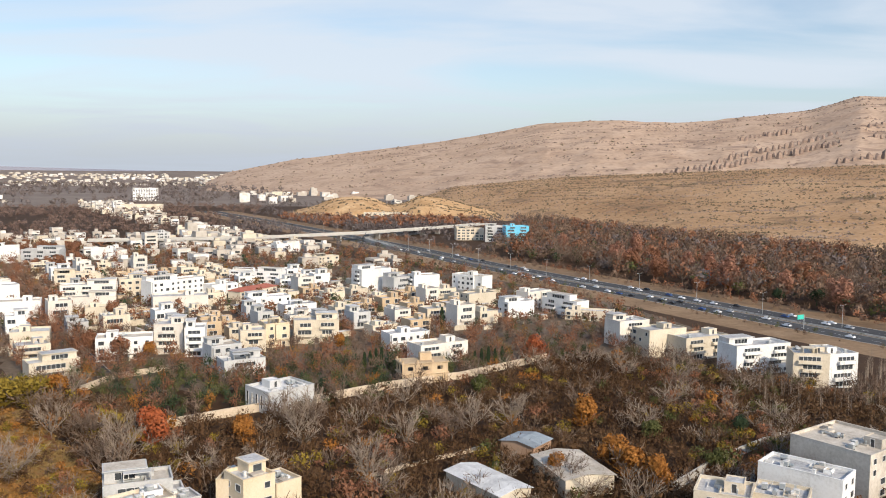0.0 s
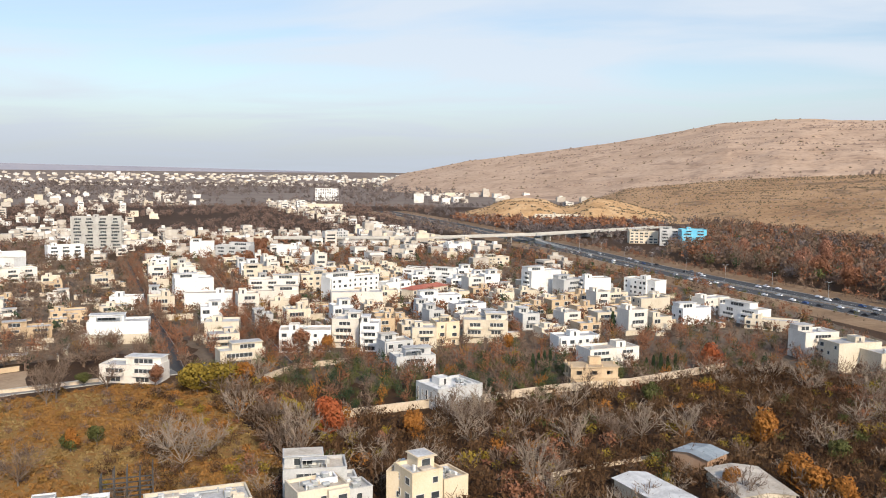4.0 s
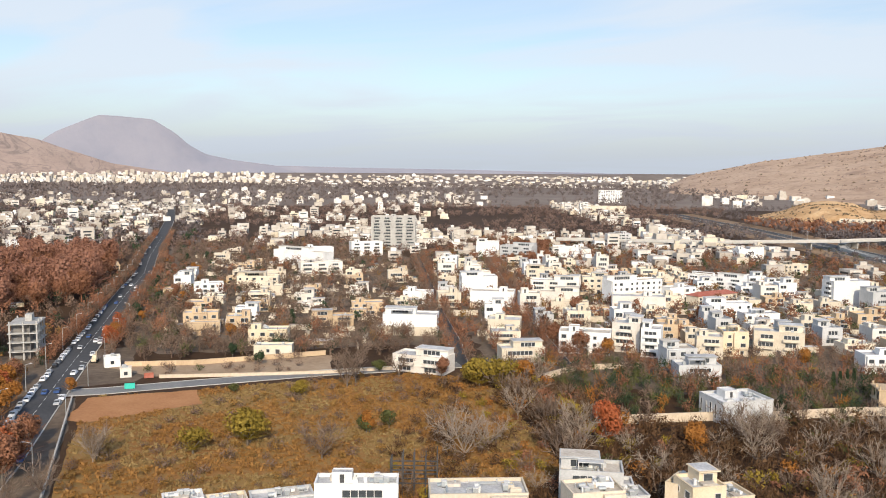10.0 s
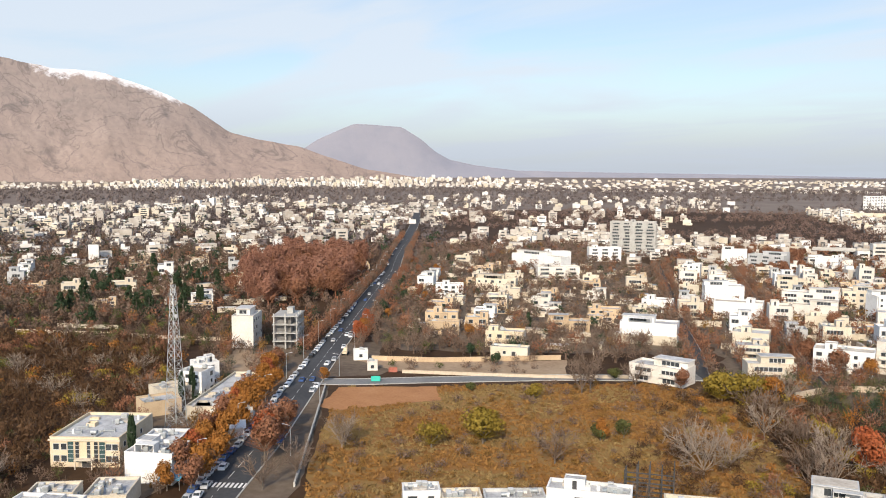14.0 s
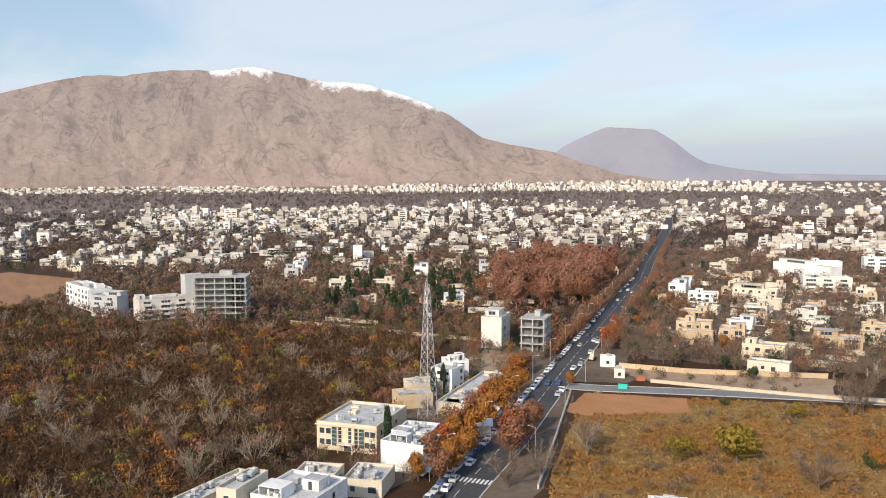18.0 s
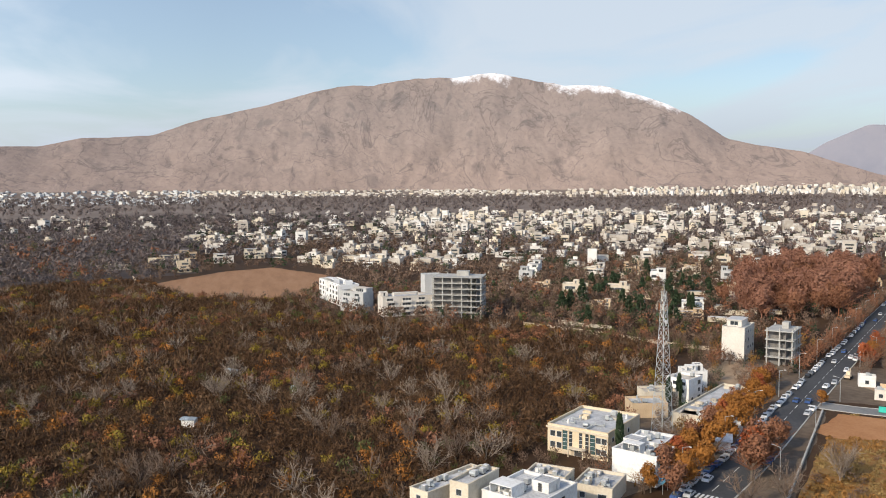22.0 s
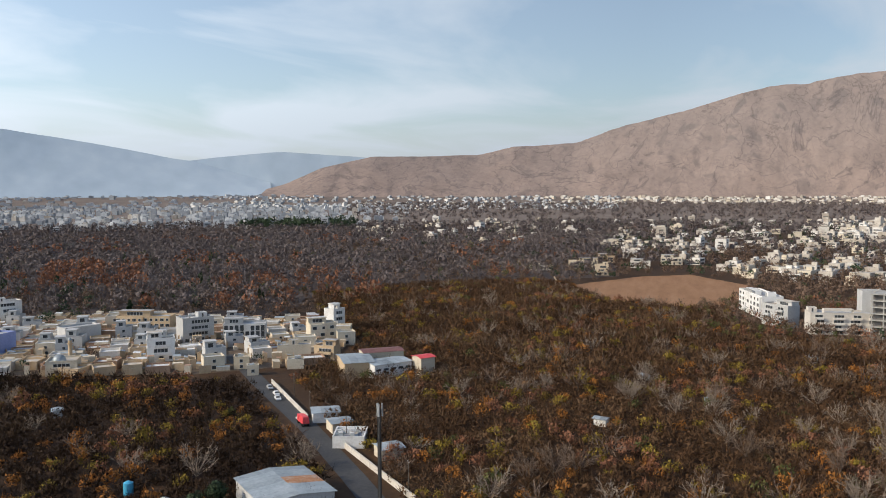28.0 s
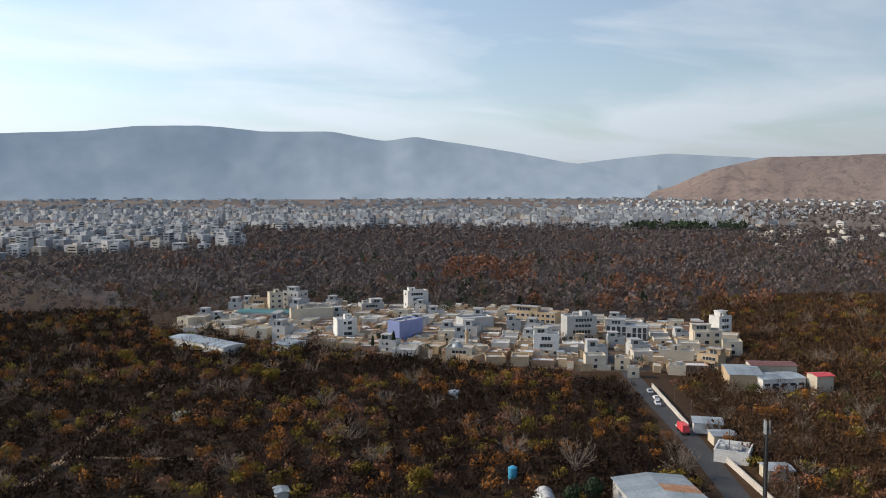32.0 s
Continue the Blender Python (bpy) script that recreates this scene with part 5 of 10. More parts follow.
def tree(kind, x, y, scale=1.0, label="", group=""):
    top = new("tree")
    top.matrix_basis = pose(x, y, 0, 0, 0, (x * 37 + y * 11) % 360) @ Matrix.Scale(scale, 4)
    tagged(top, label, "tree", group)
    trunk, crown = TREES[kind]
    part("trunk", trunk, None, top)
    part("crown", crown, None, top)
    return top


for i in range(3):
    tree_kind("red%d" % i, 2.4, (3.4, 3.6), REDLEAF, 1500, 0.40, twig=90)
    tree_kind("plane%d" % i, 3.2, (3.3, 4.6), PLANELEAF, 1500, 0.42, twig=120)
    tree_kind("rust%d" % i, 2.0, (3.2, 4.0), RUSTLEAF, 1600, 0.38, twig=80)
    tree_kind("orange%d" % i, 2.0, (3.2, 3.2), ORANGELEAF, 1600, 0.37, twig=90)
    tree_kind("yellow%d" % i, 1.2, (3.4, 2.3), YELLOWLEAF, 1100, 0.34, twig=120)
    tree_kind("olive%d" % i, 1.4, (2.7, 2.3), OLIVELEAF, 1000, 0.36)
    tree_kind("green%d" % i, 2.2, (2.9, 3.2), GREENLEAF, 1200, 0.40)
    bare_kind("bare%d" % i, 11.0, PALEBARK, 70 + i, 0.85, 0.14)
    bare_kind("grey%d" % i, 10.0, GREYTWIG, 80 + i, 0.8, 0.13)
    cypress_kind("cypress%d" % i, 9.0 + i, 0.9, 90 + i)
    pine_kind("pine%d" % i, 9.0 + i, 3.6, 100 + i)
palm_kind("palm0", 4.0, 120)

# ---- houses, one by one ----
house(-448.0, 640.3, 29.2, 40.1, 16.0, 31.0, wall=CONCRETE,faces='fr',balcony='fr',gap=3.3,size=(2.2,1.3),storey=2.8,name='apartment_tower',category='tower_block',label='ten-storey grey apartment tower among winter trees')
claim(-448.0, 640.3, 29.2, 40.1, 16.0)
house(-144.6, 423.5, 22.0, 26.9, 12.0, 9.0, faces='',label='white house with a blank party wall')
claim(-144.6, 423.5, 22.0, 26.9, 12.0)
house(-156.7, 457.0, 51.0, 33.4, 10.0, 12.0, faces='f',label='tall white rendered house behind a blank-walled one')
claim(-156.7, 457.0, 51.0, 33.4, 10.0)
house(-217.0, 402.6, 22.0, 23.7, 12.0, 8.5, faces='l',label='white cubic house with a blank front')
claim(-217.0, 402.6, 22.0, 23.7, 12.0)
house(-240.6, 436.3, 37.1, 21.2, 12.0, 11.0, faces='l',label='white cubic house with a roof terrace')
claim(-240.6, 436.3, 37.1, 21.2, 12.0)
house(-176.3, 344.2, 21.2, 14.9, 12.0, 5.5, wall=CREAM,faces='',label='low cream-rendered house among garden trees')
claim(-176.3, 344.2, 21.2, 14.9, 12.0)
house(-212.9, 313.1, 24.6, 24.2, 11.0, 9.0, faces='',label='broad white house above a cream terrace')
claim(-212.9, 313.1, 24.6, 24.2, 11.0)
house(-213.7, 309.2, 26.5, 27.0, 4.0, 4.0, wall=CREAM,faces='',stair=0,label='cream terrace wing of a white house')
claim(-213.7, 309.2, 26.5, 27.0, 4.0)
house(-252.2, 390.6, 22.0, 15.6, 9.0, 7.0, faces='f',label='white stepped house with roof terraces')
claim(-252.2, 390.6, 22.0, 15.6, 9.0)
house(-250.3, 309.4, 38.1, 19.5, 9.0, 5.0, wall=TAN,faces='f',label='tan brick villa with a columned porch')
claim(-250.3, 309.4, 38.1, 19.5, 9.0)
house(-258.8, 352.9, 40.2, 16.5, 9.0, 5.0, wall=TAN,faces='fr',label='tan brick villa among bare trees')
claim(-258.8, 352.9, 40.2, 16.5, 9.0)
house(-245.0, 261.5, 32.8, 16.1, 8.0, 7.0, wall=YELLOW,faces='fr',label='yellow stone villa with a white upper floor')
claim(-245.0, 261.5, 32.8, 16.1, 8.0)
house(-230.8, 249.4, 31.6, 15.0, 6.0, 4.0, wall=CREAM,faces='f',stair=0,label='cream garden wing of a yellow villa')
claim(-230.8, 249.4, 31.6, 15.0, 6.0)
house(-170.6, 257.3, 6.1, 20.5, 10.0, 6.2, wall=OFFWHITE,faces='f',balcony='f',label='cream two-storey villa beside the field')
claim(-170.6, 257.3, 6.1, 21.9, 10.0)
house(-140.7, 286.9, 38.6, 16.8, 9.0, 6.0, wall=CREAM,faces='fr',label='cream villa behind yellow trees')
claim(-140.7, 286.9, 38.6, 16.8, 9.0)
house(-130.1, 316.8, 17.6, 20.5, 11.0, 9.0, faces='f',label='white three-storey house with dark windows')
claim(-130.1, 316.8, 17.6, 20.5, 11.0)
house(-113.2, 331.9, 7.2, 11.2, 11.0, 12.0, faces='f',balcony='f',gap=2.4,label='white four-storey apartment house with balconies')
claim(-113.2, 331.9, 7.2, 11.2, 11.0)
house(-99.8, 327.4, 11.4, 7.6, 11.0, 11.5, faces='f',balcony='f',label='apartment house with dark deep balconies')
claim(-99.8, 327.4, 11.4, 7.6, 11.0)
house(-84.6, 310.1, 36.9, 11.7, 9.0, 8.0, faces='f',wall=GREYWALL,label='pale grey house with a flat roof')
claim(-84.6, 310.1, 36.9, 11.7, 9.0)
house(-76.0, 294.5, 31.4, 15.0, 9.0, 6.0, wall=GREYWALL,faces='f',label='grey flat-roofed villa among garden trees')
claim(-76.0, 294.5, 31.4, 15.0, 9.0)
house(-51.4, 249.8, 44.3, 16.6, 13.0, 6.8, wall=GREYWALL,roof=PALEROOF,faces='l',gap=2.4,size=(0.5,3.6),storey=6,label='large pale villa with tall columns beside the garden wall')
claim(-51.4, 249.8, 44.3, 16.6, 13.0)
house(-21.1, 343.1, 27.9, 18.0, 9.0, 7.0, faces='fr',label='white modern villa with angled roofs')
claim(-21.1, 343.1, 27.9, 18.0, 9.0)
house(-7.8, 315.3, 33.5, 21.4, 10.0, 8.0, faces='f',balcony='f',label='white modern villa with round balconies')
claim(-7.8, 315.3, 33.5, 21.4, 10.0)
house(-62.2, 355.0, 12.2, 18.9, 11.0, 10.0, wall=CREAM,faces='f',balcony='f',label='cream four-storey apartment house')
claim(-62.2, 355.0, 12.2, 18.9, 11.0)
house(-80.2, 336.2, 17.8, 10.0, 10.0, 9.0, wall=CREAM,faces='fl',label='cream apartment house among garden trees')
claim(-80.2, 336.2, 17.8, 10.0, 10.0)
house(-72.2, 346.3, 27.1, 10.0, 10.0, 10.0, wall=YELLOW,faces='f',label='yellowish apartment house among garden trees')
claim(-72.2, 346.3, 27.1, 10.0, 10.0)
house(-100.3, 354.0, 23.9, 7.9, 10.0, 9.0, wall=TAN,faces='f',label='tan brick apartment house')
claim(-100.3, 354.0, 23.9, 7.9, 10.0)
house(-97.3, 430.1, 31.6, 21.8, 10.0, 8.0, faces='fl',label='white house with a rounded corner')
claim(-97.3, 430.1, 31.6, 21.8, 10.0)
hip_roof(house(-112.6, 472.6, 61.1, 31.3, 9.0, 5.0, stair=0, roof=ROOFWARM, wall=CREAM, faces='f', label='low house under a red hipped roof'), 31.3, 9.0, 5.0, 1.8, REDROOF)
claim(-112.6, 472.6, 61.1, 31.3, 9.0)
house(-77.8, 420.3, 36.4, 17.3, 9.0, 6.0, faces='f',label='low white house among garden trees')
claim(-77.8, 420.3, 36.4, 17.3, 9.0)
house(-48.4, 508.1, 39.6, 21.7, 11.0, 14.0, faces='l',balcony='l',label='tall white block with a blank front wall')
claim(-48.4, 508.1, 39.6, 21.7, 11.0)
house(-17.0, 507.9, 25.1, 16.7, 10.0, 11.0, faces='l',balcony='l',label='white apartment house with a blank end wall')
claim(-17.0, 507.9, 25.1, 16.7, 10.0)
house(-28.9, 503.9, 46.4, 16.8, 10.0, 10.0, faces='f',wall=GREYWALL,label='pale apartment house among garden trees')
claim(-28.9, 503.9, 46.4, 16.8, 10.0)
house(5.6, 513.1, -40.9, 23.0, 10.0, 12.0, faces='f',label='white four-storey apartment house')
claim(5.6, 513.1, -40.9, 23.0, 10.0)
house(14.1, 453.2, 33.2, 18.0, 9.0, 8.0, wall=CREAM,faces='l',label='cream house with a blank wall')
claim(14.1, 453.2, 33.2, 18.0, 9.0)
house(33.1, 424.9, 31.8, 16.4, 9.0, 8.0, faces='l',label='white house with a blank wall')
claim(33.1, 424.9, 31.8, 16.4, 9.0)
house(46.0, 455.2, 41.8, 18.3, 9.0, 9.0, faces='f',label='white apartment house by the highway')
claim(46.0, 455.2, 41.8, 18.3, 9.0)
house(52.7, 447.9, -49.8, 24.2, 9.0, 8.0, faces='f',label='white apartment house by the highway')
claim(52.7, 447.9, -49.8, 24.2, 9.0)
house(61.4, 424.3, -17.3, 23.7, 9.0, 5.0, wall=CREAM,faces='f',label='low cream house among garden trees')
claim(61.4, 424.3, -17.3, 23.7, 9.0)
house(74.8, 355.7, 24.9, 15.3, 11.0, 11.0, faces='fr',balcony='f',label='white apartment house with wide balconies')
claim(74.8, 355.7, 24.9, 15.3, 11.0)
house(82.4, 335.6, 26.6, 19.0, 11.0, 11.0, wall=CREAM,faces='l',label='cream apartment house with a blank front wall')
claim(82.4, 335.6, 26.6, 19.0, 11.0)
house(95.6, 330.4, 27.8, 22.7, 11.0, 9.0, wall=CREAM,faces='f',balcony='f',label='cream three-storey apartment house')
claim(95.6, 330.4, 27.8, 22.7, 11.0)
house(107.1, 306.2, 20.4, 24.4, 11.0, 11.0, faces='f',balcony='f',label='white apartment house with dark balconies')
claim(107.1, 306.2, 20.4, 24.4, 11.0)
house(121.6, 291.7, -10.2, 11.9, 11.0, 12.0, faces='f',wall=CREAM,balcony='f',label='pale apartment house among garden trees')
claim(121.6, 291.7, -10.2, 11.9, 11.0)
house(133.3, 289.6, 16.6, 11.8, 11.0, 12.0, faces='fr',label='white apartment house with tall windows')
claim(133.3, 289.6, 16.6, 11.8, 11.0)
house(84.4, 201.9, -53.6, 19.5, 20.0, 11.0, wall=ROOFWARM,faces='r',label='beige apartment block with a roof courtyard')
claim(84.4, 201.9, -53.6, 19.5, 20.0)
house(71.3, 187.4, -41.1, 18.1, 9.0, 9.0, wall=WHITE,faces='r',stair=0,label='white house with a long blank side wall')
claim(71.3, 187.4, -41.1, 18.1, 9.0)
house(52.4, 172.0, -24.1, 11.3, 10.0, 8.0, wall=CREAM,faces='fl',label='cream house with a cluttered roof')
claim(52.4, 172.0, -24.1, 11.3, 10.0)
house(64.5, 172.4, -28.6, 10.8, 9.0, 7.5, wall=CREAM,faces='',stair=0,label='cream house with a rooftop room')
claim(64.5, 172.4, -28.6, 10.8, 9.0)
house(-46.5, 172.2, -5.6, 5.9, 8.0, 9.0, wall=YELLOW,faces='fl',stair=0,label='yellow stone apartment house with a plain wing')
claim(-46.5, 172.2, -5.6, 5.9, 8.0)
house(-34.5, 175.1, 45.1, 6.4, 8.0, 7.0, wall=YELLOW,faces='f',stair=0,label='lower terrace wing of a yellow stone house')
claim(-34.5, 175.1, 45.1, 6.4, 8.0)
house(-39.7, 167.6, 42.8, 7.4, 8.0, 10.5, wall=YELLOW,faces='flr',label='yellow stone apartment house')
claim(-39.7, 167.6, 42.8, 7.4, 8.0)
house(-65.9, 169.5, 25.1, 13.2, 5.0, 6.0, wall=GREYWALL,faces='f',stair=0,label='grey terrace wing of a stepped house')
claim(-65.9, 169.5, 25.1, 13.2, 5.0)
house(-59.5, 166.8, 33.1, 3.8, 3.5, 8.0, wall=WHITE,faces='f',stair=0,label='small white roof room of a stepped house')
claim(-59.5, 166.8, 33.1, 3.8, 3.5)
house(-68.6, 168.9, 22.2, 13.7, 8.0, 8.5, wall=GREYWALL,faces='fl',label='pale grey stepped house with roof terraces')
claim(-68.6, 168.9, 22.2, 13.7, 8.0)
house(-54.2, 168.3, 40.0, 6.1, 6.0, 5.5, wall=GREYWALL,faces='f',stair=0,label='grey low flat-roofed house')
claim(-54.2, 168.3, 40.0, 6.1, 6.0)
house(-85.9, 143.2, 33.2, 20.0, 9.0, 8.0, wall=CREAM,faces='f',stair=0,style='r',roof=ROOF,label='pale flat-roofed house with a grey roof')
claim(-85.9, 143.2, 33.2, 20.0, 9.0)
house(-61.7, 159.6, 40.8, 11.3, 8.0, 7.5, wall=CREAM,faces='f',stair=0,label='grey-roofed lower house among garden trees')
claim(-61.7, 159.6, 40.8, 11.3, 8.0)
house(-106.1, 131.6, 31.2, 16.8, 6.0, 10.0, faces='fr',gap=4.5,label='white house with a glazed stair tower')
claim(-106.1, 131.6, 31.2, 16.8, 6.0)
house(-128.3, 112.7, 51.6, 7.7, 5.0, 8.0, wall=WHITE,faces='f',label='white house with a brick front')
claim(-128.3, 112.7, 51.6, 7.7, 5.0)
house(-122.0, 117.8, 50.8, 8.2, 5.5, 7.0, wall=CREAM,faces='f',stair=0,label='cream flat-roofed house among garden trees')
claim(-122.0, 117.8, 50.8, 8.2, 5.5)
house(-116.0, 124.1, 47.9, 12.6, 5.5, 7.0, wall=GREYWALL,faces='f',stair=0,label='grey flat-roofed house among garden trees')
claim(-116.0, 124.1, 47.9, 12.6, 5.5)
OFFICE = house(-217.0, 74.0, 43.9, 17.5, 22.0, 7.6, wall=YELLOW,faces='',stair=0,gap=3.4,size=(1.6,1.7),storey=3.6,label='yellow stone office building with green glass strips')
claim(-217.0, 74.0, 43.9, 17.5, 22.0)
house(-169.9, 43.5, 39.4, 13.8, 15.8, 8.5, faces='r',gap=3.2,stair=1,roof=ROOF,label='white flat-roofed building with a pale grey roof')
claim(-169.9, 43.5, 39.4, 13.8, 15.8)
house(-171.3, 36.9, 43.1, 4.7, 12.2, 10.5, wall=CREAM,faces='f',stair=0,label='beige stair block between two flat roofs')
claim(-171.3, 36.9, 43.1, 4.7, 12.2)
house(-176.0, 29.2, 35.6, 5.3, 20.1, 8.0, wall=CREAM,faces='f',stair=0,roof=ROOF,label='large flat pale-grey roof of a low block')
claim(-176.0, 29.2, 35.6, 5.3, 20.1)
house(-185.3, 57.8, 52.2, 9.6, 7.0, 6.0, wall=CREAM,faces='fr',stair=0,label='low cream house among garden trees')
claim(-185.3, 57.8, 52.2, 9.6, 7.0)
house(-193.4, 82.6, 38.4, 11.8, 10.0, 7.5, faces='r',label='white shop building beside the avenue')
claim(-193.4, 82.6, 38.4, 11.8, 10.0)
house(-241.7, 109.7, 80.6, 11.2, 9.0, 4.5, wall=TAN,faces='',stair=0,label='low brick house with a pale flat roof')
claim(-241.7, 109.7, 80.6, 11.2, 9.0)
house(-253.5, 119.6, 82.6, 11.0, 9.0, 4.5, wall=CREAM,faces='',stair=0,label='low house with a pale green flat roof')
claim(-253.5, 119.6, 82.6, 11.0, 9.0)
house(-259.7, 130.0, 33.6, 8.1, 9.0, 8.0, faces='fr',stair=0,label='white house with a maroon roof terrace')
claim(-259.7, 130.0, 33.6, 8.1, 9.0)
house(-265.3, 139.5, 79.7, 7.8, 8.0, 8.0, faces='f',label='white house with open roof frames')
claim(-265.3, 139.5, 79.7, 7.8, 8.0)
house(-315.2, 181.8, 45.0, 9.0, 16.0, 13.6, style='r', faces='r',label='white four-storey building with a blank side')
claim(-315.2, 181.8, 45.0, 9.0, 16.0)
house(-229.3, 118.7, 51.4, 10.5, 8.0, 4.0, wall=CREAM,faces='f',stair=0,label='low roadside shop among garden trees')
claim(-229.3, 118.7, 51.4, 10.5, 8.0)
skeleton(-301.6, 193.2, 45.0, 10.0, 15.0, 14.0, label='bare concrete building frame by the avenue')
claim(-301.6, 193.2, 45.0, 10.0, 15.0)
skeleton(-448.0, 87.5, 68.0, 26.4, 18.0, 22.0, label='unfinished six-storey concrete building')
claim(-448.0, 87.5, 68.0, 26.4, 18.0)
house(-468.6, 87.3, 96.8, 10.0, 8.0, 21.0, wall=GREYWALL,faces='',stair=0,label='grey rendered stair block of the unfinished building')
claim(-468.6, 87.3, 96.8, 10.0, 8.0)
house(-455.1, 61.6, 95.7, 34.5, 12.0, 11.0, faces='f',balcony='f',gap=2.6,size=(2.0,1.3),label='white terraced apartment building')
claim(-455.1, 61.6, 95.7, 34.5, 12.0)
house(-543.0, 33.2, 13.0, 42.0, 12.0, 12.5, faces='f',style='r',gap=5.5,size=(2.0,1.6),label='white rounded apartment building at the orchard edge')
claim(-543.0, 33.2, 13.0, 42.0, 12.0)
house(-486.0, 41.5, 38.0, 18.5, 8.0, 11.5, wall=GREYWALL,faces='f',style='g',label='grey glazed wing of a white apartment building')
claim(-486.0, 41.5, 38.0, 18.5, 8.0)
skeleton(-13.4, 287.9, 18.4, 16.5, 8.0, 7.5, label='unfinished tan brick house on a concrete frame',mat=TAN,infill=0.7)
claim(-13.4, 287.9, 18.4, 16.5, 8.0)
house(-261.8, 204.3, 55.3, 5.6, 4.0, 4.0, faces='f',stair=0,label='small white kiosk building at the junction')
claim(-261.8, 204.3, 55.3, 5.6, 4.0)
house(-364.0, 345.3, 46.9, 16.5, 9.0, 8.0, faces='f',label='white house beside the avenue')
claim(-364.0, 345.3, 46.9, 16.5, 9.0)
house(-298.2, 275.9, 40.6, 15.7, 9.0, 7.0, wall=TAN,faces='f',label='tan brick villa with arches')
claim(-298.2, 275.9, 40.6, 15.7, 9.0)
house(-282.5, 263.4, 40.4, 14.1, 6.0, 6.0, wall=TAN,faces='fr',stair=0,label='unfinished tan brick house with arches')
claim(-282.5, 263.4, 40.4, 14.1, 6.0)
house(-447.5, 507.4, -0.9, 49.5, 12.0, 11.0, faces='',label='white house with a blank wall')
claim(-447.5, 507.4, -0.9, 49.5, 12.0)
house(-427.5, 524.1, 50.2, 20.9, 10.0, 12.0, faces='',label='white house with an orange parapet')
claim(-427.5, 524.1, 50.2, 20.9, 10.0)
house(-378.4, 456.6, 50.3, 29.4, 9.0, 9.0, faces='f',label='cream apartment house among garden trees')
claim(-378.4, 456.6, 50.3, 29.4, 9.0)
house(-427.9, 582.8, 48.5, 26.9, 10.0, 12.0, faces='f',label='white apartment house among garden trees')
claim(-427.9, 582.8, 48.5, 26.9, 10.0)
house(-368.3, 384.1, 33.8, 25.0, 9.0, 8.0, wall=CREAM,faces='f',label='cream brick villa among garden trees')
claim(-368.3, 384.1, 33.8, 25.0, 9.0)
house(-311.1, 532.0, 23.8, 11.8, 10.0, 11.0, faces='f',label='white apartment house among garden trees')
claim(-311.1, 532.0, 23.8, 11.8, 10.0)
house(-340.0, 641.1, 25.2, 19.2, 11.0, 13.0, faces='',label='white block with a blank wall')
claim(-340.0, 641.1, 25.2, 19.2, 11.0)
house(-312.3, 630.5, 2.7, 28.0, 12.0, 12.0, wall=GREYWALL,faces='f',label='grey apartment house among garden trees')
claim(-312.3, 630.5, 2.7, 28.0, 12.0)
house(-271.3, 785.5, 31.5, 19.4, 12.0, 14.0, wall=GREYWALL,faces='f',gap=2.4,label='grey unfinished apartment block')
claim(-271.3, 785.5, 31.5, 19.4, 12.0)
house(-279.9, 677.3, 7.4, 17.2, 10.0, 9.0, faces='',label='white house with a blank wall')
claim(-279.9, 677.3, 7.4, 17.2, 10.0)
house(-234.1, 512.0, 25.1, 17.3, 10.0, 9.0, wall=CREAM,faces='f',label='cream apartment house among garden trees')
claim(-234.1, 512.0, 25.1, 17.3, 10.0)
house(-207.7, 460.5, 19.2, 28.6, 10.0, 9.0, faces='f',label='white house with broad terraces')
claim(-207.7, 460.5, 19.2, 28.6, 10.0)
house(-189.0, 431.6, 20.6, 21.5, 9.0, 7.0, faces='',label='white house with a blank wall')
claim(-189.0, 431.6, 20.6, 21.5, 9.0)
house(-171.4, 406.4, 25.5, 19.1, 8.0, 6.0, wall=CREAM,faces='',label='low cream house with a blank wall')
claim(-171.4, 406.4, 25.5, 19.1, 8.0)
house(-141.5, 727.2, 39.6, 21.9, 11.0, 10.0, faces='',label='white house with a blank wall')
claim(-141.5, 727.2, 39.6, 21.9, 11.0)
house(-138.5, 551.2, -14.7, 35.8, 9.0, 8.0, faces='f',label='white terraced house among garden trees')
claim(-138.5, 551.2, -14.7, 35.8, 9.0)
house(-129.5, 477.1, 50.2, 17.3, 9.0, 8.0, faces='f',label='white apartment house among garden trees')
claim(-129.5, 477.1, 50.2, 17.3, 9.0)
house(-183.5, 481.6, 24.3, 15.8, 10.0, 10.0, wall=CREAM,faces='f',label='cream house with red balconies')
claim(-183.5, 481.6, 24.3, 15.8, 10.0)
house(-99.3, 640.6, 38.5, 24.7, 9.0, 8.0, wall=CREAM,faces='f',label='cream house among garden trees')
claim(-99.3, 640.6, 38.5, 24.7, 9.0)
house(-310.4, -216.8, 126.2, 11.2, 8.0, 10.0, faces='fl',label='white four-storey village building')
claim(-310.4, -216.8, 126.2, 11.2, 8.0)
house(-352.7, -226.6, 140.8, 15.1, 10.0, 12.0, wall=GREYWALL,faces='f',label='grey rendered village block')
claim(-352.7, -226.6, 140.8, 15.1, 10.0)
house(-369.9, -276.0, 104.4, 27.4, 9.0, 9.0, wall=TAN,faces='f',gap=2.6,label='long brown brick village building with small windows')
claim(-369.9, -276.0, 104.4, 27.4, 9.0)
house(-335.7, -278.4, 154.7, 17.5, 9.0, 8.0, wall=GREYWALL,faces='',stair=0,label='grey village hall with a plain wall')
claim(-335.7, -278.4, 154.7, 17.5, 9.0)
house(-359.2, -209.0, 114.4, 19.7, 10.0, 9.0, wall=GREYWALL,faces='f',gap=2.2,size=(2.0,2.4),label='dark glazed village building')
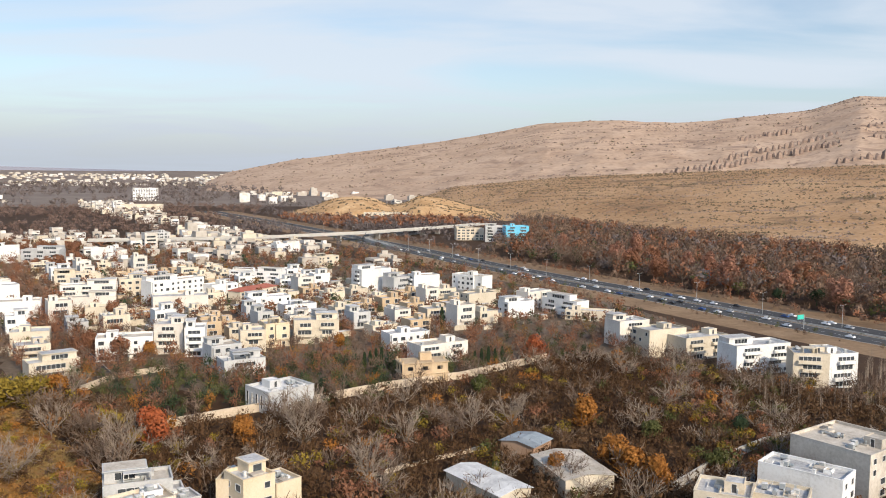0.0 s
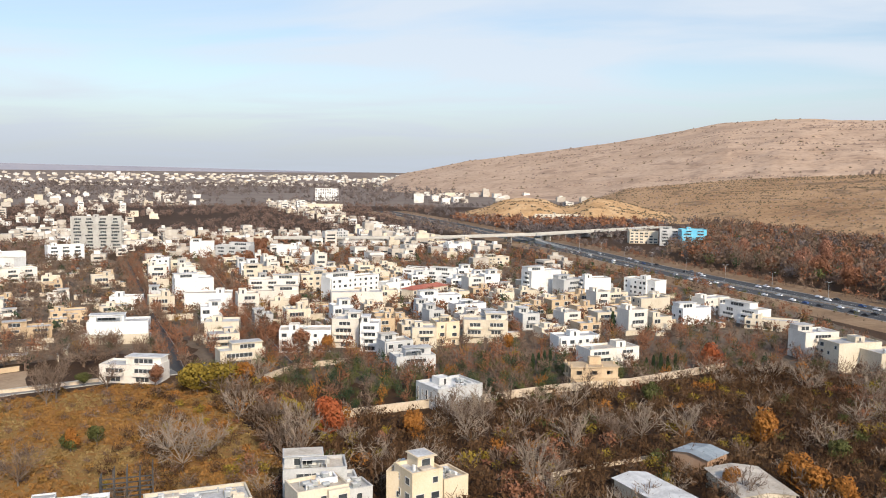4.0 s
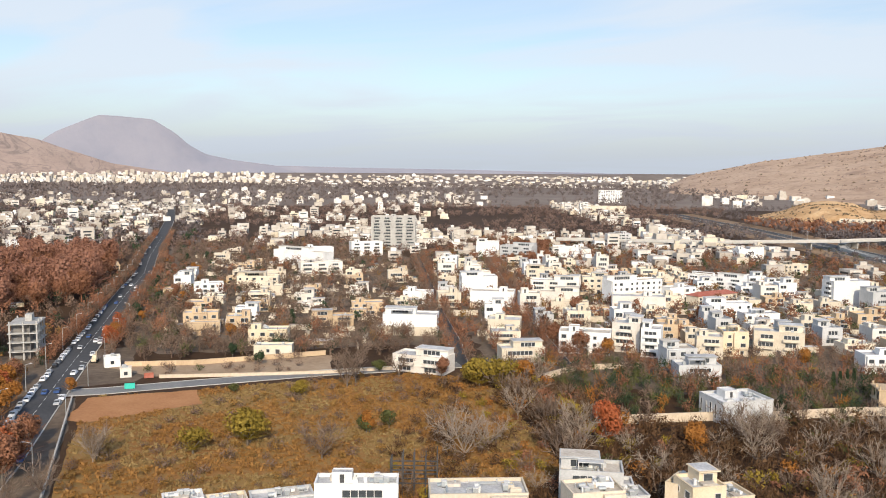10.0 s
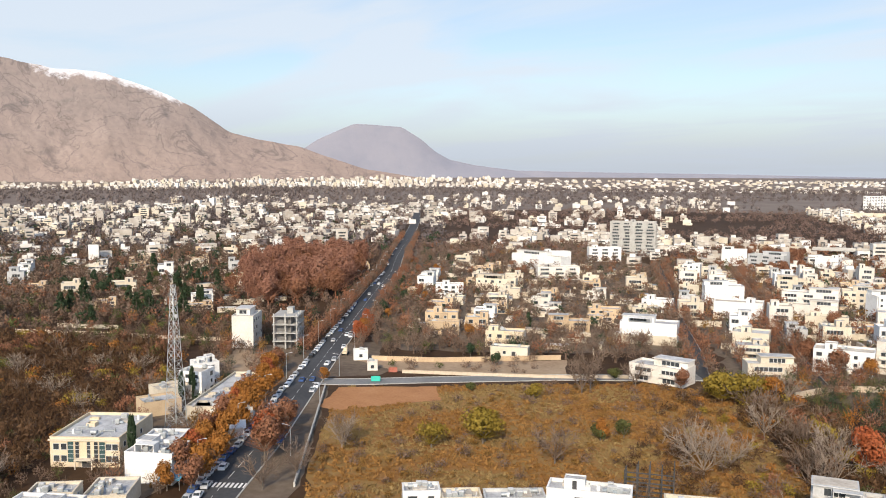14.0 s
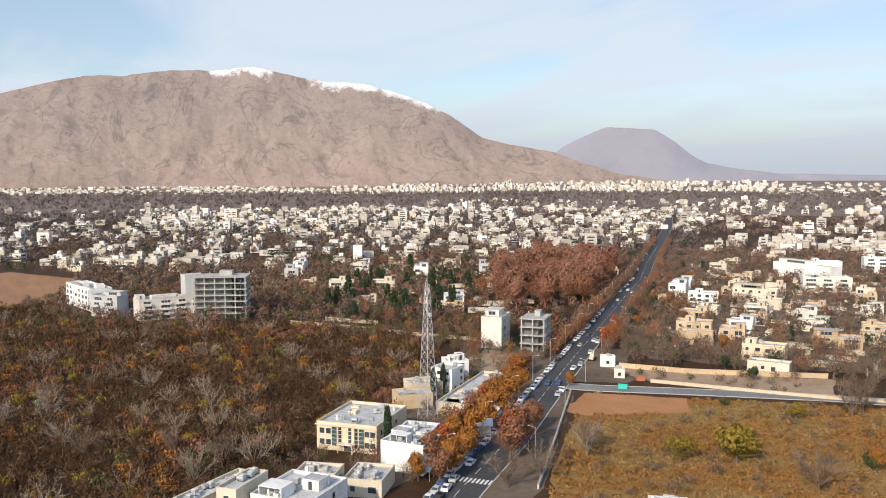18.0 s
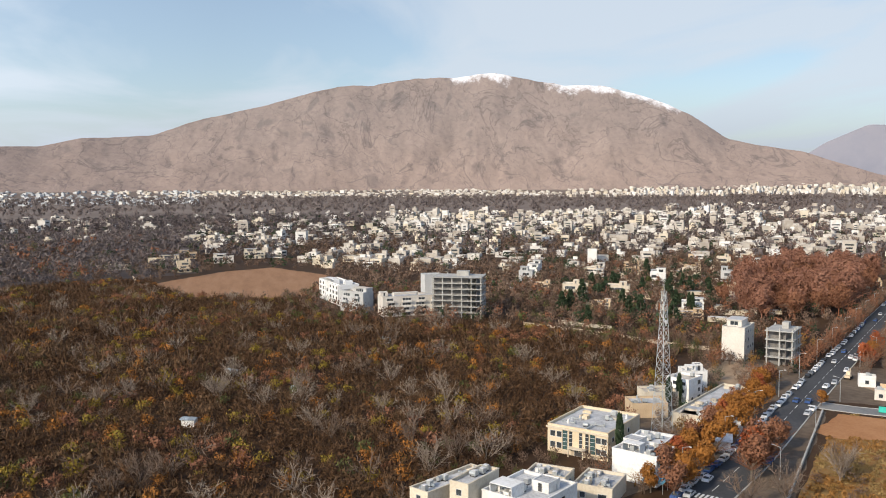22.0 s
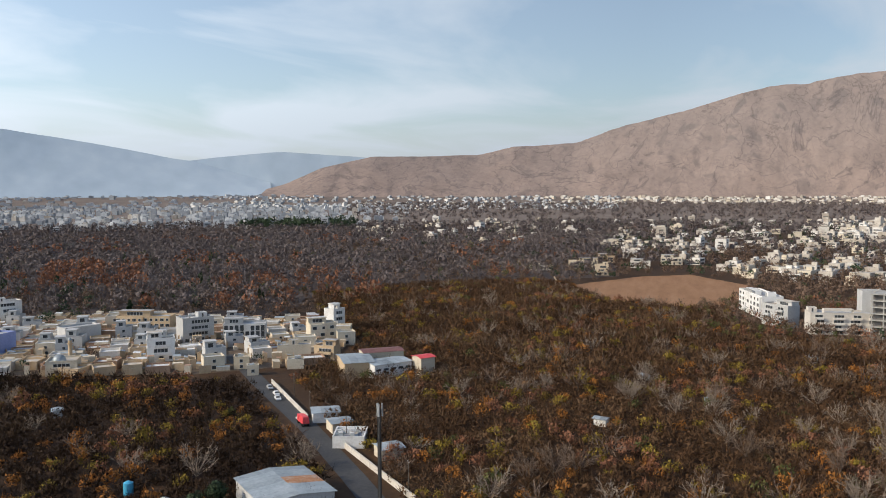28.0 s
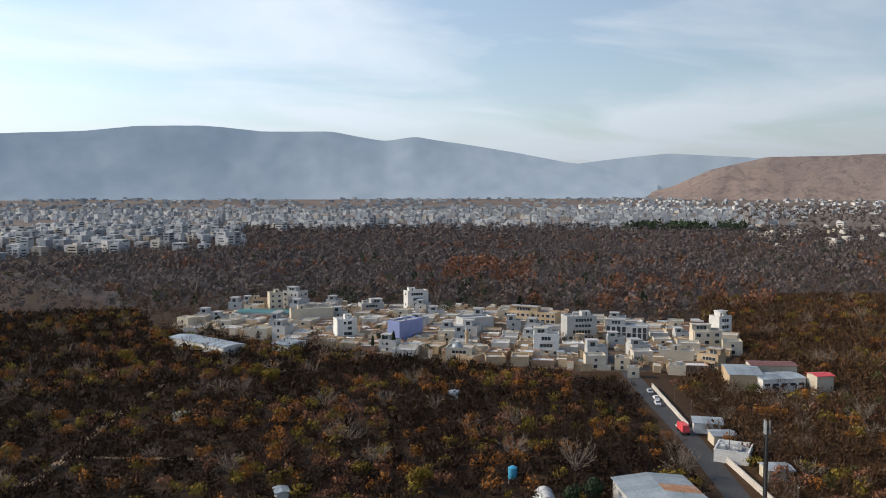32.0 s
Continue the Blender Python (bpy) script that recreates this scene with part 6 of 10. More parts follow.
claim(-359.2, -209.0, 114.4, 19.7, 10.0)
house(-365.3, -167.3, 127.9, 12.8, 8.0, 10.0, wall=CREAM,faces='fr',label='cream three-storey village house')
claim(-365.3, -167.3, 127.9, 12.8, 8.0)
house(-393.7, -167.3, 156.0, 7.8, 7.0, 13.0, faces='fr',label='white village tower house')
claim(-393.7, -167.3, 156.0, 7.8, 7.0)
house(-396.9, -188.9, 113.9, 11.4, 8.0, 6.0, wall=BRICK,faces='f',label='brown brick village house')
claim(-396.9, -188.9, 113.9, 11.4, 8.0)
house(-331.0, -167.0, 115.3, 14.4, 8.0, 6.0, wall=CREAM,faces='r',label='pale plastered village house')
claim(-331.0, -167.0, 115.3, 14.4, 8.0)
house(-335.0, -151.7, 88.2, 9.3, 7.0, 6.0, wall=TAN,faces='f',label='tan brick village house')
claim(-335.0, -151.7, 88.2, 9.3, 7.0)
house(-307.5, -174.6, 115.9, 6.0, 7.0, 5.0, wall=YELLOW,faces='f',stair=0,label='yellowish village house among garden trees')
claim(-307.5, -174.6, 115.9, 6.0, 7.0)
house(-313.3, -153.7, 114.5, 6.8, 6.0, 4.0, wall=CREAM,faces='f',stair=0,label='low pale village house')
claim(-313.3, -153.7, 114.5, 6.8, 6.0)
house(-298.2, -163.5, 118.4, 4.5, 4.0, 4.0, wall=CREAM,faces='f',stair=0,label='small gatehouse at the end of the village road')
claim(-298.2, -163.5, 118.4, 4.5, 4.0)
house(-312.3, -428.2, 130.4, 10.3, 8.0, 8.0, wall=TAN,faces='f',label='tan brick village building')
claim(-312.3, -428.2, 130.4, 10.3, 8.0)
house(-314.3, -410.2, 152.1, 7.7, 8.0, 13.0, wall=CREAM,faces='f',label='cream tower house at the village edge')
claim(-314.3, -410.2, 152.1, 7.7, 8.0)
house(-326.6, -413.6, 103.0, 12.8, 8.0, 13.0, wall=GREYWALL,faces='fr',label='pale village tower block')
claim(-326.6, -413.6, 103.0, 12.8, 8.0)
house(-295.7, -367.3, 147.6, 23.2, 8.0, 9.0, wall=CREAM,faces='r',label='cream village building with a long side')
claim(-295.7, -367.3, 147.6, 23.2, 8.0)
house(-278.0, -310.1, 152.5, 9.9, 8.0, 11.0, wall=WHITE,faces='fr',label='white narrow village building')
claim(-278.0, -310.1, 152.5, 9.9, 8.0)
house(-373.9, -353.4, 156.5, 13.5, 7.0, 13.0, faces='fl',label='white village tower house with open roof frame')
claim(-373.9, -353.4, 156.5, 13.5, 7.0)
house(-297.1, -286.6, -179.2, 16.9, 8.0, 10.0, wall=VIOLET,faces='',stair=0,label='village building painted violet blue')
claim(-297.1, -286.6, -179.2, 16.9, 8.0)
house(-352.8, -371.7, 152.1, 14.1, 8.0, 6.0, wall=GREYWALL,faces='f',label='grey village house among garden trees')
claim(-352.8, -371.7, 152.1, 14.1, 8.0)
house(-232.3, 118.1, 40.9, 10.4, 44.6, 4.0, wall=CREAM,faces='f',stair=0,roof=ROOF,label='long low row of roadside workshops with a grey roof')
claim(-232.3, 118.1, 40.9, 10.4, 44.6)
house(-196.3, 85.2, 45.7, 9.4, 16.7, 6.8, faces='fr',stair=0,roof=ROOF,label='white shop block with a cluttered grey roof')
claim(-196.3, 85.2, 45.7, 9.4, 16.7)
house(-180.8, 67.7, 50.5, 9.3, 11.4, 4.2, wall=CREAM,faces='f',stair=0,roof=ROOF,label='low roadside house with a pale grey roof')
claim(-180.8, 67.7, 50.5, 9.3, 11.4)

for x, y, rot, w, d, h, wall, what in ((-773, -99, 98, 26, 10, 7.5, YELLOW, "yellow stone farm building behind the ploughed field"), (-722, -70, 100, 11, 9, 9.0, YELLOW, "square yellow house at the ploughed field"), (-752, -137, 102, 30, 8, 4.0, CREAM, "low cream farm hall behind the orchard"),
                                       (-797, -46, 92, 18, 10, 6.0, OFFWHITE, "pale house behind the ploughed field"), (-850, -80, 95, 16, 10, 6.0, TAN, "tan brick farmhouse behind the field"), (-838, -20, 88, 20, 10, 7.0, CREAM, "cream house beyond the ploughed field"),
                                       (-905, -60, 94, 15, 10, 7.5, OFFWHITE, "pale house among the far gardens")):
    house(x, y, rot, w, d, h, wall=wall, faces="f", gap=4.5, size=(2.0, 1.5), label=what)
    claim(x, y, rot, w, d)
wall_line([(-690, -100), (-655, -92), (-600, -66)], 1.6, 0.4, GARDENWALL, "pale mud wall at the ploughed field's edge")

# ---- more houses: repeats of a few kinds, set along the street grid ----
KINDS = []
grid_rng = random.Random(21)
for k, (w, d, h, wall, faces) in enumerate(((11, 10, 7.5, WHITE, "f"), (12, 9, 5.5, CREAM, "f"), (10, 11, 9.5, OFFWHITE, "f"), (13, 10, 7, CREAM, "f"), (12, 9, 5, TAN, "f"), (13, 10, 9, WHITE, ""), (9, 9, 7, GREYWALL, "f"), (11, 8, 4.5, OFFWHITE, "f"))):
    KINDS.append((w, d, h, dict(wall=wall, faces=faces, gap=5.2, size=(2.2, 1.4), attic=False,
                                label={id(OFFWHITE): "warm white rendered flat-roofed town house", id(WHITE): "white rendered flat-roofed town house", id(CREAM): "cream rendered flat-roofed town house", id(TAN): "tan brick town house", id(GREYWALL): "grey rendered town house"}[id(wall)])))
FIRST = {}


def repeat_house(k, x, y, rot):
    w, d, h, opts = KINDS[k]
    a = radians(rot)
    x, y = x - math.cos(a) * w / 2 + math.sin(a) * d / 2, y - math.sin(a) * w / 2 - math.cos(a) * d / 2
    claim(x, y, rot, w, d)
    if k not in FIRST:
        FIRST[k] = house(x, y, rot, w, d, h, group="village houses" if k > 7 else "town houses", seed=k, **opts)
        return FIRST[k]
    stretch = random.Random(int(x * 3 + y * 5))
    return copy_thing(FIRST[k], pose(x, y, 0, 0, 0, rot) @ Matrix.Diagonal((stretch.uniform(0.85, 1.12), stretch.uniform(0.85, 1.1), stretch.uniform(0.78, 1.25), 1)))


ROADS = [(AVENUE, 12), (SIDE, 7), (STREET, 4), ([(-115.2, 291.8), (-177.9, 387.8), (-245.8, 500.5), (-307.2, 601.6)], 3.5), (HIGHWAY, 24), (VILLAGE, 6)]


def off_roads(p):
    ok = np.ones(len(p), bool)
    for pts, half in ROADS:
        ok &= road_gap(p, pts, half)
    return ok


def fill_houses(poly, spacing, rot, share, kinds, limit=400, margin=8.0):
    rng = np.random.default_rng(int(abs(poly[0][0]) + spacing))
    a = radians(rot)
    R = np.array([[math.cos(a), -math.sin(a)], [math.sin(a), math.cos(a)]])
    turned = [tuple(np.array(q) @ R) for q in poly]
    p = spots_in(turned, spacing, rng, jitter=0.13) @ R.T
    rng.shuffle(p)
    made = 0
    for q in p:
        one = q[None]
        if rng.random() > share or made >= limit or not off_roads(one)[0] or not clear(one, margin)[0]:
            continue
        repeat_house(int(rng.choice(kinds)), float(q[0]), float(q[1]), rot + float(rng.normal() * (2 if margin > 5 else 7)))
        made += 1


fill_houses([(-128, 307.2), (-160, 307.2), (-345.6, 550.4), (-294.4, 601.6), (-140.8, 614.4), (51.2, 512), (57.6, 422.4), (-6.4, 371.2), (-76.8, 352)], 20, 32, 0.8, [0, 1, 2, 3, 4, 6, 7, 1], 94)
fill_houses([(-192, 288), (-281.6, 249.6), (-422.4, 384), (-550.4, 537.6), (-384, 550.4), (-307.2, 512)], 26, 36, 0.55, [0, 1, 3, 4, 4, 1, 7], 42)
fill_houses([(-384, 230.4), (-512, 153.6), (-665.6, 166.4), (-716.8, 384), (-665.6, 537.6), (-512, 409.6)], 24, 62, 0.5, [0, 1, 4, 3, 6, 7], 42)


# ---- far town: rows of flat-roofed blocks with window strips, one heap for each quarter ----
def town(name, poly, spacing, rot, share, size, height, label, seed, mats):
    rng = np.random.default_rng(seed)
    a = radians(rot)
    R = np.array([[math.cos(a), -math.sin(a)], [math.sin(a), math.cos(a)]])
    p = spots_in([tuple(np.array(q) @ R) for q in poly], spacing, rng, jitter=0.3) @ R.T
    dens = np.array([noise.noise(Vector((q[0] * 0.004, q[1] * 0.004, seed))) for q in p]) if len(p) else np.zeros(0)
    p = p[(rng.random(len(p)) < share * np.clip(1.0 + dens * 1.6, 0, 1.6)) & off_roads(p)]
    n = len(p)
    w, d = rng.uniform(*size, n) * 0.9, rng.uniform(*size, n) * 0.9
    h = rng.uniform(*height, n) * np.where(rng.random(n) < 0.08, 1.8, 1)
    turn = a + rng.normal(size=n) * 0.1 + np.where(rng.random(n) < 0.3, math.pi / 2, 0)
    verts, faces, slots = [], [], []
    cube = [(0, 1, 5, 4), (1, 2, 6, 5), (2, 3, 7, 6), (3, 0, 4, 7), (4, 5, 6, 7)]
    corner = [(-0.5, -0.5), (0.5, -0.5), (0.5, 0.5), (-0.5, 0.5)]
    for i in range(n):
        away = math.hypot(*p[i])
        rise = max(0.0, (away - 3900) * 0.055)  # the valley's rim climbs
        ca, sa_ = math.cos(turn[i]), math.sin(turn[i])

        def block(cx, cy, ww, dd, z0, z1, side, cap):
            base = len(verts)
            for z in (z0, z1):
                for u, v in corner:
                    lx, ly = cx + u * ww, cy + v * dd
                    verts.append((p[i, 0] + lx * ca - ly * sa_, p[i, 1] + lx * sa_ + ly * ca, z + rise))
            for f in cube:
                faces.append(tuple(base + q for q in f))
                slots.append(cap if f[0] == 4 else side)
        tone = 0 if rng.random() < 0.85 else 3
        block(0, 0, w[i], d[i], -1, h[i], tone, 1)
        if rng.random() < 0.6:
            block(w[i] * rng.uniform(-0.25, 0.25), d[i] * rng.uniform(0, 0.25), w[i] * 0.4, d[i] * 0.4, h[i], h[i] + 2.6, tone, 1)
        if away < 1800 and rng.random() < 0.5:
            # a lower wing
            s = rng.choice([-1, 1])
            block(s * w[i] * 0.8, rng.uniform(-0.3, 0.3) * d[i], w[i] * 0.6, d[i] * 0.8, -1, h[i] * rng.uniform(0.4, 0.8), tone, 1)
        if away < 1900 and rng.random() < 0.8:
            for k in range(max(1, int(h[i] / 3.2))):
                for m, (fx, fy) in enumerate(((0, -0.5), (0, 0.5), (-0.5, 0), (0.5, 0))):
                    if rng.random() < 0.35:
                        continue
                    long = (w[i] if m < 2 else d[i]) * rng.uniform(0.4, 0.8)
                    block(fx * w[i], fy * d[i], long if m < 2 else 0.12, 0.12 if m < 2 else long, k * 3.2 + 0.9, k * 3.2 + 2.4, 2, 2)
    me = mesh_tris(name, verts, faces, mats, slots)
    return tagged(new(name, me), label, "town", kind="stuff")


TOWNMATS = [TOWNWHITE, ROOFWARM, GLASS, CREAM]
GREYMATS = [TOWNHAZE, ROOF, GLASS, TOWNWHITE]


def sector(a0, a1, r0, r1, n=8):
    return [az_point(a0 + (a1 - a0) * i / n, r0)[:2] for i in range(n + 1)] + [az_point(a1 + (a0 - a1) * i / n, r1)[:2] for i in range(n + 1)]


town("far_town", [(-294.4, 601.6), (-384, 576), (-537.6, 563.2), (-716.8, 793.6), (-422.4, 896), (-140.8, 844.8), (-25.6, 665.6), (-76.8, 627.2)], 21, 32, 0.55, (9, 14), (5, 9), "white and cream town houses among street trees", 13, TOWNMATS)
town("far_town", [(-665.6, 128), (-819.2, -51.2), (-1152, -76.8), (-1228.8, 384), (-1152, 716.8), (-896, 716.8), (-716.8, 563.2), (-691.2, 384)], 22, 62, 0.36, (8, 14), (5, 9), "cream and white town houses beyond the orchard", 14, TOWNMATS)
town("far_town", sector(30, 60, 819.2, 1664), 34, 36, 0.3, (9, 16), (5, 9), "pale town houses scattered among winter trees", 1, TOWNMATS)
town("far_town", [(-215, 780), (-150, 800), (-330, 1150), (-660, 1720), (-740, 1690), (-420, 1160)], 19, 32, 0.62, (9, 14), (5, 9), "white town houses along the highway", 2, TOWNMATS)
town("far_town", sector(46, 82, 1152, 1920), 27, 60, 0.42, (9, 16), (6, 12), "dense pale town quarter beyond the avenue", 3, TOWNMATS)
town("far_town", sector(76, 112, 1024, 1920), 36, 80, 0.26, (10, 17), (5, 9), "pale houses scattered along the gardens", 4, TOWNMATS)
town("far_town", sector(27, 64, 1700, 2700), 48, 40, 0.32, (11, 20), (6, 11), "pale far town quarters among gardens", 15, TOWNMATS)
town("far_town", sector(42, 66, 3950, 4720), 34, 40, 0.6, (12, 22), (7, 16), "bright far city quarter of apartment blocks", 5, TOWNMATS)
town("far_town", sector(14, 42, 3700, 4650), 42, 40, 0.5, (14, 26), (4, 8), "low pale far city quarter in the haze", 17, TOWNMATS)
town("far_town", sector(64, 100, 3900, 4400), 34, 70, 0.5, (13, 24), (4, 9), "far city quarter at the mountain's foot", 6, TOWNMATS)
town("far_town", sector(94, 122, 2950, 4450), 46, 70, 0.42, (12, 24), (5, 9), "far city quarter along the mountain's foot", 16, GREYMATS)
town("far_town", sector(108, 165, 1640, 3200), 36, 110, 0.55, (10, 19), (6, 13), "wide pale city beyond the woods", 7, GREYMATS)
town("far_town", sector(144, 170, 1040, 1720), 29, 110, 0.55, (10, 18), (8, 14), "near edge of the wide pale city", 18, GREYMATS)
town("far_town", sector(114, 170, 3200, 4600), 58, 120, 0.5, (15, 30), (5, 11), "wide pale city fading into the distance", 8, GREYMATS)
town("far_town", sector(-6, 14, 1792, 2560), 51.2, 20, 0.2, (16, 30), (8, 14), "white buildings at the foot of the hills", 9, TOWNMATS)
for k, (w, d, h, wall) in enumerate(((9, 8, 3.6, OFFWHITE), (8.5, 9, 3.1, TAN), (9, 8, 5.2, CREAM), (9, 8.5, 2.9, BRICK), (8, 8, 5.6, GREYWALL))):
    KINDS.append((w, d, h, dict(wall=wall, roof=(PALEROOF, ROOFWARM, PALEROOF, PALEROOF, ROOF)[k], faces="f" if k in (2, 4) else "", gap=6.0, size=(1.3, 1.1), stair=k == 4, attic=False, name="village_house",
                                label=("low dusty white", "low tan brick", "two-storey cream", "low brown brick", "grey rendered")[k] + " flat-roofed village house")))
VILLAGE_AREA = [(-243, -407), (-256, -343), (-275, -246), (-297, -182), (-330, -143), (-384, -154), (-422, -192), (-429, -288), (-384, -374), (-335, -448)]
fill_houses(VILLAGE_AREA, 10.2, 120, 0.93, [8, 9, 10, 11, 12, 8, 11, 9], 225, 3.6)
sheet("ground", VILLAGE_AREA, 0.04, YARD, "trodden earth between the village houses", "ground", wobble=1)


# ---- yard walls, lean-tos and stacked goods between the houses ----
def yard_clutter(name, spots, rot, label, seed, mats, long, tall):
    rng, b = np.random.default_rng(seed), Boxes()
    for x, y in spots:
        a = radians(rot + rng.choice([0, 90]) + rng.normal() * 4)
        w, d, h = rng.uniform(*long), (0.3 if rng.random() < 0.5 else rng.uniform(1.5, 3.5)), rng.uniform(*tall)
        ca, sa_ = math.cos(a), math.sin(a)
        q = [(x + u * ca - v * sa_, y + u * sa_ + v * ca) for u, v in ((-w / 2, -d / 2), (w / 2, -d / 2), (w / 2, d / 2), (-w / 2, d / 2))]
        drop = rng.uniform(0, 0.5) if d > 1 else 0
        b.add([(*p, -0.2) for p in q] + [(*p, h - (drop if k < 2 else 0)) for k, p in enumerate(q)], [(0, 1, 5, 4), (1, 2, 6, 5), (2, 3, 7, 6), (3, 0, 4, 7)], 0 if d < 1 else int(rng.integers(0, 2)))
        b.add([(*p, h - (drop if k < 2 else 0) + 0.02) for k, p in enumerate(q)], [(0, 1, 2, 3)], int(rng.integers(0, len(mats))))
    tagged(new(name, b.mesh(name, mats)), label, "walls", kind="stuff")


clutter_spots = np.random.default_rng(601)
p = spots_in(VILLAGE_AREA, 6.0, clutter_spots)
yard_clutter("yard_walls", p[off_roads(p)], 120, "yard walls, lean-tos and tin roofs between the village houses", 602, [TAN, CREAM, PALEROOF, METALROOF, BRICK], (2.0, 6.0), (1.6, 4.2))
for poly, rot, gap, seed, tag in (([(-128, 307), (-160, 307), (-345, 550), (-294, 601), (-140, 614), (51, 512), (57, 422), (-6, 371), (-76, 352)], 32, 13, 603, "between the town houses"),
                                  ([(-192, 288), (-281, 250), (-422, 384), (-550, 537), (-384, 550), (-307, 512)], 36, 17, 604, "round the villas"),
                                  ([(-384, 230), (-512, 154), (-665, 166), (-716, 384), (-665, 537), (-512, 409)], 62, 18, 605, "in the gardens beside the avenue")):
    p = spots_in(poly, gap, clutter_spots)
    yard_clutter("plot_walls", p[off_roads(p) & clear(p, 1.0)], rot, "pale plot walls and garden sheds " + tag, seed, [CREAM, GARDENWALL, ROOFWARM, PALEROOF, METALROOF], (4.0, 13.0), (1.8, 3.0))


# ---- orchards and woods ----
shrub_rng = np.random.default_rng(77)
BRUSH = [np.concatenate([fuzz(54, (0, 0, 1.9), (2.5, 2.5, 1.7), 1.5, 0.07, shrub_rng), leaves(40, (0, 0, 1.6), (3.0, 3.0, 1.8), 0.63, shrub_rng, 0.4, 0.4, stir=0.4)]) for _ in range(8)]
FARBRUSH = [np.concatenate([fuzz(26, (0, 0, 1.9), (2.5, 2.5, 1.7), 1.8, 0.14, shrub_rng), leaves(26, (0, 0, 1.6), (3.0, 3.0, 1.8), 0.85, shrub_rng, 0.4, 0.4, stir=0.4)]) for _ in range(8)]
THIN = [fan_tree(shrub_rng, 5.0, 7, 4, 2, 0.95, 0.05) for _ in range(5)]
FARTHIN = [fan_tree(shrub_rng, 5.4, 5, 3, 1, 0.95, 0.10) for _ in range(5)]
BRIGHT = [np.concatenate([leaves(80, (0, 0, 1.8), (2.5, 2.5, 1.8), 0.5, shrub_rng, 0.4, 0.5, stir=0.4), fuzz(40, (0, 0, 1.7), (2.0, 2.0, 1.5), 1.2, 0.06, shrub_rng)]) for _ in range(5)]
FARTREE = [np.concatenate([fuzz(10, (0, 0, 4.0), (2.8, 2.8, 2.8), 1.7, 0.15, shrub_rng, 0.5), leaves(30, (0, 0, 3.6), (3.4, 3.4, 3.0), 1.05, shrub_rng, 0.7, 0.6, stir=0.25)]) for _ in range(6)]
MIDTREE = [np.concatenate([fuzz(74, (0, 0, 4.2), (2.9, 2.9, 2.9), 1.7, 0.10, shrub_rng), leaves(84, (0, 0, 4.0), (3.2, 3.2, 3.0), 0.52, shrub_rng, 0.4, 0.5), twigs(6, (0, 0, 0.0), 4.5, 0.14, 0.3, shrub_rng, 1.5)]) for _ in range(6)]
FARMID = [np.concatenate([fuzz(20, (0, 0, 4.4), (2.9, 2.9, 2.9), 1.5, 0.10, shrub_rng), leaves(48, (0, 0, 4.0), (3.5, 3.5, 3.0), 0.80, shrub_rng, 0.6, 0.5, stir=0.18)]) for _ in range(6)]
DIMTREE = [np.concatenate([fuzz(6, (0, 0, 3.9), (2.8, 2.8, 2.8), 2.2, 0.3, shrub_rng), leaves(14, (0, 0, 3.6), (3.3, 3.3, 3.0), 1.7, shrub_rng, 0.6, 0.6, stir=0.25)]) for _ in range(6)]
POPLAR = [np.concatenate([leaves(30, (0, 0, 6.0), (1.5, 1.5, 5.4), 1.0, shrub_rng, 0.2), fuzz(24, (0, 0, 6.0), (1.2, 1.2, 5.0), 2.6, 0.16, shrub_rng, 2.0)]) for _ in range(4)]

FRONT = [(-76.8, 235.5), (-51.2, 250.9), (-17.9, 276.5), (10.2, 294.4), (43.5, 325.1), (66.6, 335.4), (97.3, 312.3), (128, 284.2), (158.7, 266.2), (192, 243.2), (140.8, 153.6), (84.5, 151), (38.4, 145.9), (-12.8, 140.8), (-51.2, 138.2), (-76.8, 128), (-81.9, 117.8), (-76.8, 192)]
WEST = [(-166.4, 25.6), (-225.3, 76.8), (-248.3, 107.5), (-263.7, 133.1), (-297, 151), (-335.4, 163.8), (-366.1, 156.2), (-409.6, 125.4), (-432.6, 53.8), (-476.2, 25.6), (-522.2, 28.2), (-558.1, -43.5), (-586.2, -61.4), (-646.4, -84.5), (-665.6, -115.2), (-614.4, -192), (-537.6, -243.2), (-435.2, -192), (-384, -148.5), (-335.4, -133.1), (-297, -143.4), (-192, -64), (-140.8, -38.4)]
SOUTH = [(-140.8, -58.9), (-194.6, -87), (-275.2, -148.5), (-289.3, -163.8), (-268.8, -243.2), (-245.8, -335.4), (-238.1, -407), (-268.8, -486.4), (-192, -537.6), (-25.6, -422.4), (-25.6, -256), (-89.6, -128)]


PLOUGHED = [(-559, -40), (-532, -9), (-564, 36), (-676, 47), (-746, 6), (-721, -33), (-646, -79), (-586, -58)]


def grove(name, spots, kinds, mat, label, seed, size=(0.6, 1.4)):
    me = tri_mesh(name, scattered(kinds, spots, np.random.default_rng(seed), size), mat)
    return tagged(new(name, me), label, "shrubs", kind="stuff")


def patchy(p, scale, level, seed):
    return np.array([noise.noise(Vector((q[0] * scale, q[1] * scale, seed))) for q in p]) > level


